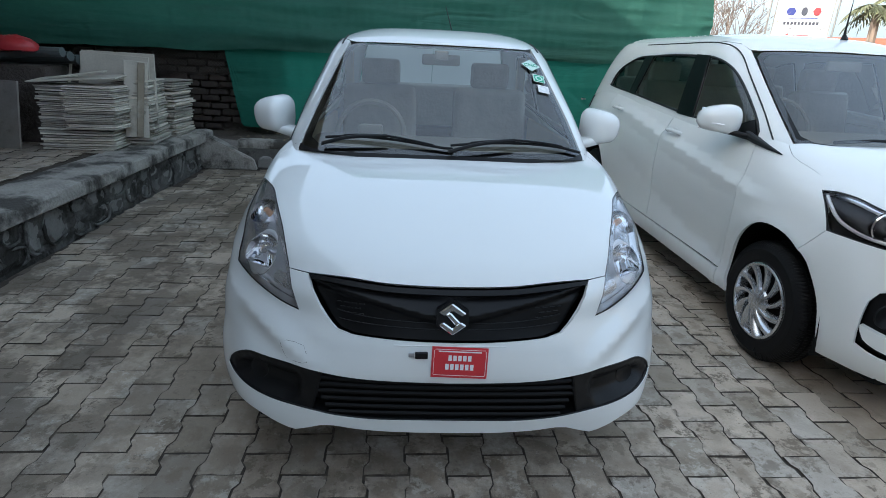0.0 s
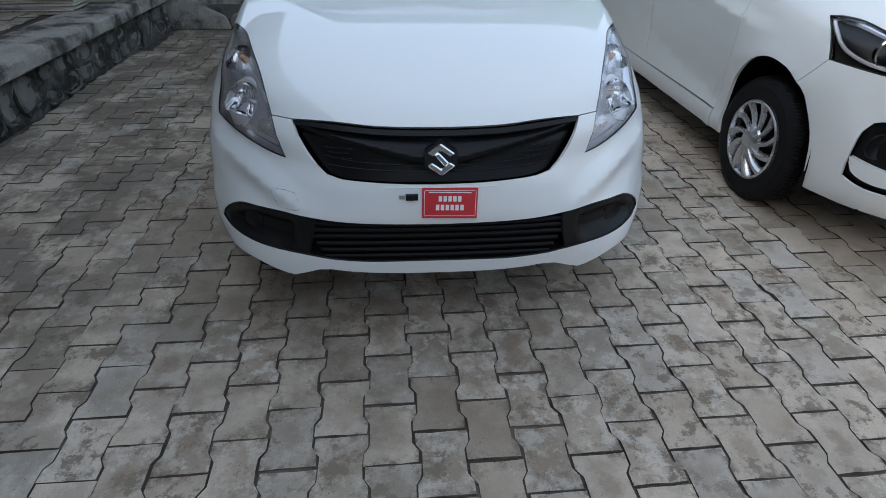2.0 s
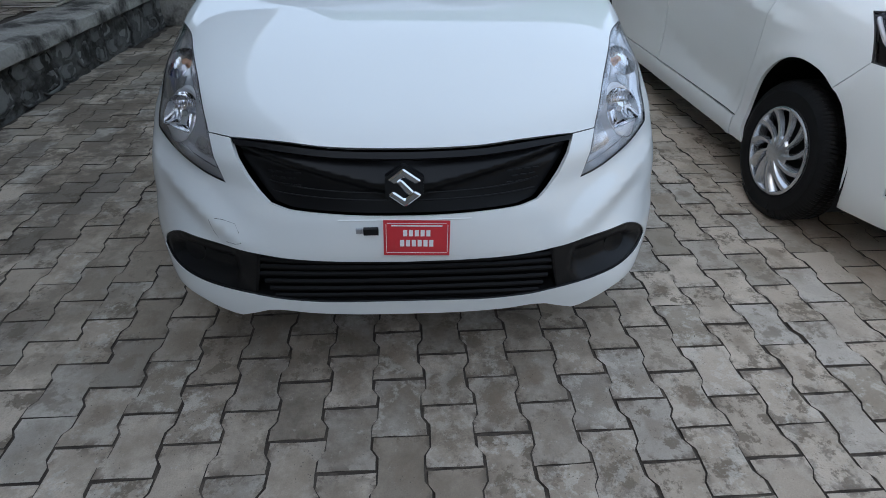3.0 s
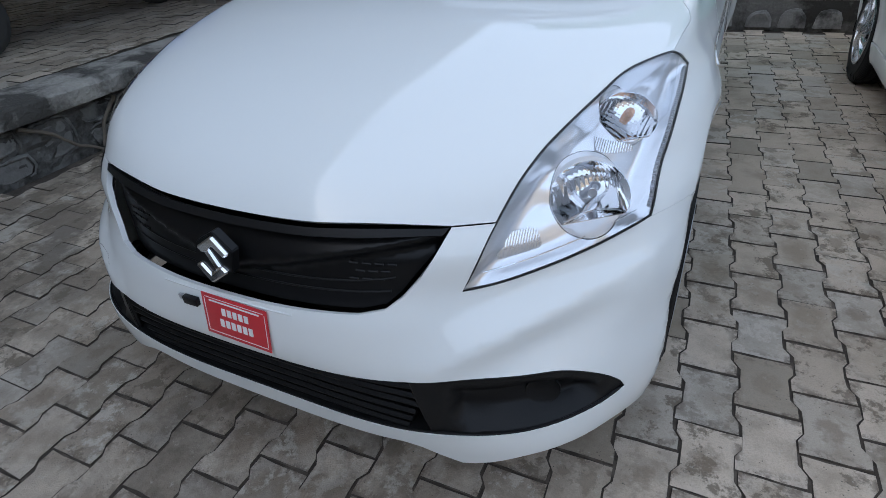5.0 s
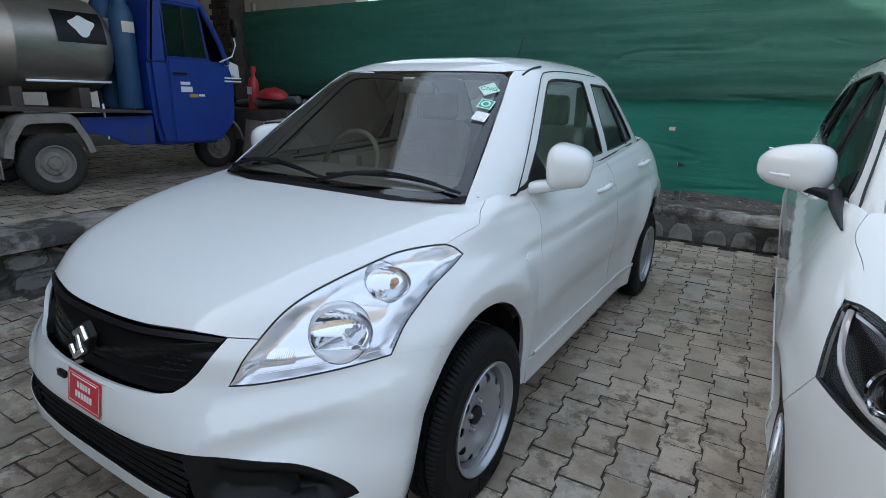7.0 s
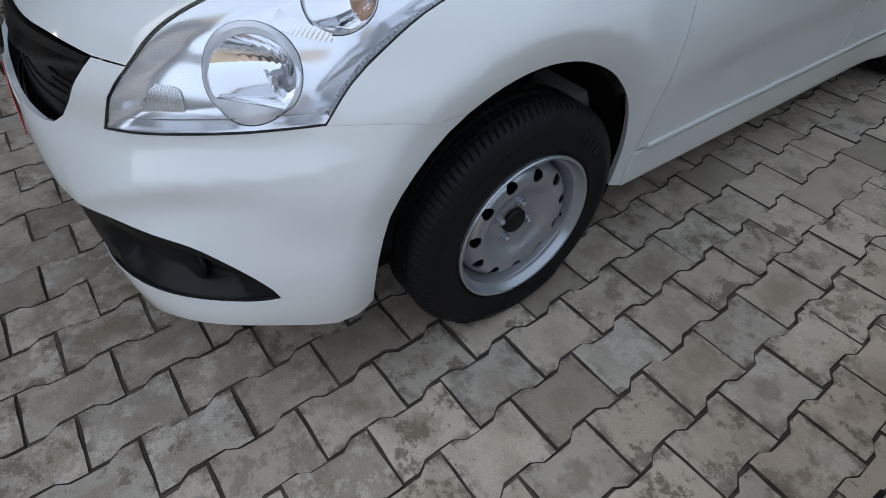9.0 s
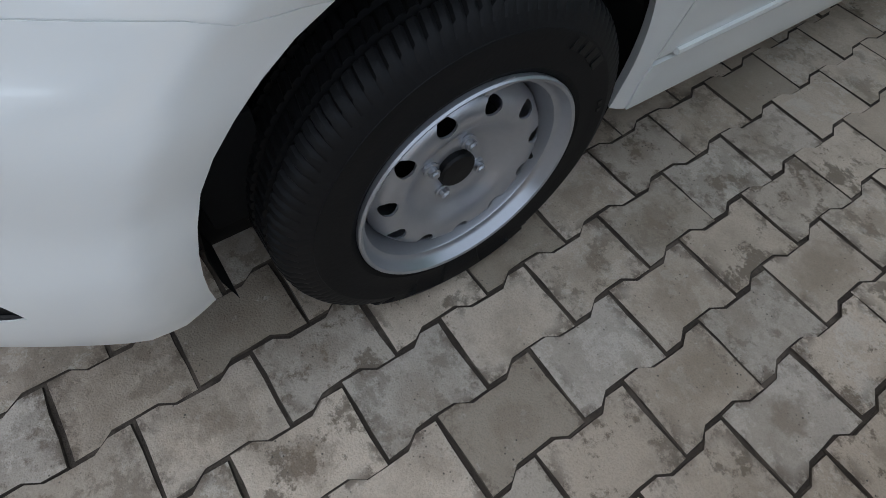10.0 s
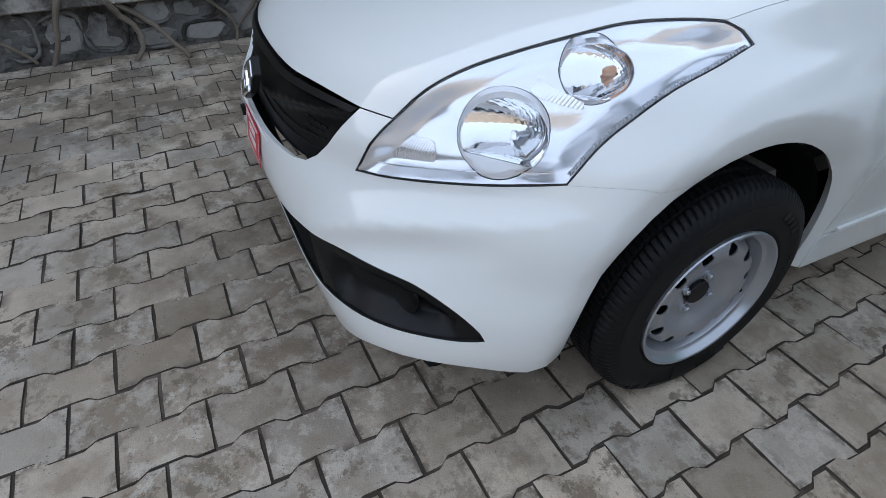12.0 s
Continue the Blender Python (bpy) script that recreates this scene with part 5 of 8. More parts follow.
    for x, y in ((-0.32, 0.86), (0.10, 0.84), (0.30, 0.86)):
        box("washer_jet", (x, y + 0.075, 1.012), (0.03, 0.02, 0.012), BLACK, car, 0.004)
    # stickers inside the glass
    for (x, z, s, m_, tx, rot) in ((0.452, 1.378, 0.070, MINT, "CNG", 38), (0.484, 1.322, 0.060, MINT, "", -8), (0.498, 1.276, 0.058, WHITE, "", -8)):
        q = G.find((x, 1.075 + (z - 1.15) * 1.5 + 0.02, z))
        P, N = Vector(G.at(*q)), Vector(G.normal(*q))
        up = Vector((0, 0.8, 0.6))
        xa = up.cross(N).normalized()
        ya = N.cross(xa)
        M = Matrix((xa, ya, N)).transposed().to_4x4()
        M.translation = P + N * 0.004
        st = box("glass_sticker", (0, 0, 0), (s, s if rot != 38 else s, 0.0012), m_, glassp, 0, label="pale green sticker on the glass")
        st.matrix_local = M @ pose(0, 0, 0, 0, 0, rot + 7)
        if tx:
            text_on("sticker_text", tx, 0.034, GREENF, st, pose(0, 0, 0.0012, 0, 0, -38))
        else:
            v, f = lathe([(0.0008, 0.012), (0.0014, 0.013), (0.0014, 0.021), (0.0008, 0.022)], 24, "z")
            mesh_ob("sticker_ring", v, f, GREENF if m_ is MINT else LAMPGREY, st)
            if m_ is MINT:
                box("sticker_square", (0, 0, 0.0009), (0.05, 0.05, 0.0006), GREENF, st, 0)
                v, f = lathe([(0.0016, 0.012), (0.0022, 0.013), (0.0022, 0.019), (0.0016, 0.020)], 24, "z")
                mesh_ob("sticker_ring", v, f, MINT, st)
    # cabin
    box("dashboard", (0, 1.22, 0.93), (1.28, 0.42, 0.16), CABIN, car, 0.05, seg=4)
    box("cabin_floor", (0, 2.1, 0.45), (1.30, 2.0, 0.06), CABIN, car)
    ring = [(-0.36 + 0.175 * math.cos(t), 1.48 + 0.07 * math.sin(t), 1.0 + 0.16 * math.sin(t)) for t in [2 * math.pi * i / 28 for i in range(28)]]
    stw = tube("steering_wheel", ring, 0.014, CABIN, car, "dark steering wheel", close=True)
    box("wheel_boss", (-0.36, 1.48, 1.0), (0.13, 0.05, 0.10), CABIN, stw, 0.02)
    for x in (-0.36, 0.36):
        bm = bmesh.new()
        add_box(bm, (x, 1.95, 0.66), (0.50, 0.52, 0.16), 0.06, seg=4)
        add_box(bm, (x, 2.22, 0.93), (0.48, 0.15, 0.56), 0.06, Matrix.Rotation(radians(-14), 4, "X"), seg=4)
        seat = part("seat", bm, SEATW, car, "front seat in clear plastic wrap")
        box("headrest", (x, 2.32, 1.285), (0.25, 0.09, 0.16), SEATW, seat, 0.035, seg=4)
    bm = bmesh.new()
    add_box(bm, (0, 2.75, 0.66), (1.2, 0.5, 0.16), 0.06, seg=4)
    add_box(bm, (0, 3.02, 0.92), (1.2, 0.15, 0.52), 0.06, Matrix.Rotation(radians(-16), 4, "X"), seg=4)
    part("rear_seat", bm, SEATW, car)
    for s in (1, -1):
        box("inner_pillar", (0.565 * s, 2.30, 1.20), (0.05, 0.09, 0.42), BEIGE, car, 0.015)
        box("door_card", (0.68 * s, 1.85, 0.78), (0.03, 1.15, 0.46), BEIGE, car, 0.01)
    box("roof_lining", (0, 2.15, 1.462), (0.80, 0.84, 0.012), BEIGE, car)
    mirb = box("inner_mirror", (0.0, 1.56, 1.385), (0.20, 0.03, 0.055), CABIN, car, 0.012)
    box("sensor_cover", (0.0, 1.505, 1.408), (0.07, 0.03, 0.045), SEATW, car, 0.008)
    return car


build_saloon()


# ---- ground ----
def paver_mesh(seed=None):
    """A zigzag paver, 148 by 215 mm; with a seed its rim is chipped and worn."""
    a, b = 0.0810, 0.0647
    half = [(a, -0.1062), (a, -0.066), (b, -0.041), (b, 0.041), (a, 0.066), (a, 0.1062)]
    ring = half + [(-x, y) for x, y in half[::-1]]
    if seed is not None:
        q = random.Random(seed)
        full = []
        for (x0, y0), (x1, y1) in zip(ring, ring[1:] + ring[:1]):
            full.append((x0 - math.copysign(q.uniform(0, 0.0020), x0), y0 - math.copysign(q.uniform(0, 0.0018), y0)))
            if math.hypot(x1 - x0, y1 - y0) > 0.06:
                for t in ((0.33, 0.67) if abs(x1 - x0) > 0.1 else (0.5,)):
                    x, y = x0 + (x1 - x0) * t, y0 + (y1 - y0) * t
                    full.append((x - math.copysign(q.uniform(-0.0005, 0.0028), x) * (abs(x0 - x1) < 0.03), y - math.copysign(q.uniform(-0.0005, 0.0028), y) * (abs(y0 - y1) < 0.03)))
        ring = full
    c = len(ring)
    verts = []
    q = random.Random((seed or 0) + 50)
    for k, z in ((0, 0.0), (1, -0.004), (1, -0.035)):
        for x, y in ring:
            e = 0 if k else (q.uniform(0.0009, 0.0024) if seed is not None else 0.0018)
            verts.append((x - math.copysign(e, x), y - math.copysign(e, y), z))
    faces = [tuple(range(c))]
    for q in range(2):
        faces += [(q * c + i, (q + 1) * c + i, (q + 1) * c + (i + 1) % c, q * c + (i + 1) % c) for i in range(c)]
    return verts, faces


PITCH, LENGTH = 0.1475, 0.2150


def paver_spots(x0, x1, y0, y1):
    for k in range(int(x0 / PITCH) - 2, int(x1 / PITCH) + 2):
        for j in range(int(y0 / LENGTH) - 2, int(y1 / LENGTH) + 2):
            y = -0.345 + LENGTH / 2 + j * LENGTH + (0.0 if k % 2 else LENGTH / 2)
            x = -0.014 + k * PITCH - 0.044 * (y + 0.6)
            if x0 < x < x1 and y0 < y < y1:
                yield x, y


ground = mesh_ob("ground", [(-400, -400, -0.02), (400, -400, -0.02), (400, 400, -0.02), (-400, 400, -0.02)], [(0, 1, 2, 3)], SOIL, None, smooth=False)
tagged(ground, "dark sandy ground under the pavers", "ground", kind="structure")
pavement = mesh_ob("pavement", [(-2.6, -7, -0.0055), (9, -7, -0.0055), (9, 5.0, -0.0055), (-2.6, 5.0, -0.0055)], [(0, 1, 2, 3)], JOINT, None, smooth=False)
tagged(pavement, "grey zigzag concrete pavers, stained and dusty", "pavement", kind="structure")
pv, pf = paver_mesh()
paver_kinds = []
for i in range(6):
    cv, cf = paver_mesh(i)
    paver_me = bpy.data.meshes.new("paver")
    paver_me.from_pydata(cv, [], cf)
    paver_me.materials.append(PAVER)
    paver_me.materials.append(JOINT)
    for q in list(paver_me.polygons)[1:]:
        q.material_index = 1
    paver_kinds.append(paver_me)
rng = random.Random(4)
far_v, far_f, near = [], [], 0
for x, y in paver_spots(-2.58, 8.9, -6.9, 4.98):
    tilt = pose(x + rng.uniform(-0.0012, 0.0012), y + rng.uniform(-0.0015, 0.0015), rng.uniform(-0.0035, 0.0015), rng.uniform(-0.7, 0.7), rng.uniform(-0.8, 0.8), 2.0 * 0 + rng.uniform(-0.9, 0.9) + 1.2)
    close = (-0.95 < x < 1.62 and -0.95 < y < 0.95) or (0.55 < x < 1.62 and 0.95 <= y < 1.75)
    if close and near < 300:
        ob = new("paver", paver_kinds[rng.randrange(6)])
        ob.matrix_world = tilt
        ob.parent = pavement
        near += 1
    else:
        b = len(far_v)
        far_v += [tuple(tilt @ Vector(p)) for p in pv]
        far_f += [tuple(b + i for i in q) for q in pf]
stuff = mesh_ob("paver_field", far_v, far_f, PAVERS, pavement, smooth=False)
tagged(stuff, kind="stuff")


def dirty_joints(ob):
    """The chamfered flanks of joined pavers carry joint dirt."""
    ob.data.materials.append(JOINT)
    for i, q in enumerate(ob.data.polygons):
        q.material_index = 0 if i % len(pf) == 0 else 1


dirty_joints(stuff)

# ---- raised terrace ----
TZ = 0.42
bm = bmesh.new()
add_box(bm, (-7.35, -0.9, 0.19), (9.4, 12.2, 0.38), 0)
terrace = part("terrace", bm, MORTAR, None, smooth=False)
tagged(terrace, "raised terrace with rubble face and concrete cap", "terrace", kind="structure")
# cap beam with a worn edge
bm = bmesh.new()
r = rng
n = 260
rows_ = []
for i in range(n + 1):
    y = -6.9 + i * (12.1 / n)
    j = lambda s: (noise.noise(Vector((y * 3.1, s * 7.7, 0.3))) * 0.010)
    z = TZ + 0.012 * noise.noise(Vector((y * 0.8, 0, 0)))
    k = lambda s: noise.noise(Vector((y * 9.0, s * 3.3, 1.7))) * 0.008
    rows_.append([bm.verts.new(p) for p in ((-2.66, y, 0.312), (-2.540 + j(1) * 0.4, y, 0.312 + j(8) * 0.4), (-2.536 + j(2) * 0.4, y, 0.318), (-2.536 + j(3) * 0.5, y, z - 0.020 + j(4)), (-2.546 + j(5), y, z - 0.006 + k(1)), (-2.62 + j(9), y, z + 0.006 + k(2)), (-2.72, y, z + 0.002 + k(3) * 1.3), (-2.83, y, z + 0.008 + k(4) * 1.3), (-2.96, y, z + 0.002))])
for p, q in zip(rows_[:-1], rows_[1:]):
    for i in range(8):
        bm.faces.new((p[i], p[i + 1], q[i + 1], q[i]))
bmesh.ops.recalc_face_normals(bm, faces=bm.faces)
part("terrace_cap", bm, CONC, terrace, "cracked grey concrete cap", sharp=30)
# lumpy mortar face with rubble stones
bm = bmesh.new()
vv = [[bm.verts.new((-2.617 + 0.022 * noise.noise(Vector((i * 0.33, j * 0.45, 6))) + 0.012 * noise.noise(Vector((i * 0.9, j * 1.1, 3))), -6.9 + i * 0.035, -0.02 + j * 0.028)) for j in range(13)] for i in range(346)]
for i in range(345):
    for j in range(12):
        bm.faces.new((vv[i][j], vv[i + 1][j], vv[i + 1][j + 1], vv[i][j + 1]))
part("mortar_face", bm, MORTAR, terrace, "lumpy grey mortar between rubble", smooth=False)
y = -6.8
while y < 4.9:
    w = rng.uniform(0.15, 0.30)
    two = rng.random() < 0.55
    for z, h in (((0.082, rng.uniform(0.11, 0.14)), (0.228, rng.uniform(0.11, 0.14))) if two else ((rng.uniform(0.14, 0.17), rng.uniform(0.22, 0.26)),)):
        k = rng.randint(6, 9)
        bm = bmesh.new()
        pts = []
        for q in range(k):
            t = 2 * math.pi * (q + rng.uniform(-0.28, 0.28)) / k
            c, s = math.cos(t), math.sin(t)
            m_ = rng.uniform(0.86, 1.06)
            pts.append((math.copysign(abs(c) ** 0.7, c) * w / 2 * m_, math.copysign(abs(s) ** 0.7, s) * h / 2 * m_))
        face = -2.611 + rng.uniform(-0.010, 0.006)
        yy = y + w / 2 + rng.uniform(-0.02, 0.02)
        tip = rng.uniform(-0.03, 0.03)
        lo = [bm.verts.new((-2.66, yy + a, z + b)) for a, b in pts]
        mi = [bm.verts.new((face - 0.012, yy + a, z + b)) for a, b in pts]
        hi = [bm.verts.new((face + tip * a / w + rng.uniform(-0.004, 0.004), yy + a * 0.84, z + b * 0.84)) for a, b in pts]
        for A, B in ((lo, mi), (mi, hi)):
            for q in range(k):
                bm.faces.new((A[q], A[(q + 1) % k], B[(q + 1) % k], B[q]))
        bm.faces.new(hi)
        bmesh.ops.recalc_face_normals(bm, faces=bm.faces)
        part("stone", bm, STONE, terrace, smooth=False)
        if -3.2 < yy < 4.9:
            band = [(-2.607 + rng.uniform(-0.005, 0.004), yy + a * 1.03, min(0.30, max(0.006, z + b * 1.04))) for a, b in pts]
            band = [tuple(p) for p in curve_through(band + band[:1], 0.03)][:-1]
            k0, k1 = rng.randrange(len(band)), int(len(band) * rng.uniform(0.45, 0.8))
            band = [band[(k0 + k) % len(band)] for k in range(k1)]
            tube("pointing", band, 0.010, POINTING, terrace, n=6, radii=[rng.uniform(0.007, 0.015) * min(1.0, 0.3 + 0.35 * min(k, len(band) - 1 - k)) for k in range(len(band))])
    y += w + rng.uniform(0.010, 0.035)
# dry roots clinging to the face
ROOT = mat("dry_root", (0.16, 0.13, 0.10), 0.9, var=0.3, scale=12)
ROOTS = [
    ([(-2.55, -0.70, 0.43), (-2.525, -0.72, 0.36), (-2.535, -0.77, 0.24), (-2.545, -0.80, 0.12), (-2.555, -0.87, 0.006)], 0.017),
    ([(-2.55, -0.50, 0.43), (-2.52, -0.48, 0.34), (-2.56, -0.43, 0.24), (-2.55, -0.36, 0.15), (-2.48, -0.36, 0.07), (-2.43, -0.42, 0.004)], 0.018),
    ([(-2.56, -0.48, 0.33), (-2.585, -0.36, 0.25), (-2.56, -0.28, 0.18), (-2.46, -0.19, 0.09), (-2.36, -0.11, 0.004)], 0.016),
    ([(-2.59, -1.30, 0.30), (-2.585, -1.18, 0.20), (-2.585, -1.05, 0.13), (-2.58, -0.95, 0.02)], 0.012),
    ([(-2.59, 0.05, 0.30), (-2.585, 0.18, 0.18), (-2.58, 0.22, 0.08), (-2.57, 0.20, 0.005)], 0.012),
    ([(-2.59, 0.42, 0.28), (-2.585, 0.30, 0.16), (-2.58, 0.21, 0.07)], 0.010),
    ([(-2.59, 0.95, 0.29), (-2.585, 1.10, 0.20), (-2.58, 1.20, 0.10), (-2.57, 1.34, 0.01)], 0.011),
    ([(-2.59, 1.55, 0.28), (-2.585, 1.42, 0.15), (-2.58, 1.36, 0.02)], 0.011)]
for pts, r_ in ROOTS:
    line = [tuple(p + np.array((0, rng.uniform(-0.006, 0.006), rng.uniform(-0.004, 0.004)))) for p in curve_through(pts, 0.03)]
    line[-1] = pts[-1]
    tagged(tube("tree_root", line, r_, ROOT, None, radii=[r_ * (1.15 - 0.4 * i / len(line)) * rng.uniform(0.9, 1.1) for i in range(len(line))]), "dry brown root clinging to the terrace face", "root", "roots")
# pavers on the terrace
tv, tf = [], []
for x, y in paver_spots(-8.0, -3.0, -4.5, 5.0):
    tilt = pose(x, y, TZ + rng.uniform(-0.003, 0.003), rng.uniform(-0.7, 0.7), rng.uniform(-0.7, 0.7), rng.uniform(-0.8, 0.8))
    b = len(tv)
    tv += [tuple(tilt @ Vector(p)) for p in pv]
    tf += [tuple(b + i for i in q) for q in pf]
tp = tagged(mesh_ob("terrace_pavers", tv, tf, PAVERS, terrace, smooth=False), kind="stuff")
dirty_joints(tp)
mesh_ob("terrace_bed", [(-12, -6.9, TZ - 0.012), (-2.94, -6.9, TZ - 0.012), (-2.94, 5.2, TZ - 0.012), (-12, 5.2, TZ - 0.012)], [(0, 1, 2, 3)], SOIL, terrace, smooth=False)


# ---- rear kerb, bed and net ----
bm = bmesh.new()
add_box(bm, (3.2, 5.07, 0.12), (10.8, 0.14, 0.26), 0.006)
kerb = part("rear_kerb", bm, MORTAR, None)
tagged(kerb, "low stone kerb with a worn cement cap", "kerb", kind="structure")
bm = bmesh.new()
prev = None
for i in range(91):
    x = -2.2 + i * 0.12
    e = noise.noise(Vector((x * 2.3, 4.1, 0))) * 0.012
    cur = [bm.verts.new(p) for p in ((x, 5.004 + e, 0.235), (x, 4.996 + e * 0.6, 0.255), (x, 5.000 + e, 0.322 + e), (x, 5.02, 0.336 + e), (x, 5.16, 0.340 + e * 0.5), (x, 5.17, 0.25))]
    if prev:
        for q in range(5):
            bm.faces.new((prev[q], cur[q], cur[q + 1], prev[q + 1]))
    prev = cur
part("kerb_cap", bm, CONC, kerb, "chipped cement cap", sharp=60)
for i in range(38):
    x = -1.9 + i * 0.27 + rng.uniform(-0.03, 0.03)
    w, h = rng.uniform(0.18, 0.24), rng.uniform(0.13, 0.165)
    bm = bmesh.new()
    k = 9
    pts = [(math.cos(math.pi * q / (k - 1)) * w / 2, (math.sin(math.pi * q / (k - 1)) ** 0.7) * h * rng.uniform(0.92, 1.05)) for q in range(k)]
    lo = [bm.verts.new((x + a, 5.02, 0.03 + b)) for a, b in pts]
    mi = [bm.verts.new((x + a, 4.988, 0.03 + b)) for a, b in pts]
    hi = [bm.verts.new((x + a * 0.82, 4.978 + rng.uniform(-0.005, 0.005), 0.03 + b * 0.86)) for a, b in pts]
    for A, B in ((lo, mi), (mi, hi)):
        for q in range(k - 1):
            bm.faces.new((A[q], A[q + 1], B[q + 1], B[q]))
    bm.faces.new(hi)
    bmesh.ops.recalc_face_normals(bm, faces=bm.faces)
    part("stone", bm, STONE, kerb, smooth=False)
# soil bed with litter
bm = bmesh.new()
gx, gy = 110, 12
vv = [[bm.verts.new((-6.5 + i * 0.14, 5.14 + j * 0.09, 0.315 + 0.05 * noise.noise(Vector((i * 0.5, j * 0.7, 0))) + j * 0.004)) for j in range(gy)] for i in range(gx)]
for i in range(gx - 1):
    for j in range(gy - 1):
        bm.faces.new((vv[i][j], vv[i + 1][j], vv[i + 1][j + 1], vv[i][j + 1]))
tagged(part("planting_bed", bm, EARTH, None), "bare soil bed with dry litter below the net", "soil", kind="structure")
LEAF = mat("dry_leaf", (0.20, 0.15, 0.09), 0.9, var=0.3, island=0.5)
lv, lf = [], []
for i in range(900):
    x, y = rng.uniform(-2.2, 7.5), rng.uniform(5.03, 5.75)
    c, a, s = Vector((x, y, 0.345 + rng.uniform(0, 0.03))), rng.uniform(0, 6.3), rng.uniform(0.012, 0.035)
    u = Vector((math.cos(a), math.sin(a), rng.uniform(-0.3, 0.3))) * s
    w = Vector((-math.sin(a), math.cos(a), rng.uniform(-0.3, 0.5))) * s * 0.45
    b = len(lv)
    lv += [tuple(c - u), tuple(c + w), tuple(c + u), tuple(c - w)]
    lf.append((b, b + 1, b + 2, b + 3))
tagged(mesh_ob("leaf_litter", lv, lf, LEAF, None, smooth=False), "dry leaves and twigs scattered on soil", "litter", kind="stuff")


def cloth(m_name, base):
    m = mat(m_name, base, 0.75, var=0.42, scale=1.2, fine=14, stretch=(1, 1, 3))
    nt = m.node_tree
    bs = nt.nodes["Principled BSDF"]
    # pulled creases in the weave
    tc, mp = nt.nodes.new("ShaderNodeTexCoord"), nt.nodes.new("ShaderNodeMapping")
    mp.inputs["Scale"].default_value, mp.inputs["Rotation"].default_value = (0.42, 1.0, 2.0), (0, radians(11), 0)
    nz, fold, bp = nt.nodes.new("ShaderNodeTexNoise"), nt.nodes.new("ShaderNodeMapRange"), nt.nodes.new("ShaderNodeBump")
    nz.inputs["Scale"].default_value, nz.inputs["Detail"].default_value, nz.inputs["Distortion"].default_value = 1.15, 1.5, 0.5
    dist = nt.nodes.new("ShaderNodeMath")
    dist.operation = "ABSOLUTE"
    less = nt.nodes.new("ShaderNodeMath")
    less.operation = "SUBTRACT"
    less.inputs[1].default_value = 0.5
    fold.interpolation_type = "SMOOTHSTEP"
    fold.inputs["From Max"].default_value = 0.045
    where, much = nt.nodes.new("ShaderNodeTexNoise"), nt.nodes.new("ShaderNodeMapRange")
    where.inputs["Scale"].default_value = 0.8
    much.inputs["From Min"].default_value, much.inputs["From Max"].default_value, much.inputs["To Max"].default_value = 0.46, 0.60, 0.8
    nt.links.new(tc.outputs["Object"], where.inputs["Vector"])
    nt.links.new(where.outputs[0], much.inputs[0])
    nt.links.new(much.outputs[0], bp.inputs["Strength"])
    bp.inputs["Distance"].default_value = 0.03
    nt.links.new(tc.outputs["Object"], mp.inputs[0])
    nt.links.new(mp.outputs[0], nz.inputs["Vector"])
    nt.links.new(nz.outputs[0], less.inputs[0])
    nt.links.new(less.outputs[0], dist.inputs[0])
    nt.links.new(dist.outputs[0], fold.inputs[0])
    # fine sagging wrinkles
    m2, wr, sum_ = nt.nodes.new("ShaderNodeMapping"), nt.nodes.new("ShaderNodeTexNoise"), nt.nodes.new("ShaderNodeMath")
    m2.inputs["Scale"].default_value, m2.inputs["Rotation"].default_value = (0.8, 1.0, 11.0), (0, radians(-4), 0)
    wr.inputs["Scale"].default_value, wr.inputs["Detail"].default_value, wr.inputs["Distortion"].default_value = 1.6, 4, 0.8
    sum_.operation = "MULTIPLY_ADD"
    sum_.inputs[1].default_value = 0.9
    nt.links.new(tc.outputs["Object"], m2.inputs[0])
    nt.links.new(m2.outputs[0], wr.inputs["Vector"])
    nt.links.new(wr.outputs[0], sum_.inputs[0])
    nt.links.new(fold.outputs[0], sum_.inputs[2])
    nt.links.new(sum_.outputs[0], bp.inputs["Height"])
    nt.links.new(bp.outputs[0], bs.inputs["Normal"])
    tl = nt.nodes.new("ShaderNodeBsdfTranslucent")
    tl.inputs[0].default_value = (base[0] * 1.6, base[1] * 1.6, base[2] * 1.6, 1)
    mx = nt.nodes.new("ShaderNodeMixShader")
    mx.inputs[0].default_value = 0.3
    nt.links.new(bs.outputs[0], mx.inputs[1])
    nt.links.new(tl.outputs[0], mx.inputs[2])
    nt.links.new(mx.outputs[0], nt.nodes["Material Output"].inputs[0])
    return m


NET = cloth("green_shade_net", (0.021, 0.146, 0.098))
NET_OLD = cloth("faded_shade_net", (0.033, 0.116, 0.080))


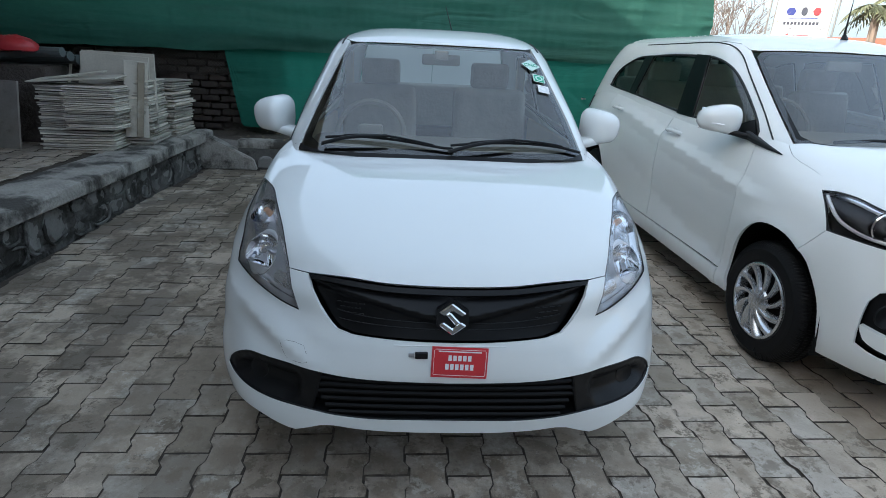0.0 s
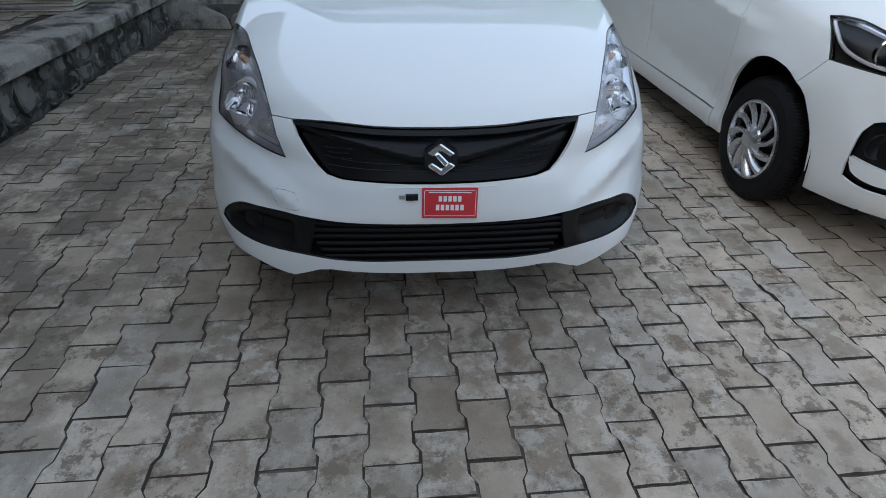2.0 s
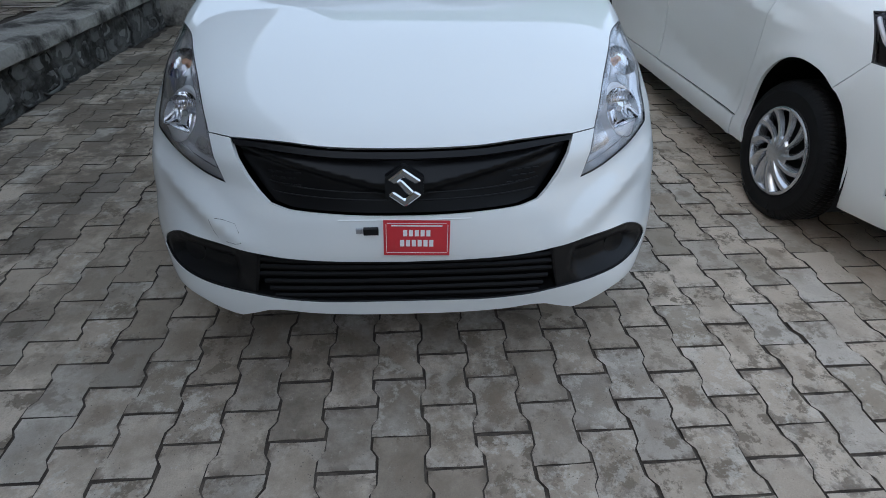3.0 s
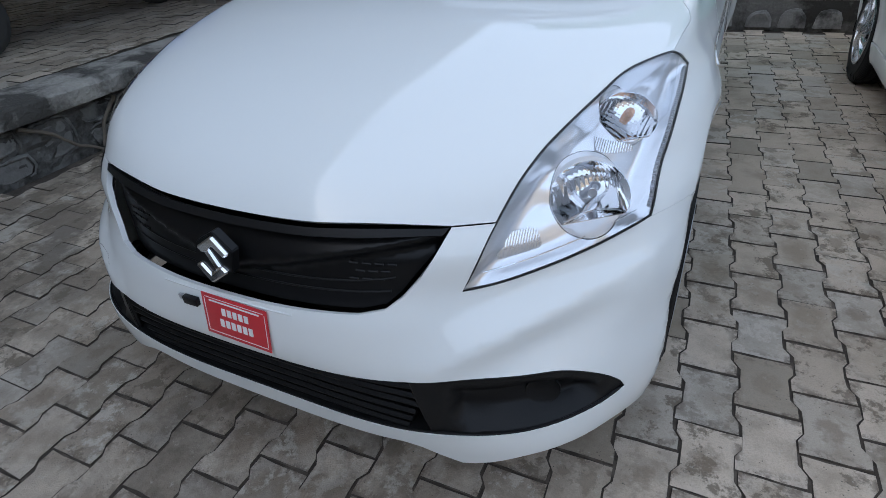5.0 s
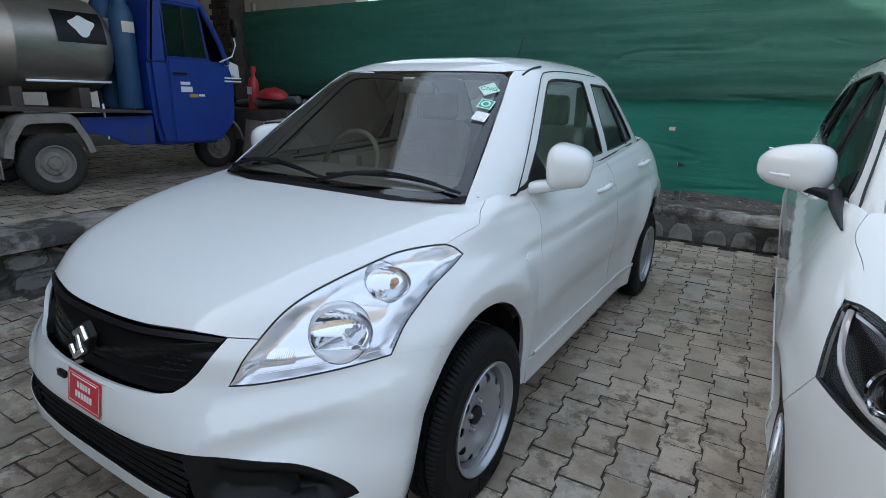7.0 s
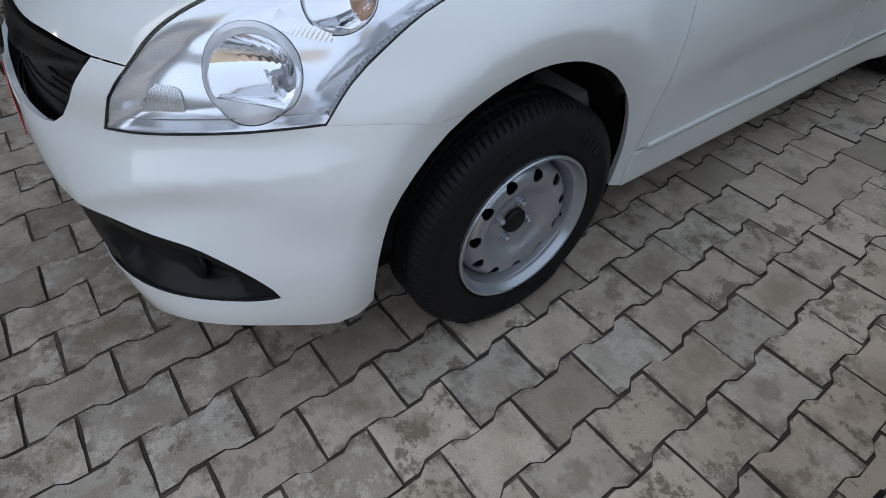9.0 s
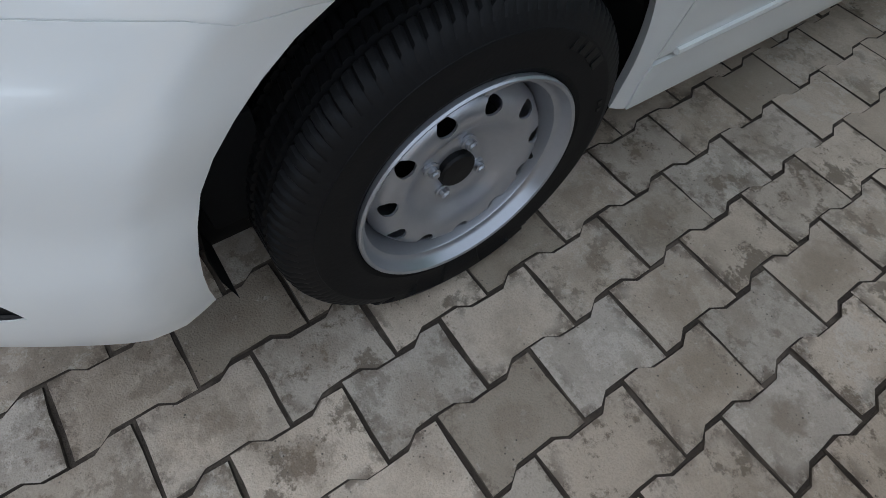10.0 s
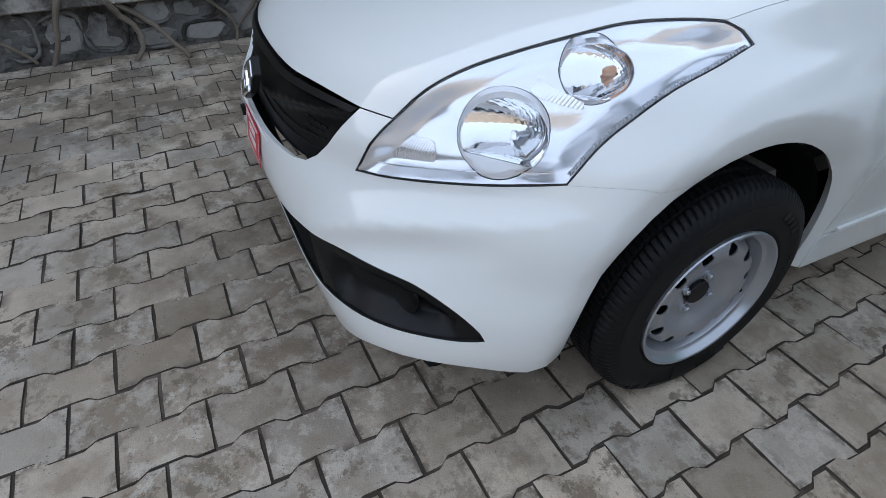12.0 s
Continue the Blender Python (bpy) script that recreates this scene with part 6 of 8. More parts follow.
def net_sheet(name, x0, x1, bottom, top, y, seed, nx, nz, hem, folds=1.0, holes=(), material=None):
    V, F = [], []
    for i in range(nx + 1):
        x = x0 + (x1 - x0) * i / nx
        b = bottom(x) + hem * noise.noise(Vector((x * 1.3, seed, 0)))
        for j in range(nz + 1):
            t = j / nz
            z = b + ((top(x) if callable(top) else top) - b) * t
            d = 0.045 * noise.noise(Vector((x * 0.55, z * 0.9, seed))) + 0.030 * noise.noise(Vector((x * 0.8, z * 4.0, seed + 3)))
            d += folds * 0.020 * noise.noise(Vector((x * 0.9 + z * 0.8, z * 9.0, seed + 5))) + 0.010 * noise.noise(Vector((x * 7, z * 2, seed + 7)))
            d += folds * (0.006 * noise.noise(Vector((x * 2.2 + z * 3, z * 21.0, seed + 13))) + 0.005 * noise.noise(Vector((x * 17.0, z * 3.5, seed + 17))))
            # creases hanging from the ties
            d += folds * 0.018 * abs(noise.noise(Vector((x * 1.7 - z * 1.1, z * 2.5 + x * 0.7, seed + 9))))
            V.append((x, y + d, z))
    def gone(x, z):
        return any(((x - a) / r) ** 2 + ((z - b) / (r * 0.8)) ** 2 < 1 for a, b, r in holes)
    for i in range(nx):
        for j in range(nz):
            q = (i * (nz + 1) + j, (i + 1) * (nz + 1) + j, (i + 1) * (nz + 1) + j + 1, i * (nz + 1) + j + 1)
            c = [(V[q[0]][k] + V[q[2]][k]) / 2 for k in (0, 2)]
            if not gone(*c):
                F.append(q)
    return mesh_ob(name, V, F, material or NET, None, sharp=0)


def low_edge(x):
    return 0.42 + 0.02 * math.sin(x * 2.1) if x > -2.25 else 0.42 + (-2.25 - x) / 0.16


low_net = net_sheet("shade_net", -2.41, 3.30, low_edge, 1.55, 5.42, 2.0, 190, 60, 0.02, 0.5, holes=[(0.62, 0.70, 0.035), (0.50, 1.07, 0.03), (1.95, 0.95, 0.02)])
tagged(low_net, "green shade net hung as a fence, frayed hem", "net", "net sheets", "structure")
high_net = net_sheet("shade_net", -5.95, 3.34, lambda x: 1.35 + 0.012 * x, lambda x: 2.5 + 1.4 * min(1.0, max(0.0, (x + 1.9) / 0.9)), 5.34, 11.0, 300, 110, 0.04, 2.0, material=NET_OLD)
tagged(high_net, "upper green shade net with creases and tears", "net", "net sheets", "structure")
POST = mat("grey_fence_post", (0.28, 0.27, 0.25), 0.8, var=0.2)
for x in (-5.9, -1.75, -0.9, 0.62, 2.0, 3.3):
    tagged(box("fence_post", (x, 5.52, 1.35 if x < -1.2 else 1.95), (0.06, 0.06, 2.6 if x < -1.2 else 3.8), POST, None, 0.006), "grey concrete post behind the net", "post", "fence posts")
tube("net_rope", [(-5.9, 5.40, 1.37), (-2.4, 5.41, 1.355), (0.6, 5.41, 1.385), (3.3, 5.40, 1.40)], 0.004, NET, high_net)

# ---- roof over the terrace, unseen walls added to close the place ----
PLASTER = mat("cream_plaster", (0.66, 0.61, 0.52), 0.9, var=0.08)
# dark tone for unseen walls, so that they throw back little light
BARE = mat("unseen_dark_wall", (0.20, 0.18, 0.155), 0.9, var=0.2, scale=3)
SHEET = mat("roof_sheet", (0.74, 0.69, 0.60), 0.6, var=0.1)
bm = bmesh.new()
add_box(bm, (-7.48, -2.0, 4.28), (10.65, 18.0, 0.10), 0)
tagged(part("terrace_roof", bm, SHEET, None, smooth=False), "grey sheet roof over the terrace", "roof", kind="structure")
# unseen wall, added to close the west side against the low sun
bm = bmesh.new()
add_box(bm, (-12.6, -1.2, 2.3), (0.25, 16.6, 4.6), 0)
tagged(part("wall_west", bm, PLASTER, None, smooth=False), "added cream plastered wall, out of view", "wall", kind="structure")

# unseen wall, added to cut light and bright reflections on the car fronts
bm = bmesh.new()
add_box(bm, (-1.5, -9.2, 1.8), (30, 0.3, 3.6), 0)
tagged(part("wall_south", bm, BARE, None, smooth=False), "added bare grey-brown wall, out of view", "wall", kind="structure")

# unseen wall, added to hold back sky light from the saloon's near side
bm = bmesh.new()
add_box(bm, (9.4, -2.4, 1.8), (0.25, 13.4, 3.6), 0)
tagged(part("wall_east", bm, BARE, None, smooth=False), "added bare grey-brown wall, out of view", "wall", kind="structure")


# ---- white people carrier ----
MPV = Skin([
    (0.18, 0.10, 0.72, 3.2, 4.25, 4), (0.21, 0.02, 0.80, 3.6, 4.32, 4), (0.30, -0.01, 0.825, 3.8, 4.36, 4), (0.45, -0.02, 0.84, 3.6, 4.38, 4), (0.60, 0.0, 0.86, 3.2, 4.38, 4), (0.72, 0.02, 0.866, 3.0, 4.37, 4),
    (0.82, 0.06, 0.858, 2.9, 4.36, 4), (0.88, 0.12, 0.845, 2.8, 4.34, 4), (0.94, 0.27, 0.825, 2.7, 4.33, 4), (1.0, 0.50, 0.80, 2.6, 4.31, 4), (1.05, 0.75, 0.775, 2.7, 4.3, 4), (1.085, 0.98, 0.75, 3, 4.28, 4), (1.10, 1.1, 0.72, 3, 4.26, 4)],
    1.2, 3.3, lambda p: mpv_swell(p))
MPVTOP = Skin([
    (1.04, 0.88, 0.775, 7, 4.28, 6), (1.096, 0.97, 0.765, 7, 4.26, 6), (1.234, 1.22, 0.725, 7, 4.2, 6), (1.419, 1.55, 0.665, 6, 4.1, 6), (1.544, 1.78, 0.618, 5.5, 4.0, 5), (1.590, 1.90, 0.565, 4.5, 3.92, 4.5),
    (1.623, 2.06, 0.45, 3.6, 3.8, 4), (1.641, 2.3, 0.25, 3, 3.5, 3), (1.648, 2.45, 0.03, 2.2, 3.3, 2.4)], 2.5, 3.2)


def mpv_swell(p):
    p = np.array(p)
    x, y, z = p[..., 0].copy(), p[..., 1].copy(), p[..., 2].copy()
    sg = np.sign(x)
    k = np.exp(-((z - 0.48) / 0.24) ** 4)
    for c in (0.75, 3.56):
        p[..., 0] = p[..., 0] + sg * 0.012 * k * np.exp(-((y - c) / 0.34) ** 2) * np.clip((np.abs(x) - 0.45) / 0.25, 0, 1)
    for c in (0.82, 3.56):
        r = np.hypot(y - c, z - 0.31)
        p[..., 0] = p[..., 0] + sg * 0.006 * np.exp(-((r - 0.41) / 0.035) ** 2) * np.clip((np.abs(x) - 0.6) / 0.1, 0, 1)
    # sharp shoulder line, doors falling away under it to a rising crease, then out to the sill
    env = np.clip((y - 0.80) / 0.25, 0, 1) * np.clip((3.5 - y) / 0.7, 0, 1)
    sh = np.interp(y, [0.8, 1.13, 1.5, 1.84, 2.83, 3.5], [0.795, 0.825, 0.860, 0.888, 0.972, 1.01])
    sc = np.interp(y, [1.0, 1.2, 1.66, 2.12, 2.7, 3.3], [0.37, 0.38, 0.43, 0.53, 0.68, 0.78])
    t = np.where(z < sc, (z - 0.28) / np.maximum(sc - 0.28, 0.05), (sh - z) / np.maximum(sh - sc, 0.05))
    p[..., 0] = p[..., 0] - sg * env * (0.034 * np.clip(t, 0, 1) * np.clip((y - 0.95) / 0.3, 0, 1) + np.clip((z - sh) * 0.35, 0, 0.018) - 0.010 + 0.012 * np.clip((sh - z) / 0.08, 0, 1) * np.clip((z - sc) / 0.22, 0, 1))
    t = np.clip((y - 1.2) / 2.4, 0, 1)
    p[..., 2] = z + 0.06 * t * t * (3 - 2 * t) * np.clip((z - 0.6) / 0.4, 0, 1)
    return p


def build_mpv():
    car = tagged(holder("people_carrier"), "white people carrier with silver wheel covers, parked", "car")
    S, G = MPV, MPVTOP

    def roofline(pts, step, corners=()):
        return outline(G, [(x, y, z if z < 1.04 else 1.04 + (z - 1.04) * 0.925) for x, y, z in pts], step, corners)

    def run(*lines, step=0.03, skin=None):
        out = []
        for l in lines:
            o = outline(skin or S, l, step)
            out += o if not out else o[1:]
        return out
    arch_f = [(0.79, 0.430, 0.225), (0.80, 0.435, 0.33), (0.812, 0.468, 0.48), (0.830, 0.555, 0.615), (0.840, 0.618, 0.655)]
    seam = [(0.840, 0.618, 0.655), (0.822, 0.572, 0.718), (0.800, 0.535, 0.775)]
    lamp_low = [(0.800, 0.535, 0.775), (0.775, 0.458, 0.772), (0.742, 0.378, 0.768), (0.700, 0.305, 0.765), (0.62, 0.22, 0.765), (0.52, 0.15, 0.775), (0.47, 0.125, 0.80)]
    lamp_top = [(0.47, 0.125, 0.80), (0.55, 0.20, 0.845), (0.63, 0.32, 0.885), (0.680, 0.430, 0.905), (0.708, 0.535, 0.926), (0.745, 0.620, 0.931), (0.770, 0.665, 0.924)]
    lamp_out = [(0.770, 0.665, 0.924), (0.785, 0.610, 0.88), (0.795, 0.560, 0.82), (0.800, 0.535, 0.775)]
    nose = [(0.47, 0.125, 0.80), (0.40, 0.10, 0.81), (0.2, 0.065, 0.815), (0.0, 0.06, 0.818)]
    bottom = [(0.0, 0.02, 0.215), (0.4, 0.04, 0.215), (0.65, 0.16, 0.222), (0.79, 0.430, 0.225)]
    half = run(bottom, arch_f, seam, lamp_low, nose)
    fog = outline(S, [(0.60, 0.16, 0.60), (0.68, 0.225, 0.612), (0.722, 0.270, 0.595), (0.738, 0.290, 0.55), (0.747, 0.290, 0.41), (0.745, 0.286, 0.36), (0.70, 0.205, 0.335), (0.60, 0.11, 0.345), (0.57, 0.11, 0.42), (0.60, 0.16, 0.60)], 0.03, corners=(2, 5))[:-1]
    mask = mirrored([(0.0, 5.9), (0.28, 5.8), (0.34, 5.2), (0.30, 3.4), (0.0, 3.2)])
    bump = panel("front_bumper", S, [mirrored(half), fog, [(-a, v) for a, v in fog[::-1]], mask], PAINT, car, "glossy white front bumper with black lamp pockets", step=0.03)
    panel("front_grille", S, [mask], CHROME, car, "wide grille", gap=-0.004, fold=0, lift=-0.03, step=0.05)
    hood_gap = [(0.770, 0.665, 0.924), (0.735, 0.660, 0.948), (0.735, 0.780, 0.985), (0.747, 0.900, 1.017), (0.742, 0.960, 1.040), (0.715, 1.030, 1.070)]
    rear = [(0.715, 1.030, 1.070), (0.62, 1.01, 1.082), (0.4, 0.97, 1.084), (0.0, 0.96, 1.084)]
    hood = run(nose[::-1], lamp_top, hood_gap[1:], rear)
    panel("bonnet", S, [mirrored(hood)], PAINT, car, "glossy white bonnet", step=0.05)
    for s in (1, -1):
        pk = panel("fog_pocket", S, [fog], GLOSSB, bump, "black lamp pocket", side=s, gap=-0.004, fold=0, lift=-0.035, step=0.04)
        blade = outline(S, [(0.747, 0.288, 0.445), (0.66, 0.185, 0.425), (0.57, 0.10, 0.42), (0.57, 0.09, 0.37), (0.68, 0.195, 0.362), (0.735, 0.265, 0.39), (0.747, 0.288, 0.445)], 0.03, corners=(2, 3))[:-1]
        panel("bumper_blade", S, [blade], PAINT, bump, "white blade across the lamp pocket", side=s, gap=0, lift=-0.004, fold=0.03)
        q = S.find((0.69, 0.23, 0.51))
        P, N = Vector(S.at(*q)), Vector(S.normal(*q))
        v, f = lathe([(0.0, 0.055), (0.006, 0.052), (0.0, 0.046), (-0.012, 0.0)], 28)
        M = Matrix.Translation(P - N * 0.028) @ Vector((0.3, -1, 0)).to_track_quat("X", "Z").to_matrix().to_4x4()
        v = [M @ Vector(p) for p in v]
        mesh_ob("fog_lamp", [(p[0] * s, p[1], p[2]) for p in v], f if s > 0 else [k[::-1] for k in f], BLACK, pk)
        loop = run(lamp_low, lamp_top, lamp_out)[:-1]
        lc = S.find((0.66, 0.33, 0.84))

        def bowl(a, v):
            d = np.hypot((a - lc[0]) * 0.95, (v - lc[1]) * 0.065)
            return -0.03 - 0.02 * np.exp(-(d / 0.07) ** 4)
        lamp = panel("headlamp", S, [loop], GLOSSB, car, "black-masked projector headlamp with chrome strips", side=s, gap=0.004, fold=0.02, lift=bowl, step=0.025)
        panel("lens", S, [loop], LENS, lamp, "clear lens", side=s, gap=0.003, step=0.03)
        bead("seal", S, shrink(S, loop, 0.001), 0.004, SEAL, lamp, side=s, lift=-0.003)
        st = run([(0.762, 0.640, 0.912), (0.772, 0.585, 0.870), (0.770, 0.520, 0.825), (0.745, 0.430, 0.795), (0.70, 0.340, 0.783), (0.62, 0.245, 0.780)])
        bead("chrome_strip", S, st, 0.008, LAMPGREY, lamp, "slim white light guide", side=s, lift=-0.018, close=False)
        bead("chrome_strip", S, run([(0.752, 0.612, 0.922), (0.715, 0.530, 0.915), (0.686, 0.430, 0.895), (0.640, 0.325, 0.875), (0.565, 0.215, 0.840)]), 0.010, CHROME, lamp, "chrome strip along the upper edge", side=s, lift=-0.018, close=False)
        for c, r, nm in (((0.684, 0.375, 0.843), 0.060, "projector"), ((0.61, 0.255, 0.825), 0.036, "turn_lamp")):
            q = S.find(c)
            P, N = Vector(S.at(*q)), Vector(S.normal(*q))
            M = Matrix.Translation(P - N * 0.03) @ Vector((0.25, -1, 0.1)).to_track_quat("X", "Z").to_matrix().to_4x4()
            v, f = lathe([(-0.03, r * 0.95), (0.010, r * 1.08), (0.014, r), (0.002, r * 0.72), (-0.004, r * 0.66)], 32)
            v = [M @ Vector(p) for p in v]
            eye = mesh_ob(nm, [(p[0] * s, p[1], p[2]) for p in v], f if s > 0 else [k[::-1] for k in f], CHROME, lamp, "chrome-ringed projector")
            v, f = lathe([(-0.006, r * 0.68), (0.004, r * 0.60), (0.012, r * 0.40), (0.015, 0.0)], 24)
            v = [M @ Vector(p) for p in v]
            mesh_ob("projector_lens", [(p[0] * s, p[1], p[2]) for p in v], f if s > 0 else [k[::-1] for k in f], GLOSSB, eye, "dark glass projector lens")
        arch = [(0.840, 0.618, 0.655), (0.850, 0.70, 0.697), (0.862, 0.826, 0.712), (0.868, 0.935, 0.676), (0.860, 1.035, 0.58), (0.850, 1.085, 0.46), (0.836, 1.105, 0.34), (0.83, 1.09, 0.225)]
        edge = [(0.83, 1.20, 0.225), (0.835, 1.195, 0.345), (0.86, 1.15, 0.60), (0.858, 1.135, 0.818), (0.83, 1.16, 0.95), (0.79, 1.195, 1.03), (0.765, 1.20, 1.065)]
        wing = run(seam[::-1], arch, [(0.83, 1.09, 0.225), (0.83, 1.20, 0.225)], edge, [(0.765, 1.20, 1.065), (0.74, 1.12, 1.075), (0.715, 1.030, 1.070)], hood_gap[::-1], lamp_out)[:-1]
        panel("front_wing", S, [wing], PAINT, car, "glossy white front wing", side=s, gap=0.0012, step=0.02)
        d1 = run([(0.835, 1.195, 0.335), (0.83, 1.7, 0.335), (0.83, 2.20, 0.335)], [(0.83, 2.20, 0.335), (0.85, 2.20, 0.6), (0.85, 2.19, 0.85), (0.80, 2.18, 1.03), (0.735, 2.17, 1.13)], [(0.735, 2.17, 1.13), (0.75, 1.7, 1.10), (0.755, 1.20, 1.075)], edge[::-1][:-1])[:-1]
        fd = panel("front_door", S, [d1], PAINT, car, "glossy white front door", side=s, gap=0.002, step=0.018)
        ar = [(0.83, 3.16, 0.335), (0.85, 3.20, 0.50), (0.86, 3.27, 0.62), (0.86, 3.36, 0.70)]
        d2 = run([(0.83, 2.205, 0.335), (0.83, 2.7, 0.335), (0.83, 3.16, 0.335)], ar, [(0.86, 3.36, 0.70), (0.845, 3.38, 0.9), (0.80, 3.36, 1.05), (0.72, 3.34, 1.155)], [(0.72, 3.34, 1.155), (0.72, 2.8, 1.15), (0.735, 2.175, 1.13)], [(0.735, 2.175, 1.13), (0.80, 2.185, 1.03), (0.85, 2.195, 0.85), (0.85, 2.205, 0.6), (0.83, 2.205, 0.335)])[:-1]
        rd = panel("rear_door", S, [d2], PAINT, car, "glossy white rear door", side=s, gap=0.002, step=0.022)
        for y, z, dd in ((2.05, 0.985, fd), (3.10, 1.035, rd)):
            q = S.find((0.82, y, z))
            P, N = S.at(*q), S.normal(*q)
            pts = [np.array((P[0], P[1] + t, P[2])) + N * o for t, o in ((-0.095, 0.0), (-0.08, 0.022), (-0.03, 0.034), (0.03, 0.036), (0.075, 0.026), (0.09, 0.0))]
            pts = curve_through(pts, 0.012)
            tube("door_handle", [(p[0] * s, p[1], p[2]) for p in pts], 0.013, PAINT, dd, "white pull handle", n=10)
            bm = bmesh.new()
            bmesh.ops.create_uvsphere(bm, u_segments=16, v_segments=8, radius=1)
            bmesh.ops.transform(bm, matrix=Matrix.Translation((P[0] * s, P[1], P[2])) @ Matrix.Diagonal((0.005, 0.05, 0.034, 1)), verts=bm.verts)
            part("handle_cup", bm, PAINT, dd)
        sill = run([(0.83, 1.20, 0.225), (0.835, 1.20, 0.33)], [(0.835, 1.20, 0.33), (0.83, 2.2, 0.33), (0.83, 3.16, 0.33)], [(0.83, 3.16, 0.33), (0.82, 3.14, 0.22)], [(0.82, 3.14, 0.22), (0.82, 2.2, 0.222), (0.83, 1.20, 0.225)])[:-1]
        panel("sill", S, [sill], PAINT, car, side=s, lift=0.004, step=0.05)
        ab = [(0.86, 3.36, 0.70), (0.86, 3.45, 0.73), (0.86, 3.56, 0.738), (0.86, 3.70, 0.72), (0.86, 3.83, 0.65), (0.85, 3.93, 0.52), (0.84, 3.95, 0.38), (0.82, 3.94, 0.22)]
        tl = run(ab) + [(2.999, 1.5), (2.999, 11.8)] + run([(0.70, 4.2, 1.15), (0.72, 3.7, 1.155), (0.72, 3.34, 1.155)]) + run([(0.72, 3.34, 1.155), (0.80, 3.36, 1.05), (0.845, 3.38, 0.9), (0.86, 3.36, 0.70)])[1:-1]
        panel("rear_wing", S, [tl], PAINT, car, "glossy white rear quarter", side=s, step=0.06)
        tq = outline(S, [(0.84, 3.95, 0.98), (0.80, 4.02, 1.08), (0.72, 4.20, 1.10), (0.70, 4.25, 0.95), (0.84, 3.95, 0.98)], 0.05)[:-1]
        panel("tail_lamp", S, [tq], BLACK, car, "dark tail lamp", side=s, gap=0, lift=0.008, step=0.05)
        for cy in (0.82, 3.56):
            vs, fs = [], []
            for i in range(25):
                t = math.pi * (i / 24) * 1.16 - 0.25
                for x in (0.52, 0.80):
                    vs.append((x * s, cy + 0.40 * math.cos(t), 0.31 + 0.40 * math.sin(t)))
            fs += [(2 * i, 2 * i + 1, 2 * i + 3, 2 * i + 2) for i in range(24)]
            b = len(vs)
            vs.append((0.52 * s, cy, 0.2))
            fs += [(2 * i, 2 * i + 2, b) for i in range(24)]
            mesh_ob("wheel_liner", vs, fs, DARK, car, smooth=False)
            cover_wheel(car, "wheel", pose(0.815 * s, cy, 0.300, 0, 0, 0 if s > 0 else 180))
        fw = roofline([(0.757, 1.235, 1.075), (0.735, 1.30, 1.15), (0.70, 1.47, 1.27), (0.655, 1.72, 1.41), (0.64, 1.90, 1.475), (0.635, 2.06, 1.505), (0.635, 2.10, 1.508), (0.70, 2.02, 1.33), (0.757, 1.945, 1.105), (0.757, 1.6, 1.088), (0.757, 1.235, 1.075)], 0.035, corners=(6, 8))[:-1]
        rw = roofline([(0.64, 2.255, 1.512), (0.64, 2.6, 1.515), (0.645, 2.96, 1.500), (0.70, 2.98, 1.35), (0.745, 3.00, 1.175), (0.75, 2.6, 1.145), (0.757, 2.15, 1.115), (0.70, 2.20, 1.30), (0.64, 2.255, 1.512)], 0.04, corners=(2, 4, 6))[:-1]
        qw = roofline([(0.645, 3.10, 1.495), (0.65, 3.30, 1.465), (0.69, 3.55, 1.36), (0.735, 3.62, 1.215), (0.745, 3.35, 1.195), (0.745, 3.10, 1.182), (0.70, 3.10, 1.35), (0.645, 3.10, 1.495)], 0.04, corners=(3, 5))[:-1]
        sl = [(0.486, 0.1), (0.486, 1.0), (0.486, 2.0), (0.486, 3.0), (0.488, 3.7), (0.52, 4.2), (0.62, 4.5), (0.8, 4.6), (1.0, 4.6), (2.0, 4.6), (2.3, 4.5), (2.52, 4.2), (2.52, 2.0), (2.52, 0.1), (2.0, 0.1), (1.0, 0.1), (0.6, 0.1)]
        sl = [tuple(p / (AS, VS)) for p in curve_through([np.array(p) * (AS, VS) for p in sl + sl[:1]], 0.06)][:-1]
        sd = panel("cabin_side", G, [sl, fw, rw, qw], PAINT, car, "white roof pillar and window frames", side=s, gap=0.001, step=0.05)
        mid = roofline([(0.636, 2.085, 1.515), (0.64, 2.27, 1.522), (0.70, 2.215, 1.30), (0.76, 2.16, 1.10), (0.76, 1.93, 1.095), (0.70, 2.01, 1.31), (0.636, 2.085, 1.515)], 0.04, corners=(1, 3, 4))[:-1]
        panel("black_pillar", G, [mid], GLOSSB, sd, "black door pillar trim", side=s, gap=0, lift=0.004, fold=0.004)
        mid2 = roofline([(0.646, 2.95, 1.505), (0.646, 3.11, 1.50), (0.75, 3.11, 1.175), (0.75, 2.99, 1.165), (0.646, 2.95, 1.505)], 0.04, corners=(1, 2, 3))[:-1]
        panel("black_pillar", G, [mid2], GLOSSB, sd, side=s, gap=0, lift=0.004, fold=0.004)
        for lp in (fw, rw, qw):
            panel("side_window", G, [lp], GLASS, sd, "clear side window", side=s, gap=-0.004, fold=0, lift=-0.010, step=0.07)
            bead("window_seal", G, lp, 0.008, SEAL, sd, side=s, lift=-0.003)
        bead("pillar_seam", G, roofline([(0.757, 1.12, 1.08), (0.715, 1.30, 1.22), (0.65, 1.62, 1.43), (0.60, 1.85, 1.56), (0.59, 2.1, 1.60), (0.60, 2.6, 1.60), (0.60, 3.2, 1.585)], 0.05), 0.004, SEAL, sd, side=s, close=False)
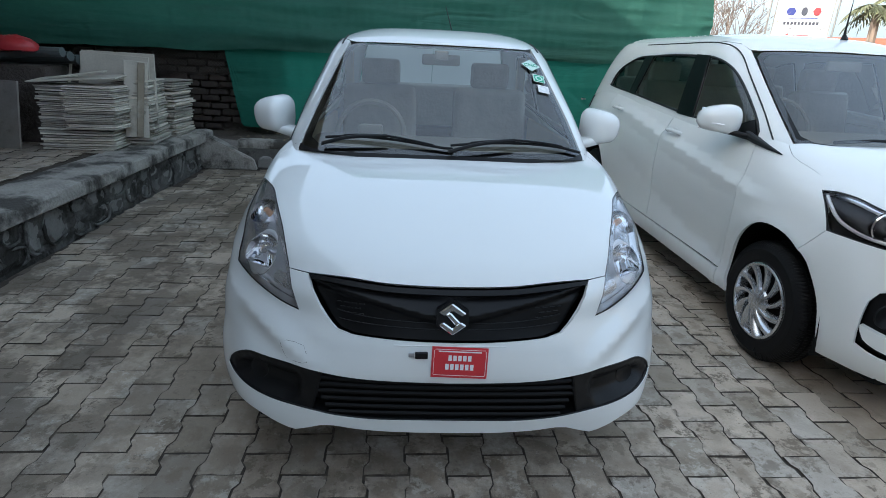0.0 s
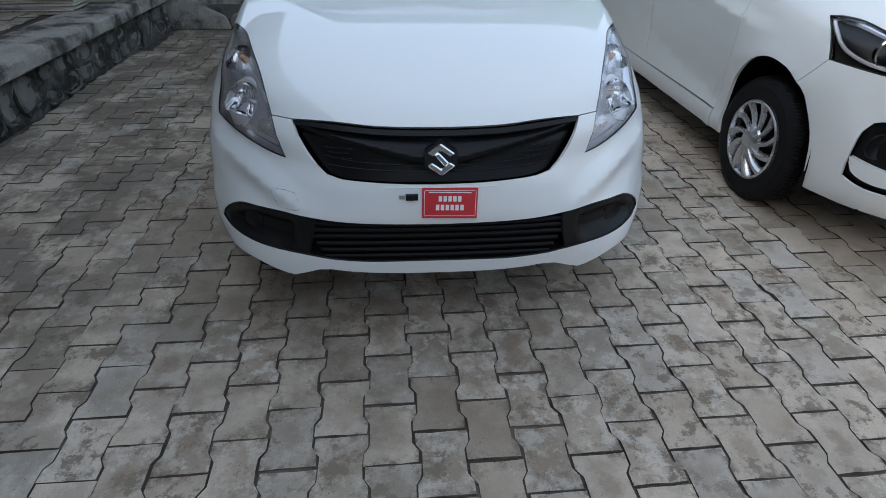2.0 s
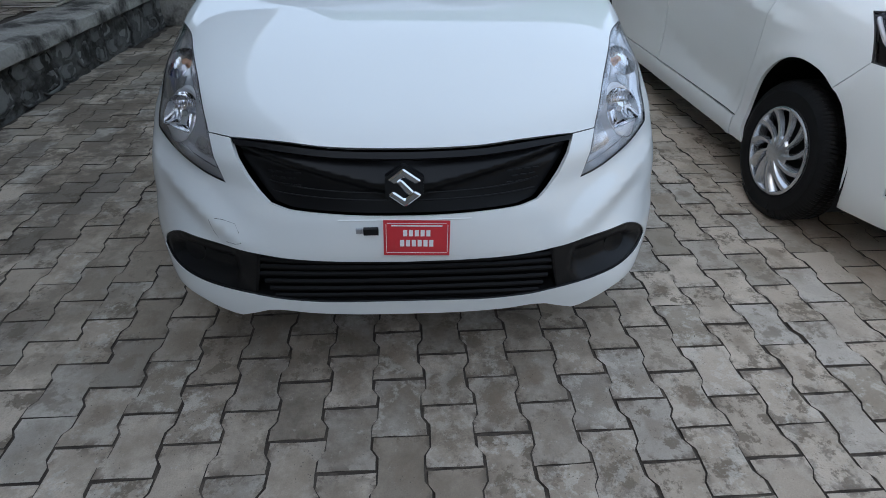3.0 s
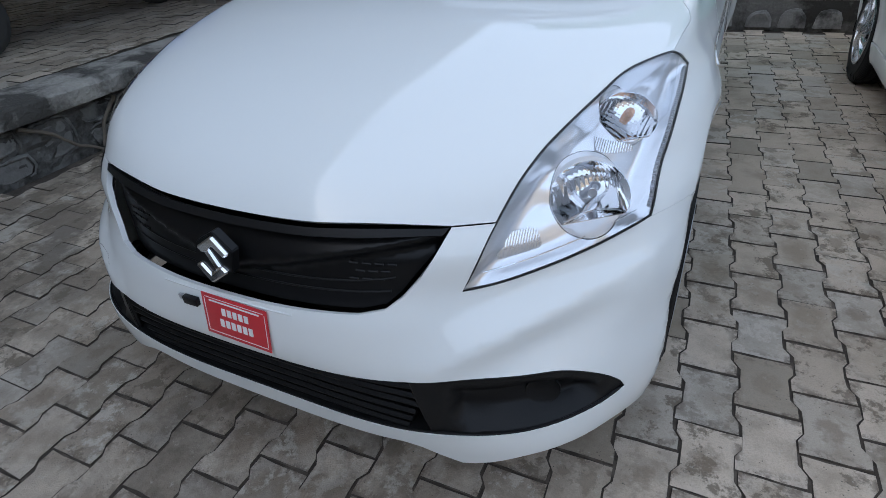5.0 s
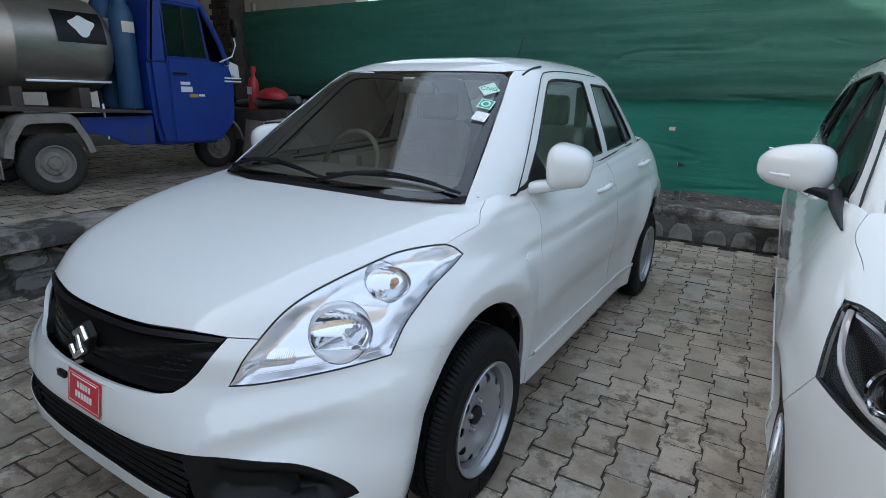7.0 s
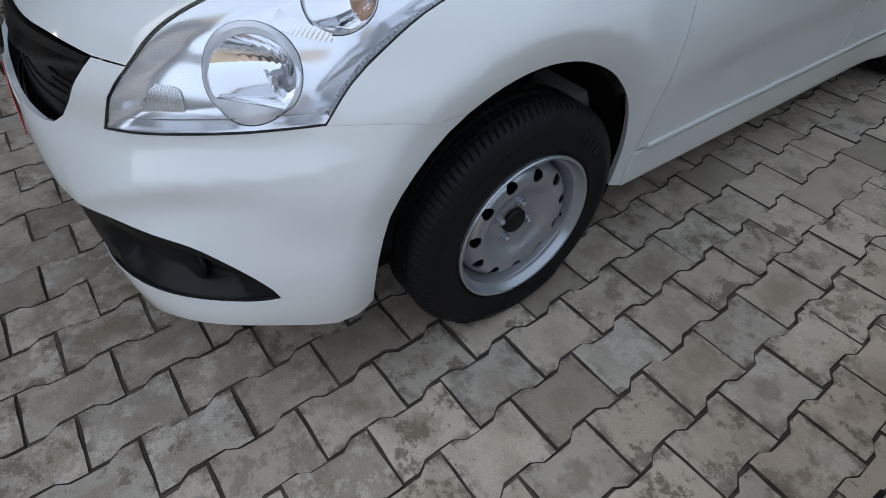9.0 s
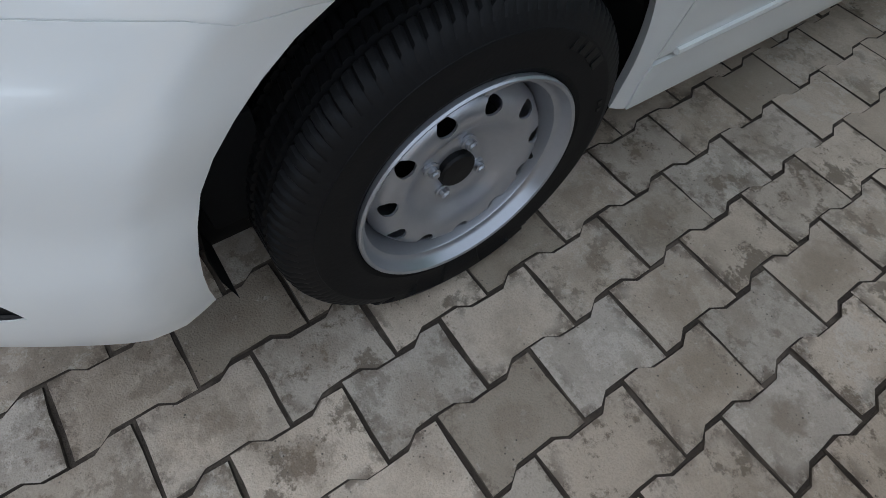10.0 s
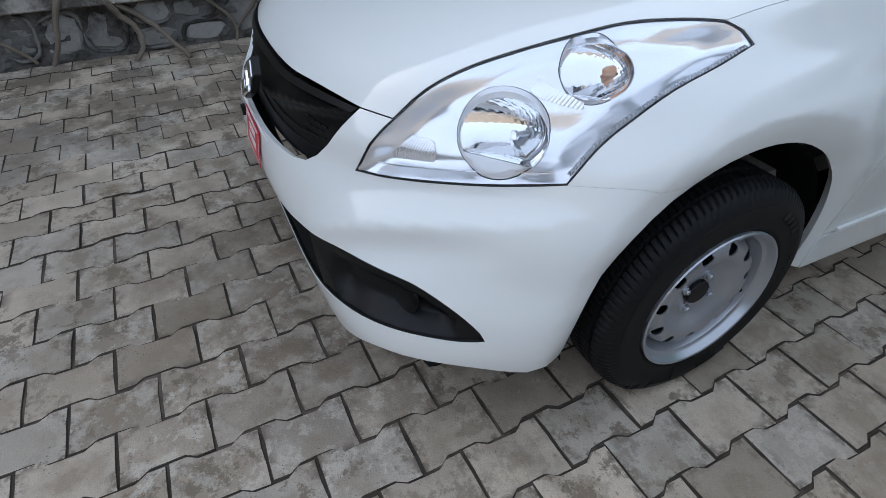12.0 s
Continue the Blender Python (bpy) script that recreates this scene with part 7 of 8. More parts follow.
        # mirror on a black foot
        bm = bmesh.new()
        bmesh.ops.create_uvsphere(bm, u_segments=32, v_segments=18, radius=1.0)
        for v in bm.verts:
            x, y, z = v.co
            y = min(y, 0.45)
            z = max(z, -0.78)
            x, y, z = [math.copysign(abs(c) ** 0.74, c) for c in (x, y, z)]
            v.co = (x * 0.115, y * 0.085, z * 0.080 * (1 - 0.22 * x))
        bmesh.ops.transform(bm, matrix=Matrix.Translation((0.892, 1.40, 1.142)) @ pose(0, 0, 0, 0, 0, 14), verts=bm.verts)
        if s < 0:
            bmesh.ops.scale(bm, vec=(-1, 1, 1), verts=bm.verts)
            bmesh.ops.reverse_faces(bm, faces=bm.faces)
        mir = part("door_mirror", bm, PAINT, car, "white door mirror with slim side repeater", sharp=50)
        tube("repeater", [(s * 0.905, 1.316, 1.120), (s * 0.960, 1.338, 1.124), (s * 0.992, 1.372, 1.127)], 0.006, LAMPGREY, mir, "slim clear side repeater")
        loft("mirror_foot", [((s * 0.745, 1.285, 1.060), 0.085, 0.016), ((s * 0.785, 1.315, 1.068), 0.066, 0.017), ((s * 0.835, 1.36, 1.078), 0.050, 0.015), ((s * 0.90, 1.395, 1.084), 0.036, 0.010)], BLACK, mir, "black mirror foot")
        tube("mirror_spear", [(s * 0.770, 0.985, 1.024), (s * 0.774, 1.09, 1.040), (s * 0.776, 1.20, 1.060), (s * 0.772, 1.30, 1.076)], 0.02, BLACK, mir, "black wedge ahead of the mirror", n=10, radii=[0.003, 0.012, 0.021, 0.022])
        box("mirror_glass", (s * 0.892, 1.44, 1.142), (0.18, 0.008, 0.12), CHROME, mir, 0.003)
        sail = roofline([(0.763, 1.12, 1.07), (0.757, 1.24, 1.08), (0.735, 1.33, 1.17), (0.745, 1.42, 1.12), (0.76, 1.42, 1.075), (0.763, 1.12, 1.07)], 0.04, corners=(2, 3, 4))[:-1]
        panel("sail_panel", G, [sail], BLACK, sd, side=s, gap=0, lift=0.006)
        panel("rear_glass", G, [[(2.53, 0.4), (2.53, 4.1), (2.999, 4.1), (2.999, 0.4)]], GLASS, car, side=s, gap=0, fold=0, step=0.08)
    panel("roof", G, [mirrored([(0.0, 3.85), (0.3, 3.8), (0.46, 3.72), (0.49, 3.75), (0.525, 4.25), (0.62, 4.55), (0.8, 4.62), (1.0, 4.62), (2.0, 4.62), (2.3, 4.55), (2.55, 4.2), (2.999, 4.2), (2.999, 7.9), (0.0, 7.9)])], PAINT, car, "white roof panel", gap=0, fold=0, step=0.055)
    ws = [(0.0, 0.35), (0.30, 0.36), (0.455, 0.45), (0.482, 0.75), (0.482, 1.8), (0.482, 2.8), (0.478, 3.45), (0.45, 3.68), (0.3, 3.76), (0.0, 3.8)]
    wsl = [tuple(p / (AS, VS)) for p in curve_through([np.array(p) * (AS, VS) for p in ws], 0.04)]
    wp = panel("windscreen", G, [mirrored(wsl)], SCREEN, car, "laminated windscreen", gap=0.004, fold=0, lift=-0.003, step=0.06)
    inner = [(a * 0.95, 0.85 + (v - 0.35) * (3.6 - 0.85) / (3.8 - 0.35)) for a, v in wsl]
    panel("black_border", G, [mirrored(wsl), mirrored(inner)], GLOSSB, wp, gap=0.003, fold=0, lift=-0.006, step=0.04)
    tube("wiper", [(-0.50, 1.005, 1.09), (-0.30, 1.0, 1.105), (0.05, 0.985, 1.105)], 0.009, BLACK, car, "black wiper")
    tube("antenna", [(0.19, 2.02, 1.615), (0.19, 2.03, 1.655), (0.15, 1.98, 1.86)], 0.004, BLACK, car, "thin black roof antenna", radii=[0.024, 0.007, 0.0015])
    bm = bmesh.new()
    add_box(bm, (0, 2.2, 0.27), (1.36, 4.0, 0.14), 0.03)
    add_box(bm, (0, 0.66, 0.55), (0.98, 0.85, 0.34), 0.05)
    add_box(bm, (0, 3.75, 0.6), (1.0, 0.9, 0.5), 0.05)
    part("underbody", bm, DARK, car)
    box("dashboard", (0, 1.32, 1.0), (1.36, 0.42, 0.17), CABIN, car, 0.05, seg=4)
    ring = [(-0.38 + 0.18 * math.cos(t), 1.60 + 0.07 * math.sin(t), 1.08 + 0.165 * math.sin(t)) for t in [2 * math.pi * i / 28 for i in range(28)]]
    tube("steering_wheel", ring, 0.014, CABIN, car, "dark steering wheel", close=True)
    for y, xs in ((2.05, (-0.38, 0.38)), (2.85, (-0.42, 0.0, 0.42)), (3.6, (-0.35, 0.35))):
        for x in xs:
            bm = bmesh.new()
            add_box(bm, (x, y, 0.72), (0.44, 0.50, 0.16), 0.06, seg=3)
            add_box(bm, (x, y + 0.26, 1.0), (0.42, 0.14, 0.56), 0.055, Matrix.Rotation(radians(-14), 4, "X"), seg=3)
            seat = part("seat", bm, SEATW, car, "seat in clear plastic wrap")
            box("headrest", (x, y + 0.36, 1.345), (0.26, 0.09, 0.17), SEATW, seat, 0.035, seg=3)
    box("roof_lining", (0, 2.8, 1.545), (1.05, 1.6, 0.015), BEIGE, car)
    box("inner_mirror", (0.0, 1.72, 1.45), (0.22, 0.03, 0.06), SEATW, car, 0.012)
    car.matrix_world = pose(2.485, 0.185, 0, 0, 0, 0.8)


build_mpv()


# ---- three-wheeled goods carrier on the terrace ----
BLUE = mat("blue_paint", (0.010, 0.036, 0.24), 0.40, var=0.30, scale=5, fine=30, coat=0.3, stain=(0.05, 0.055, 0.09), stain_at=0.60)
TANK = mat("brushed_steel", (0.42, 0.38, 0.33), 0.40, metal=0.85, var=0.26, scale=3, fine=20, stretch=(1, 1, 4))
GREYP = mat("faded_grey_plastic", (0.25, 0.222, 0.192), 0.7, var=0.25, scale=9, stain=(0.12, 0.095, 0.07), stain_at=0.55)
DUSTY = mat("dusty_tyre", (0.030, 0.027, 0.024), 0.85, var=0.25, fine=90)
RUSTY = mat("rusty_steel", (0.07, 0.055, 0.045), 0.75, var=0.35, scale=10)
DRUM = mat("blue_plastic_drum", (0.022, 0.075, 0.165), 0.5, var=0.12)
PANE = glass("old_glass", (0.60, 0.66, 0.62))


def old_wheel(car, m, R=0.272):
    v, f = tyre_mesh(R, 0.13, 0.16, 40)
    w = mesh_ob("wheel", v, f, DUSTY, car, "dusty black tyre on a grey steel rim")
    w.matrix_local = m
    v, f = lathe([(-0.004, 0.163), (0.006, 0.160), (0.004, 0.150), (-0.030, 0.138), (-0.034, 0.105), (-0.018, 0.092), (-0.012, 0.070), (-0.020, 0.058), (-0.004, 0.050), (0.004, 0.030), (0.005, 0.0)], 40)
    mesh_ob("rim", v, f, GREYP, w, "dull grey steel rim")


def build_carrier():
    c = tagged(holder("goods_carrier"), "blue three-wheeled tank carrier, parked on the terrace", "vehicle")
    # local: y forward, x to the side that faces the cars, z from the terrace
    def prism(name, poly, x0, x1, material, label="", parent=None, bevel=0.02):
        bm = bmesh.new()
        A = [bm.verts.new((x0, y, z)) for y, z in poly]
        B = [bm.verts.new((x1, y, z)) for y, z in poly]
        n = len(poly)
        bm.faces.new(A)
        bm.faces.new(B[::-1])
        for i in range(n):
            bm.faces.new((A[i], B[i], B[(i + 1) % n], A[(i + 1) % n]))
        bmesh.ops.recalc_face_normals(bm, faces=bm.faces)
        if bevel:
            bmesh.ops.bevel(bm, geom=list(bm.edges), offset=bevel, segments=2, affect="EDGES")
        return part(name, bm, material, parent or c, label)
    cab = [(1.04, 0.36), (1.72, 0.36), (1.94, 0.58), (1.97, 1.02), (1.90, 1.22), (0.97, 1.22), (0.99, 0.6)]
    body = prism("cab", cab, -0.56, 0.545, BLUE, "blue painted steel cab", bevel=0.04)
    prism("cab_back", [(0.97, 1.19), (1.02, 1.19), (1.10, 1.78), (1.05, 1.80)], -0.56, 0.545, BLUE, "", body, 0.01)
    prism("cab_roof", [(1.03, 1.765), (1.60, 1.745), (1.63, 1.785), (1.55, 1.825), (1.06, 1.84)], -0.57, 0.555, BLUE, "blue cab roof", body, 0.012)
    dr = prism("cab_door", [(1.16, 0.38), (1.66, 0.38), (1.80, 0.70), (1.82, 1.16), (1.64, 1.235), (1.16, 1.235)], 0.53, 0.566, BLUE, "blue cab door", body, 0.012)
    for x in (0.53, -0.545):
        prism("cab_side", [(0.98, 1.19), (1.15, 1.19), (1.15, 1.79), (1.06, 1.80)], x - 0.02, x + 0.015, BLUE, "", body, 0.006)
        tube("window_frame", [(x + 0.012, 1.165, 1.235), (x + 0.012, 1.64, 1.235), (x + 0.012, 1.555, 1.735), (x + 0.012, 1.165, 1.745)], 0.019, BLUE, body, close=True)
        tube("windscreen_pillar", [(x, 1.89, 1.20), (x, 1.80, 1.42), (x, 1.60, 1.78)], 0.028, BLUE, body)
        box("window_divider", (x + 0.012, 1.375, 1.49), (0.014, 0.018, 0.49), BLACK, body, 0.003)
    prism("door_window", [(1.175, 1.245), (1.625, 1.245), (1.545, 1.725), (1.175, 1.735)], 0.537, 0.541, PANE, "sliding door window", body, 0)
    prism("windscreen", [(1.880, 1.225), (1.886, 1.225), (1.605, 1.765), (1.599, 1.765)], -0.52, 0.51, PANE, "", body, 0)
    box("seat_back", (0.0, 1.15, 1.36), (0.86, 0.09, 0.34), BLACK, body, 0.03)
    tube("handlebar", [(-0.22, 1.66, 1.30), (-0.10, 1.72, 1.27), (0.10, 1.72, 1.27), (0.22, 1.66, 1.30)], 0.016, BLACK, body)
    tube("wiper_arm", [(0.36, 1.90, 1.25), (0.20, 1.84, 1.36), (0.05, 1.76, 1.50)], 0.006, BLACK, body)
    tube("door_handle", [(0.572, 1.20, 1.08), (0.585, 1.24, 1.085), (0.585, 1.34, 1.08)], 0.010, BLACK, dr)
    for i, (y, z, w, h, mm) in enumerate(((1.31, 0.985, 0.11, 0.03, WHITE), (1.32, 0.925, 0.13, 0.055, WHITE), (1.395, 0.862, 0.10, 0.035, mat("orange_decal", (0.45, 0.24, 0.05), 0.6)), (1.49, 0.865, 0.07, 0.022, WHITE))):
        box("door_decal", (0.5675, y + 0.02, z), (0.002, w, h), mm, dr, 0)
    for z in (1.02, 1.055):
        box("cab_stripe", (0.548, 1.93, z), (0.012, 0.22, 0.016), WHITE, body, 0)
    prism("front_apron", [(1.90, 1.10), (2.07, 1.04), (2.06, 1.20), (1.93, 1.24)], -0.45, 0.50, WHITE, "", body, 0.01)
    tube("side_mirror_arm", [(0.55, 1.78, 1.22), (0.66, 1.86, 1.28), (0.68, 1.90, 1.40), (0.68, 1.88, 1.50)], 0.009, LAMPGREY, body)
    bm = bmesh.new()
    bmesh.ops.create_uvsphere(bm, u_segments=16, v_segments=10, radius=1)
    bmesh.ops.transform(bm, matrix=Matrix.Translation((0.68, 1.885, 1.57)) @ Matrix.Diagonal((0.055, 0.03, 0.10, 1)), verts=bm.verts)
    part("side_mirror", bm, BLACK, body, "round black mirror on a bent arm")
    # front wheel and mudguard
    old_wheel(c, pose(0.065, 2.02, 0.272))
    vs, fs = [], []
    for i in range(15):
        t = math.pi * (0.02 + 0.9 * i / 14)
        for x, r in ((-0.13, 0.30), (-0.11, 0.34), (0.11, 0.34), (0.13, 0.30)):
            vs.append((x, 2.02 + r * math.cos(t), 0.30 + r * math.sin(t)))
    for i in range(14):
        for j in range(3):
            fs.append((i * 4 + j, i * 4 + j + 1, i * 4 + j + 5, i * 4 + j + 4))
    mesh_ob("front_mudguard", vs, fs, GREYP, c, "grey plastic mudguard")
    # chassis, bed, rear axle
    ch = prism("chassis", [(-0.65, 0.52), (1.0, 0.52), (1.0, 0.66), (-0.65, 0.66)], -0.40, 0.46, RUSTY, "rusty chassis rails", bevel=0.01)
    prism("side_apron", [(0.28, 0.66), (0.98, 0.66), (0.98, 0.38), (0.74, 0.38), (0.46, 0.50), (0.30, 0.52)], 0.42, 0.50, BLUE, "blue side skirt", ch, 0.01)
    prism("load_bed", [(-0.95, 0.745), (0.92, 0.69), (0.92, 0.715), (-0.95, 0.795)], -0.60, 0.60, RUSTY, "weathered steel load bed", bevel=0.004)
    old_wheel(c, pose(0.60, 0.0, 0.272))
    old_wheel(c, pose(-0.60, 0.0, 0.272, 0, 0, 180))
    for s in (1, -1):
        vs, fs = [], []
        prof = [(-0.385, 0.36), (-0.345, 0.52), (-0.245, 0.672), (-0.215, 0.694), (-0.16, 0.706), (0.13, 0.706), (0.185, 0.694), (0.22, 0.668), (0.315, 0.48), (0.35, 0.36)]
        for y, z in prof:
            for x, d in ((0.40, 0.0), (0.57, 0.0), (0.612, -0.025), (0.618, -0.19)):
                k = 1 + d
                vs.append((x * s, y * k, 0.272 + (z - 0.272) * k))
        for i in range(len(prof) - 1):
            for j in range(3):
                fs.append((i * 4 + j, i * 4 + j + 1, i * 4 + j + 5, i * 4 + j + 4))
        mesh_ob("rear_mudguard", vs, fs, GREYP, c, "grey moulded mudguard")
        box("mud_flap", (0.52 * s, -0.40, 0.30), (0.16, 0.012, 0.24), GREYP, c, 0.003)
    # tank on a cradle
    prof = [(-1.35, 0.0), (-1.34, 0.22), (-1.30, 0.36), (-1.24, 0.42), (-1.2, 0.43), (-0.1, 0.43), (-0.09, 0.437), (-0.07, 0.437), (-0.06, 0.43), (0.60, 0.43), (0.67, 0.42), (0.75, 0.36), (0.80, 0.22), (0.815, 0.0)]
    v, f = lathe(prof, 56, "y")
    tank = mesh_ob("tank", [(x, y, z + 1.30) for x, y, z in v], f, TANK, c, "brushed steel milk tank with rounded end")
    for y in (-0.9, -0.1, 0.45):
        box("tank_cradle", (0, y, 0.82), (0.66, 0.10, 0.20), RUSTY, c, 0.01)
    box("tank_strip", (0.30, 0.36, 0.975), (0.012, 0.72, 0.02), LAMPGREY, tank, 0.003)

    def wrap(name, y0, y1, t0, t1, r, material, parent, label=""):
        vs, fs = [], []
        for i in range(13):
            t = t0 + (t1 - t0) * i / 12
            for y in (y0, y1):
                vs.append((r * math.cos(t), y, 1.30 + r * math.sin(t)))
        for i in range(12):
            fs.append((2 * i, 2 * i + 1, 2 * i + 3, 2 * i + 2))
        return mesh_ob(name, vs, fs, material, parent, label)
    stk = wrap("tank_poster", 0.25, 0.66, 0.02, 0.70, 0.434, BLACK, tank, "black sticker with a plain white blot")
    # white blot, ragged
    pts = [(0.475 + 0.100 * math.cos(t) * (1 + 0.25 * math.sin(3 * t)), 0.37 + 0.20 * math.sin(t) * (1 + 0.2 * math.cos(4 * t))) for t in [2 * math.pi * i / 26 for i in range(26)]]
    bv, bt = triangles([pts], 0.03)
    mesh_ob("poster_blot", [(0.4365 * math.cos(a), y, 1.30 + 0.4365 * math.sin(a)) for y, a in bv], [tuple(q) for q in bt], WHITE, stk, smooth=False)
    p2 = wrap("tank_poster", -0.55, -0.28, 0.15, 0.75, 0.434, WHITE, tank, "white and blue poster on the tank")
    wrap("poster_field", -0.53, -0.30, 0.19, 0.71, 0.4355, DRUM, p2)
    # plastic drums and a post between tank and cab
    for y, x, h in ((0.875, 0.33, 0.98), (0.87, 0.02, 1.02)):
        v, f = lathe([(0.0, 0.0), (0.0, 0.100), (0.02, 0.108), (h * 0.55, 0.108), (h * 0.57, 0.112), (h * 0.60, 0.108), (h - 0.10, 0.106), (h - 0.03, 0.08), (h, 0.06), (h + 0.04, 0.06), (h + 0.04, 0.0)], 28, "z")
        d = mesh_ob("plastic_drum", [(p[0] + x, p[1] + y, p[2] + 0.73) for p in v], f, DRUM, c, "blue plastic drum with a paper label")
        box("drum_label", (x + 0.107, y, 0.73 + h - 0.22), (0.006, 0.12, 0.10), PLASTER, d, 0.002)
    tube("rack_post", [(0.42, 0.84, 0.72), (0.42, 0.88, 1.55)], 0.014, RUSTY, c)
    tube("hang_rod", [(0.48, 0.52, 0.78), (0.485, 0.53, 0.45)], 0.010, LAMPGREY, c)
    c.matrix_world = pose(-4.45, 1.58, TZ)


build_carrier()

# ---- stacked panels, boards and odds and ends on the terrace ----
TILE = mat("used_board", (0.56, 0.51, 0.43), 0.85, var=0.34, scale=5, fine=40, rand=0.40, stain=(0.13, 0.105, 0.08), stain_at=0.57)
BATTEN = mat("old_batten", (0.27, 0.225, 0.165), 0.8, var=0.4, scale=8, stain=(0.46, 0.42, 0.35), stain_at=0.54)
DIRTYB = mat("dirty_white_board", (0.52, 0.475, 0.40), 0.8, var=0.28, scale=4, stain=(0.24, 0.19, 0.135), stain_at=0.56)


def stack(cx, cy, w, d, n, thick, turn, label, slack=0.012, base=TZ):
    st = None
    z = base + 0.004
    for i in range(n):
        t = thick * rng.uniform(0.7, 1.25)
        m = pose(cx + rng.uniform(-slack, slack), cy + rng.uniform(-slack, slack) * 1.5, z + t / 2, rng.uniform(-0.6, 0.6), rng.uniform(-0.7, 0.7), turn + rng.uniform(-2.2, 2.2))
        bm = bmesh.new()
        add_box(bm, (0, 0, 0), (w * rng.uniform(0.96, 1.02), d * rng.uniform(0.96, 1.02), t * 0.68), 0.0015, seg=1)
        for v in bm.verts:
            if rng.random() < 0.35:
                v.co.x += rng.uniform(-0.012, 0.008) * (1 if v.co.x > 0 else -1)
        if st is None:
            st = tagged(holder("board_stack", pose(cx, cy, base)), label, "stack", "stacked boards")
            bpy.context.view_layer.update()
        ob = part("board", bm, TILE, st, smooth=False)
        ob.matrix_world = m
        z += t
    return z


stack(-3.20, 3.86, 0.64, 0.42, 9, 0.021, 3, "stack of used thin boards, edges chipped")
stack(-3.02, 3.78, 0.42, 0.36, 22, 0.017, 2, "stack of used thin boards, edges chipped", base=TZ + 0.195)
stack(-3.36, 3.84, 0.26, 0.36, 21, 0.017, -2, "stack of used thin boards, edges chipped", base=TZ + 0.195)
stack(-2.84, 4.20, 0.30, 0.50, 27, 0.024, 6, "stack of dusty broken boards", 0.02)
stack(-2.80, 4.72, 0.32, 0.42, 24, 0.024, -4, "stack of dusty broken boards", 0.025)


def leaning(name, c, s, rot, material, label):
    ob = box(name, (0, 0, 0), s, material, None, 0.003, seg=1)
    ob.matrix_world = pose(*c, *rot)
    return tagged(ob, label, "board")


leaning("wooden_board", (-3.02, 4.10, 0.885), (0.62, 0.02, 0.74), (-7, 3, 2), DIRTYB, "dirty white board standing behind the stacks")
leaning("wooden_board", (-3.00, 4.16, 0.915), (0.66, 0.015, 0.72), (-6, 1, 3), DIRTYB, "dirty white board standing behind the stacks")
leaning("wooden_board", (-2.765, 3.955, 0.86), (0.20, 0.022, 0.70), (-8, 5, 20), DIRTYB, "dirty white board leaning against the stacks")
leaning("wooden_board", (-2.715, 3.93, 0.86), (0.055, 0.03, 0.68), (-9, 7, 20), BATTEN, "narrow dirty batten leaning on a board")
leaning("wooden_board", (-3.18, 3.82, 1.045), (0.74, 0.34, 0.012), (3, -4, 6), DIRTYB, "loose thin board lying on the stack")
leaning("wooden_board", (-3.22, 3.80, 1.07), (0.55, 0.10, 0.012), (4, -9, 10), DIRTYB, "loose thin board lying on the stack")
leaning("metal_sheet", (-3.88, 3.70, 0.71), (0.46, 0.02, 0.60), (-10, 0, -14), GREYP, "dull grey metal sheet leaning upright")
# empty frames behind the boards
for x in (-3.50, -3.40, -3.30):
    leaning("window_frame", (x, 4.25, 1.08), (0.02, 0.02, 0.30), (-8, 10, 0), DIRTYB, "slim pale frame bar standing upright")
BRICK = mat("old_brick", (0.058, 0.042, 0.034), 0.9, var=0.5, scale=8, fine=60, bump=0.004, rand=0.25)
EARTHW = mat("earth_wall", (0.075, 0.06, 0.05), 0.95, var=0.4, scale=5, fine=40, bump=0.02)
# hose drum, red cover and extinguisher
HOSE = mat("grey_hose", (0.10, 0.115, 0.11), 0.6, var=0.15)
HRED = mat("red_plastic", (0.42, 0.03, 0.035), 0.4, var=0.12, scale=9)
bm = bmesh.new()
add_box(bm, (-4.20, 4.14, 0.77), (1.30, 0.36, 0.72), 0.03)
tagged(part("low_wall", bm, EARTHW, None), "low dark masonry wall on the terrace", "wall", kind="structure")
for k in range(3):
    pts = [(-4.55 + 1.15 * t, 4.24 - 0.10 * k + 0.03 * math.sin(9 * t + k), 1.172 + 0.04 * k * t + 0.012 * math.sin(5 * t + 2 * k) ** 2) for t in [i / 20 for i in range(21)]]
    tagged(tube("hose", pts, 0.045, HOSE, None, n=10), "thick grey hose lying over a low wall", "hose", "hoses")
bm = bmesh.new()
bmesh.ops.create_uvsphere(bm, u_segments=20, v_segments=12, radius=1)
for v in bm.verts:
    v.co.z = max(v.co.z, -0.3)
    v.co = (v.co.x * 0.22 + 0.03 * noise.noise(v.co * 3), v.co.y * 0.14, v.co.z * 0.10 + 0.02 * noise.noise(v.co * 5))
bmesh.ops.translate(bm, vec=(-3.82, 4.00, 1.285), verts=bm.verts)
tagged(part("red_cover", bm, HRED, None), "crumpled red plastic cover on the hoses", "cover")
v, f = lathe([(0.0, 0.0), (0.0, 0.055), (0.02, 0.062), (0.32, 0.062), (0.36, 0.045), (0.385, 0.024), (0.405, 0.024), (0.405, 0.0)], 24, "z")
ext = holder("fire_extinguisher", pose(-4.20, 4.02, 1.126, 0, 3, 0))
tagged(ext, "red fire extinguisher standing on a low wall", "extinguisher")
mesh_ob("cylinder", v, f, HRED, ext, "red cylinder")
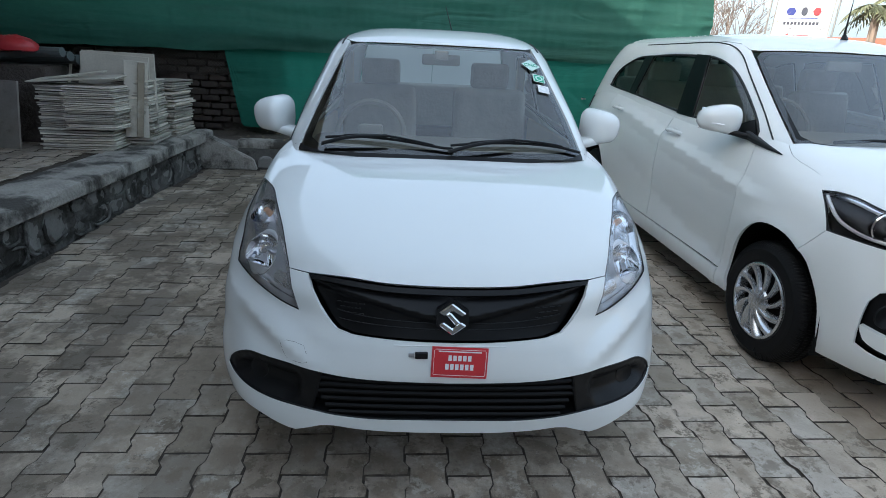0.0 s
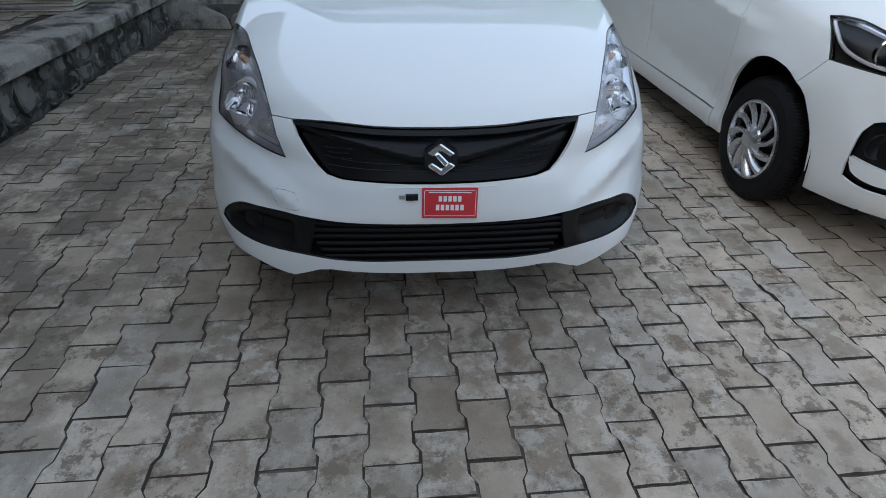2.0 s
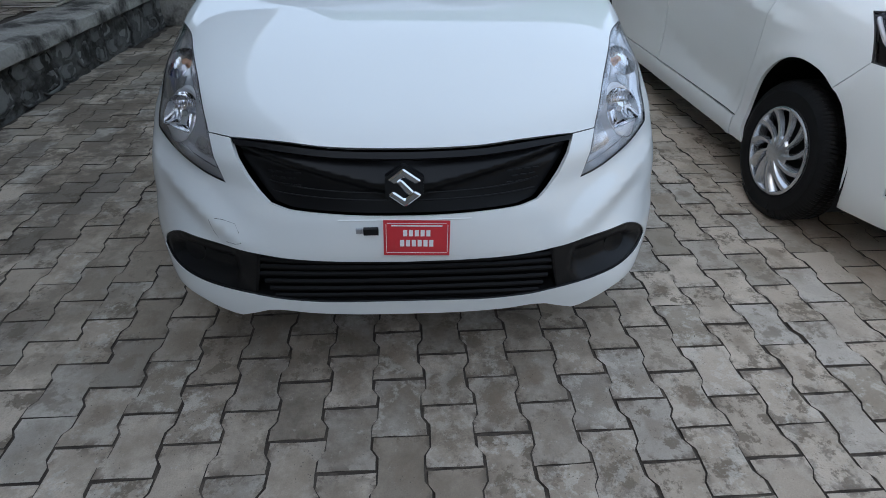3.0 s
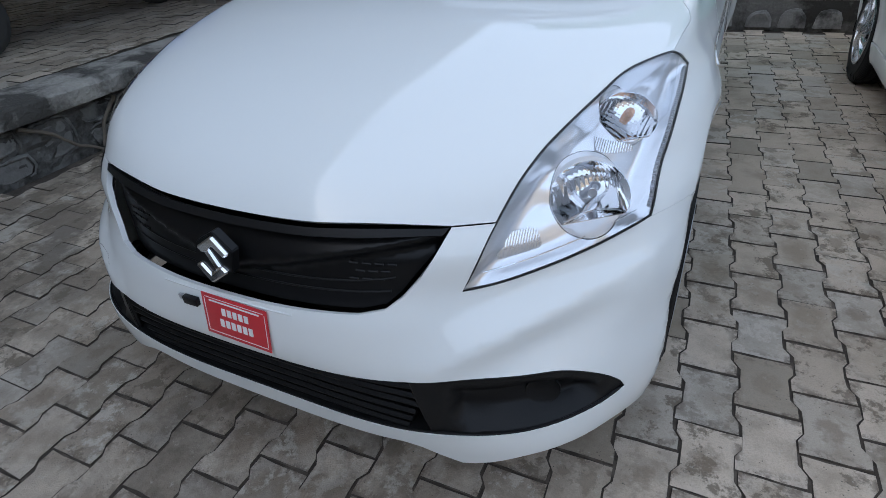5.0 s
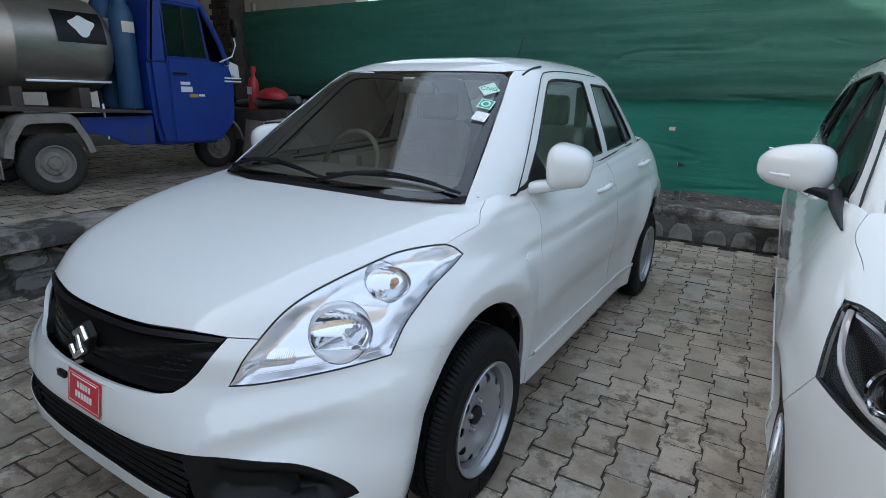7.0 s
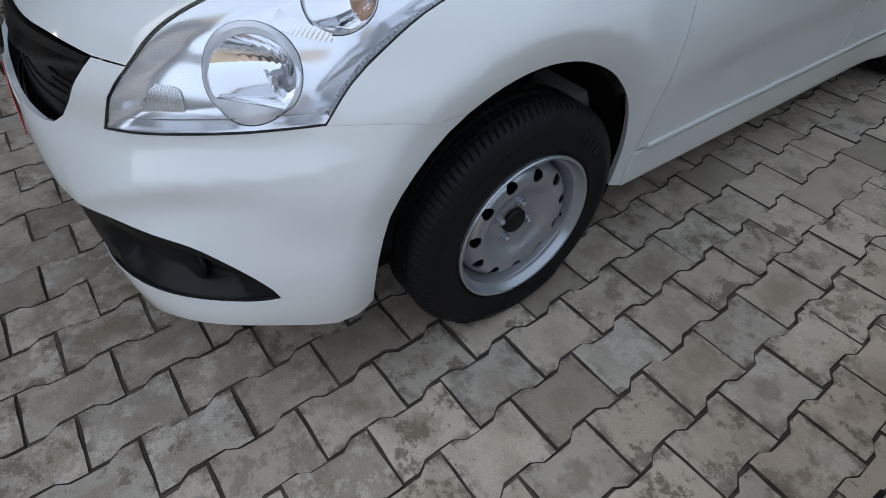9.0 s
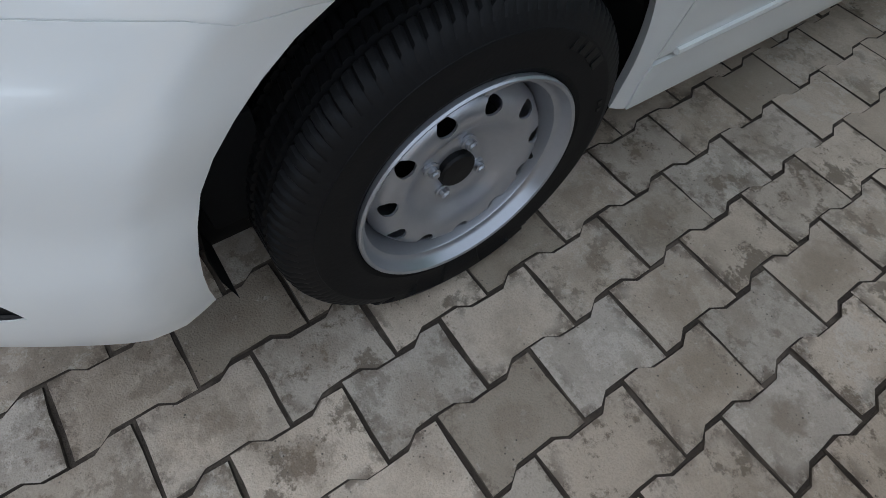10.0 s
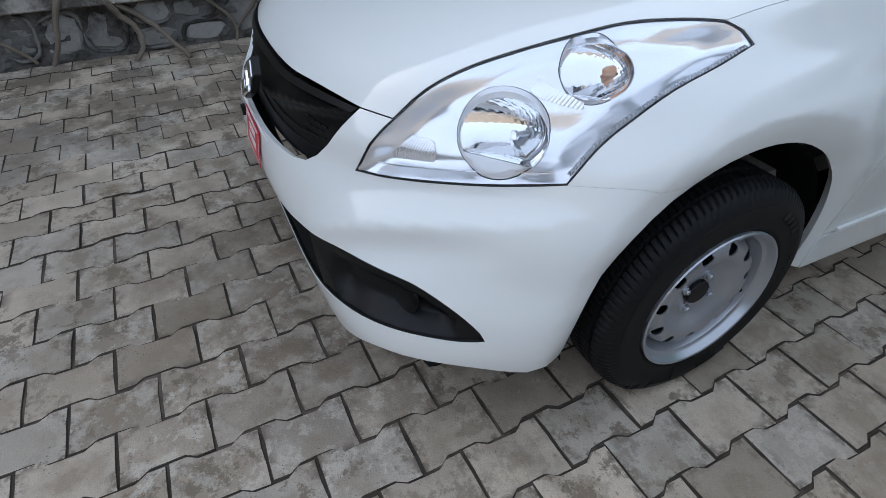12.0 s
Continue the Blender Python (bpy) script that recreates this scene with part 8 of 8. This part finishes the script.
v, f = lathe([(0.405, 0.0), (0.405, 0.027), (0.435, 0.024), (0.442, 0.040), (0.50, 0.038), (0.515, 0.0)], 16, "z")
mesh_ob("valve_head", v, f, HRED, ext)
box("label_band", (0, -0.0635, 0.22), (0.075, 0.004, 0.09), WHITE, ext, 0)
tube("extinguisher_hose", [(0.0, -0.03, 0.47), (-0.05, -0.06, 0.58), (-0.08, -0.05, 0.74)], 0.010, BLACK, ext)
# low rubble wall and brick pier below the upper net
bm = bmesh.new()
grid_n, grid_m = 60, 18
vv = [[bm.verts.new((-6.4 + i * 0.078, 5.60 + 0.05 * noise.noise(Vector((i * 0.35, j * 0.5, 2))) + 0.02, 0.28 + j * 0.078)) for j in range(grid_m)] for i in range(grid_n)]
for i in range(grid_n - 1):
    for j in range(grid_m - 1):
        bm.faces.new((vv[i][j], vv[i + 1][j], vv[i + 1][j + 1], vv[i][j + 1]))
ew = tagged(part("wall_north", bm, EARTHW, None), "rough earth and rubble wall below the net", "wall", kind="structure")
for j in range(13):
    for i in range(17):
        if rng.random() < 0.06:
            continue
        x, z = -5.7 + i * 0.235 + (0.11 if j % 2 else 0), 0.42 + j * 0.082
        if x > -2.22:
            continue
        bm = bmesh.new()
        add_box(bm, (x, 5.575 + rng.uniform(-0.02, 0.012), z + rng.uniform(-0.006, 0.006)), (rng.uniform(0.19, 0.225), 0.09, rng.uniform(0.058, 0.070)), 0.006, seg=1)
        part("brick", bm, BRICK, ew, smooth=False)
pier = box("brick_pier_core", (-6.28, 5.35, 1.5), (0.42, 0.3, 2.6), EARTHW, None, 0)
pier.name = "brick_pier"
tagged(pier, "old brick pier beside the net", "pier", kind="structure")
for j in range(30):
    for i in range(2):
        bm = bmesh.new()
        add_box(bm, (-6.28 - 0.11 + i * 0.22 + (0.04 if j % 2 else -0.02), 5.19, 0.3 + j * 0.082), (0.20, 0.05, 0.068), 0.005, seg=1)
        part("brick", bm, BRICK, pier, smooth=False)
tagged(box("side_building", (-7.1, 6.6, 2.0), (5.0, 0.3, 4.04), PLASTER, None, 0.01), "cream building behind the carrier", "building")
# piece of diamond mesh hung under the hem
WIRE = mat("rusty_wire", (0.12, 0.10, 0.085), 0.6, metal=0.5)
vs, fs = [], []
def wire(a, b, r=0.0022):
    a, b = Vector(a), Vector(b)
    d = (b - a).normalized()
    u = d.cross(Vector((0, 1, 0))).normalized() * r
    w = Vector((0, r, 0))
    k = len(vs)
    for p in (a, b):
        vs.extend([tuple(p + u), tuple(p + w), tuple(p - u), tuple(p - w)])
    for q in range(4):
        fs.append((k + q, k + (q + 1) % 4, k + 4 + (q + 1) % 4, k + 4 + q))
for i in range(34):
    x = -3.55 + i * 0.04
    wire((x, 5.5, 1.30), (x + 0.28, 5.5, 1.02 + 0.0))
    wire((x + 0.28, 5.5, 1.30), (x, 5.5, 1.02))
tagged(mesh_ob("wire_mesh", vs, fs, WIRE, None, smooth=False), "rusty diamond wire mesh under the net hem", "fence")
# sloping wing wall at the end of the terrace
bm = bmesh.new()
poly = [(-2.62, 0.0), (-2.62, 0.36), (-2.50, 0.37), (-2.02, 0.13), (-1.98, 0.0)]
A = [bm.verts.new((x, 4.94, z)) for x, z in poly]
B = [bm.verts.new((x, 5.10, z)) for x, z in poly]
bm.faces.new(A)
bm.faces.new(B[::-1])
for i in range(5):
    bm.faces.new((A[i], B[i], B[(i + 1) % 5], A[(i + 1) % 5]))
bmesh.ops.recalc_face_normals(bm, faces=bm.faces)
bmesh.ops.bevel(bm, geom=list(bm.edges), offset=0.012, segments=2, affect="EDGES")
tagged(part("wing_wall", bm, CONC, None), "sloping cement wing wall at the terrace end", "wall", kind="structure")


# ---- what shows beyond the net ----
TWIG = mat("dry_twig", (0.30, 0.22, 0.17), 0.9, var=0.2)
PALM = mat("dusty_palm", (0.20, 0.20, 0.11), 0.7, var=0.25, island=0.4)
SIGNW = mat("sign_sheet", (0.75, 0.75, 0.73), 0.5, var=0.03)
INK = mat("sign_ink", (0.05, 0.05, 0.07), 0.6)
NAVY = mat("sign_navy", (0.03, 0.04, 0.22), 0.6)
r2 = random.Random(9)


def dry_bush(base, height, spread):
    vs, fs = [], []

    def limb(a, b, ra, rb):
        d = (b - a)
        u = d.orthogonal().normalized()
        w = d.cross(u).normalized()
        k = len(vs)
        for p, r in ((a, ra), (b, rb)):
            for q in range(4):
                t = q * math.pi / 2
                vs.append(tuple(p + (u * math.cos(t) + w * math.sin(t)) * r))
        for q in range(4):
            fs.append((k + q, k + (q + 1) % 4, k + 4 + (q + 1) % 4, k + 4 + q))

    def grow(p, d, l, r, depth):
        e = p + d * l
        limb(p, e, r, r * 0.72)
        if depth == 0:
            return
        for _ in range(r2.choice((2, 3, 3))):
            n = (d + Vector((r2.uniform(-1, 1), r2.uniform(-1, 1), r2.uniform(-0.3, 0.8))) * 0.62).normalized()
            grow(e, n, l * r2.uniform(0.68, 0.86), r * 0.66, depth - 1)
    tree = tagged(holder("bare_tree", pose(*base)), "leafless tree with fine dry twigs", "tree")
    b = Vector((0, 0, 0))
    for _ in range(4):
        d = Vector((r2.uniform(-spread, spread), r2.uniform(-spread, spread), 1)).normalized()
        grow(b, d, height * 0.26, 0.030, 5)
    mesh_ob("trunk", vs, fs, TWIG, tree, smooth=False)
    lv, lf = [], []
    for _ in range(700):
        c = Vector(vs[r2.randrange(len(vs) // 4, len(vs))])
        u = Vector((r2.uniform(-1, 1), r2.uniform(-1, 1), r2.uniform(-1, 1))) * 0.035
        w = u.cross(Vector((0.3, 0.2, 1))).normalized() * 0.018
        k = len(lv)
        lv.extend([tuple(c), tuple(c + u * 0.5 + w), tuple(c + u), tuple(c + u * 0.5 - w)])
        lf.append((k, k + 1, k + 2, k + 3))
    mesh_ob("crown", lv, lf, TWIG, tree, smooth=False)


dry_bush((5.95, 9.9, 0.0), 3.3, 0.5)


def palm(base, trunk, reach, n):
    t = tagged(holder("palm_tree", pose(*base)), "dusty green palm with drooping fronds", "tree", "palms")
    tube("trunk", [(0, 0, 0), (0.05, 0, trunk * 0.5), (0, 0.05, trunk)], 0.14, TWIG, t, radii=[0.17, 0.14, 0.11])
    for i in range(n):
        a = 2 * math.pi * i / n + r2.uniform(-0.2, 0.2)
        rise = r2.uniform(0.1, 0.9)
        l = reach * r2.uniform(0.8, 1.1)
        vs, fs = [], []
        pts = []
        for k in range(13):
            s = k / 12
            pts.append(Vector((math.cos(a) * l * s, math.sin(a) * l * s, trunk + l * (rise * s - 0.95 * s * s))))
        for k in range(1, 13):
            p, d = pts[k], (pts[k] - pts[k - 1]).normalized()
            side = d.cross(Vector((0, 0, 1))).normalized()
            for sg in (1, -1):
                for h in (0, 0.5):
                    q = p - d * (l / 12) * h
                    tip = q + side * sg * 0.34 * l * math.sin(math.pi * min(0.95, 0.2 + k / 15)) + d * 0.16 * l - Vector((0, 0, 0.16 * l * r2.uniform(0.6, 1.2)))
                    b = len(vs)
                    vs.extend([tuple(q - d * 0.02), tuple((q + tip) / 2 + d * 0.035), tuple(tip), tuple((q + tip) / 2 - d * 0.035)])
                    fs.append((b, b + 1, b + 2, b + 3))
        mesh_ob("frond", vs, fs, PALM, t, smooth=False)


palm((13.6, 15.6, 0.0), 3.15, 0.95, 19)
palm((14.6, 15.9, 0.0), 3.45, 0.9, 17)

# sign board on two poles, with lamps above
sign = tagged(holder("sign_board", pose(10.90, 15.01, -0.02, 0, 0, -33) @ Matrix.Scale(0.88, 4, (0, 0, 1)) @ Matrix.Scale(0.86, 4, (1, 0, 0))), "white workshop sign board on thin poles", "sign")
box("board_face", (0, 0, 3.20), (1.62, 0.05, 1.42), SIGNW, sign, 0.004, label="white printed sheet")
for x, z, w, h in ((0, 3.91, 1.66, 0.03), (0, 2.49, 1.66, 0.03), (-0.82, 3.2, 0.03, 1.44), (0.82, 3.2, 0.03, 1.44)):
    box("board_edge", (x, -0.01, z), (w, 0.07, h), POST, sign, 0)
for x in (-1.0, 0.95):
    tube("sign_pole", [(x, 0.05, 0.0), (x, 0.05, 3.9)], 0.03, POST, sign)
for i in range(13):
    box("sign_mark", (-0.66 + i * 0.11, -0.028, 3.66), (0.07, 0.004, 0.06), SEATW, sign, 0)
for (x, w, m_) in ((-0.36, 0.30, NAVY), (0.02, 0.18, INK), (0.38, 0.24, RED)):
    v, f = lathe([(0.0, 0.0), (0.0, 0.5), (0.03, 0.5), (0.03, 0.0)], 6 if m_ is not INK else 16, "y")
    mesh_ob("sign_emblem", [(p[0] * w + x, p[1] - 0.055, p[2] * 0.26 + 3.36) for p in v], f, m_, sign, smooth=False)
box("sign_mark", (0, -0.028, 3.16), (0.9, 0.004, 0.03), NAVY, sign, 0)
text_on("sign_text", "AUTHORISED WORKSHOP", 0.125, INK, sign, pose(0, -0.030, 2.84, 90, 0, 0))
for i in range(10):
    box("sign_mark", (-0.48 + i * 0.105, -0.028, 3.00), (0.075, 0.004, 0.09), INK, sign, 0)
box("sign_arrow", (0.0, -0.028, 2.62), (0.62, 0.004, 0.05), RED, sign, 0)
mesh_ob("arrow_head", [(-0.42, -0.03, 2.62), (-0.30, -0.03, 2.70), (-0.30, -0.03, 2.54)], [(0, 1, 2)], RED, sign, smooth=False)
for x0, x1, z1 in ((-0.1, -0.5, 4.2), (0.0, 0.55, 4.55), (0.05, 0.1, 4.0)):
    tube("lamp_arm", [(x0, 0, 3.9), (x1, -0.25, z1)], 0.012, INK, sign)
    box("sign_lamp", (x1, -0.28, z1 - 0.08), (0.14, 0.08, 0.10), INK, sign, 0.01)
tagged(box("hedge_wall", (16.0, 22.0, 1.0), (14.0, 0.4, 2.0), PLASTER, None, 0.01), "low pale boundary wall far behind", "wall", kind="structure")
far = tagged(holder("far_house", pose(21.5, 25.5, -1.0, 0, 0, -35)), "far house with a low red tiled roof", "house")
box("house_wall", (0, 0, 1.4), (6, 4, 2.8), PLASTER, far, 0.02)
ROOFT = mat("red_roof_tile", (0.40, 0.13, 0.07), 0.8, var=0.2, scale=3)
mesh_ob("house_roof", [(-3.3, -2.3, 2.7), (3.3, -2.3, 2.7), (3.3, 2.3, 2.7), (-3.3, 2.3, 2.7), (-3.3, 0, 3.9), (3.3, 0, 3.9)], [(0, 1, 5, 4), (2, 3, 4, 5), (0, 4, 3), (1, 2, 5), (0, 3, 2, 1)], ROOFT, far, smooth=False)
for x, y in ((-6.0, 31.0), (34.0, 24.0)):
    tagged(tube("utility_pole", [(x, y, -0.02), (x, y, 8.2)], 0.12, POST, None, radii=[0.14, 0.10]), "grey concrete utility pole far behind", "pole", "utility poles")
tagged(tube("overhead_wire", [(-6.0, 31.0, 7.9), (4, 29.2, 7.3), (14, 27.5, 7.1), (24, 25.7, 7.3), (34.0, 24.0, 7.9)], 0.012, INK, None), "thin overhead wire between two poles", "wire")
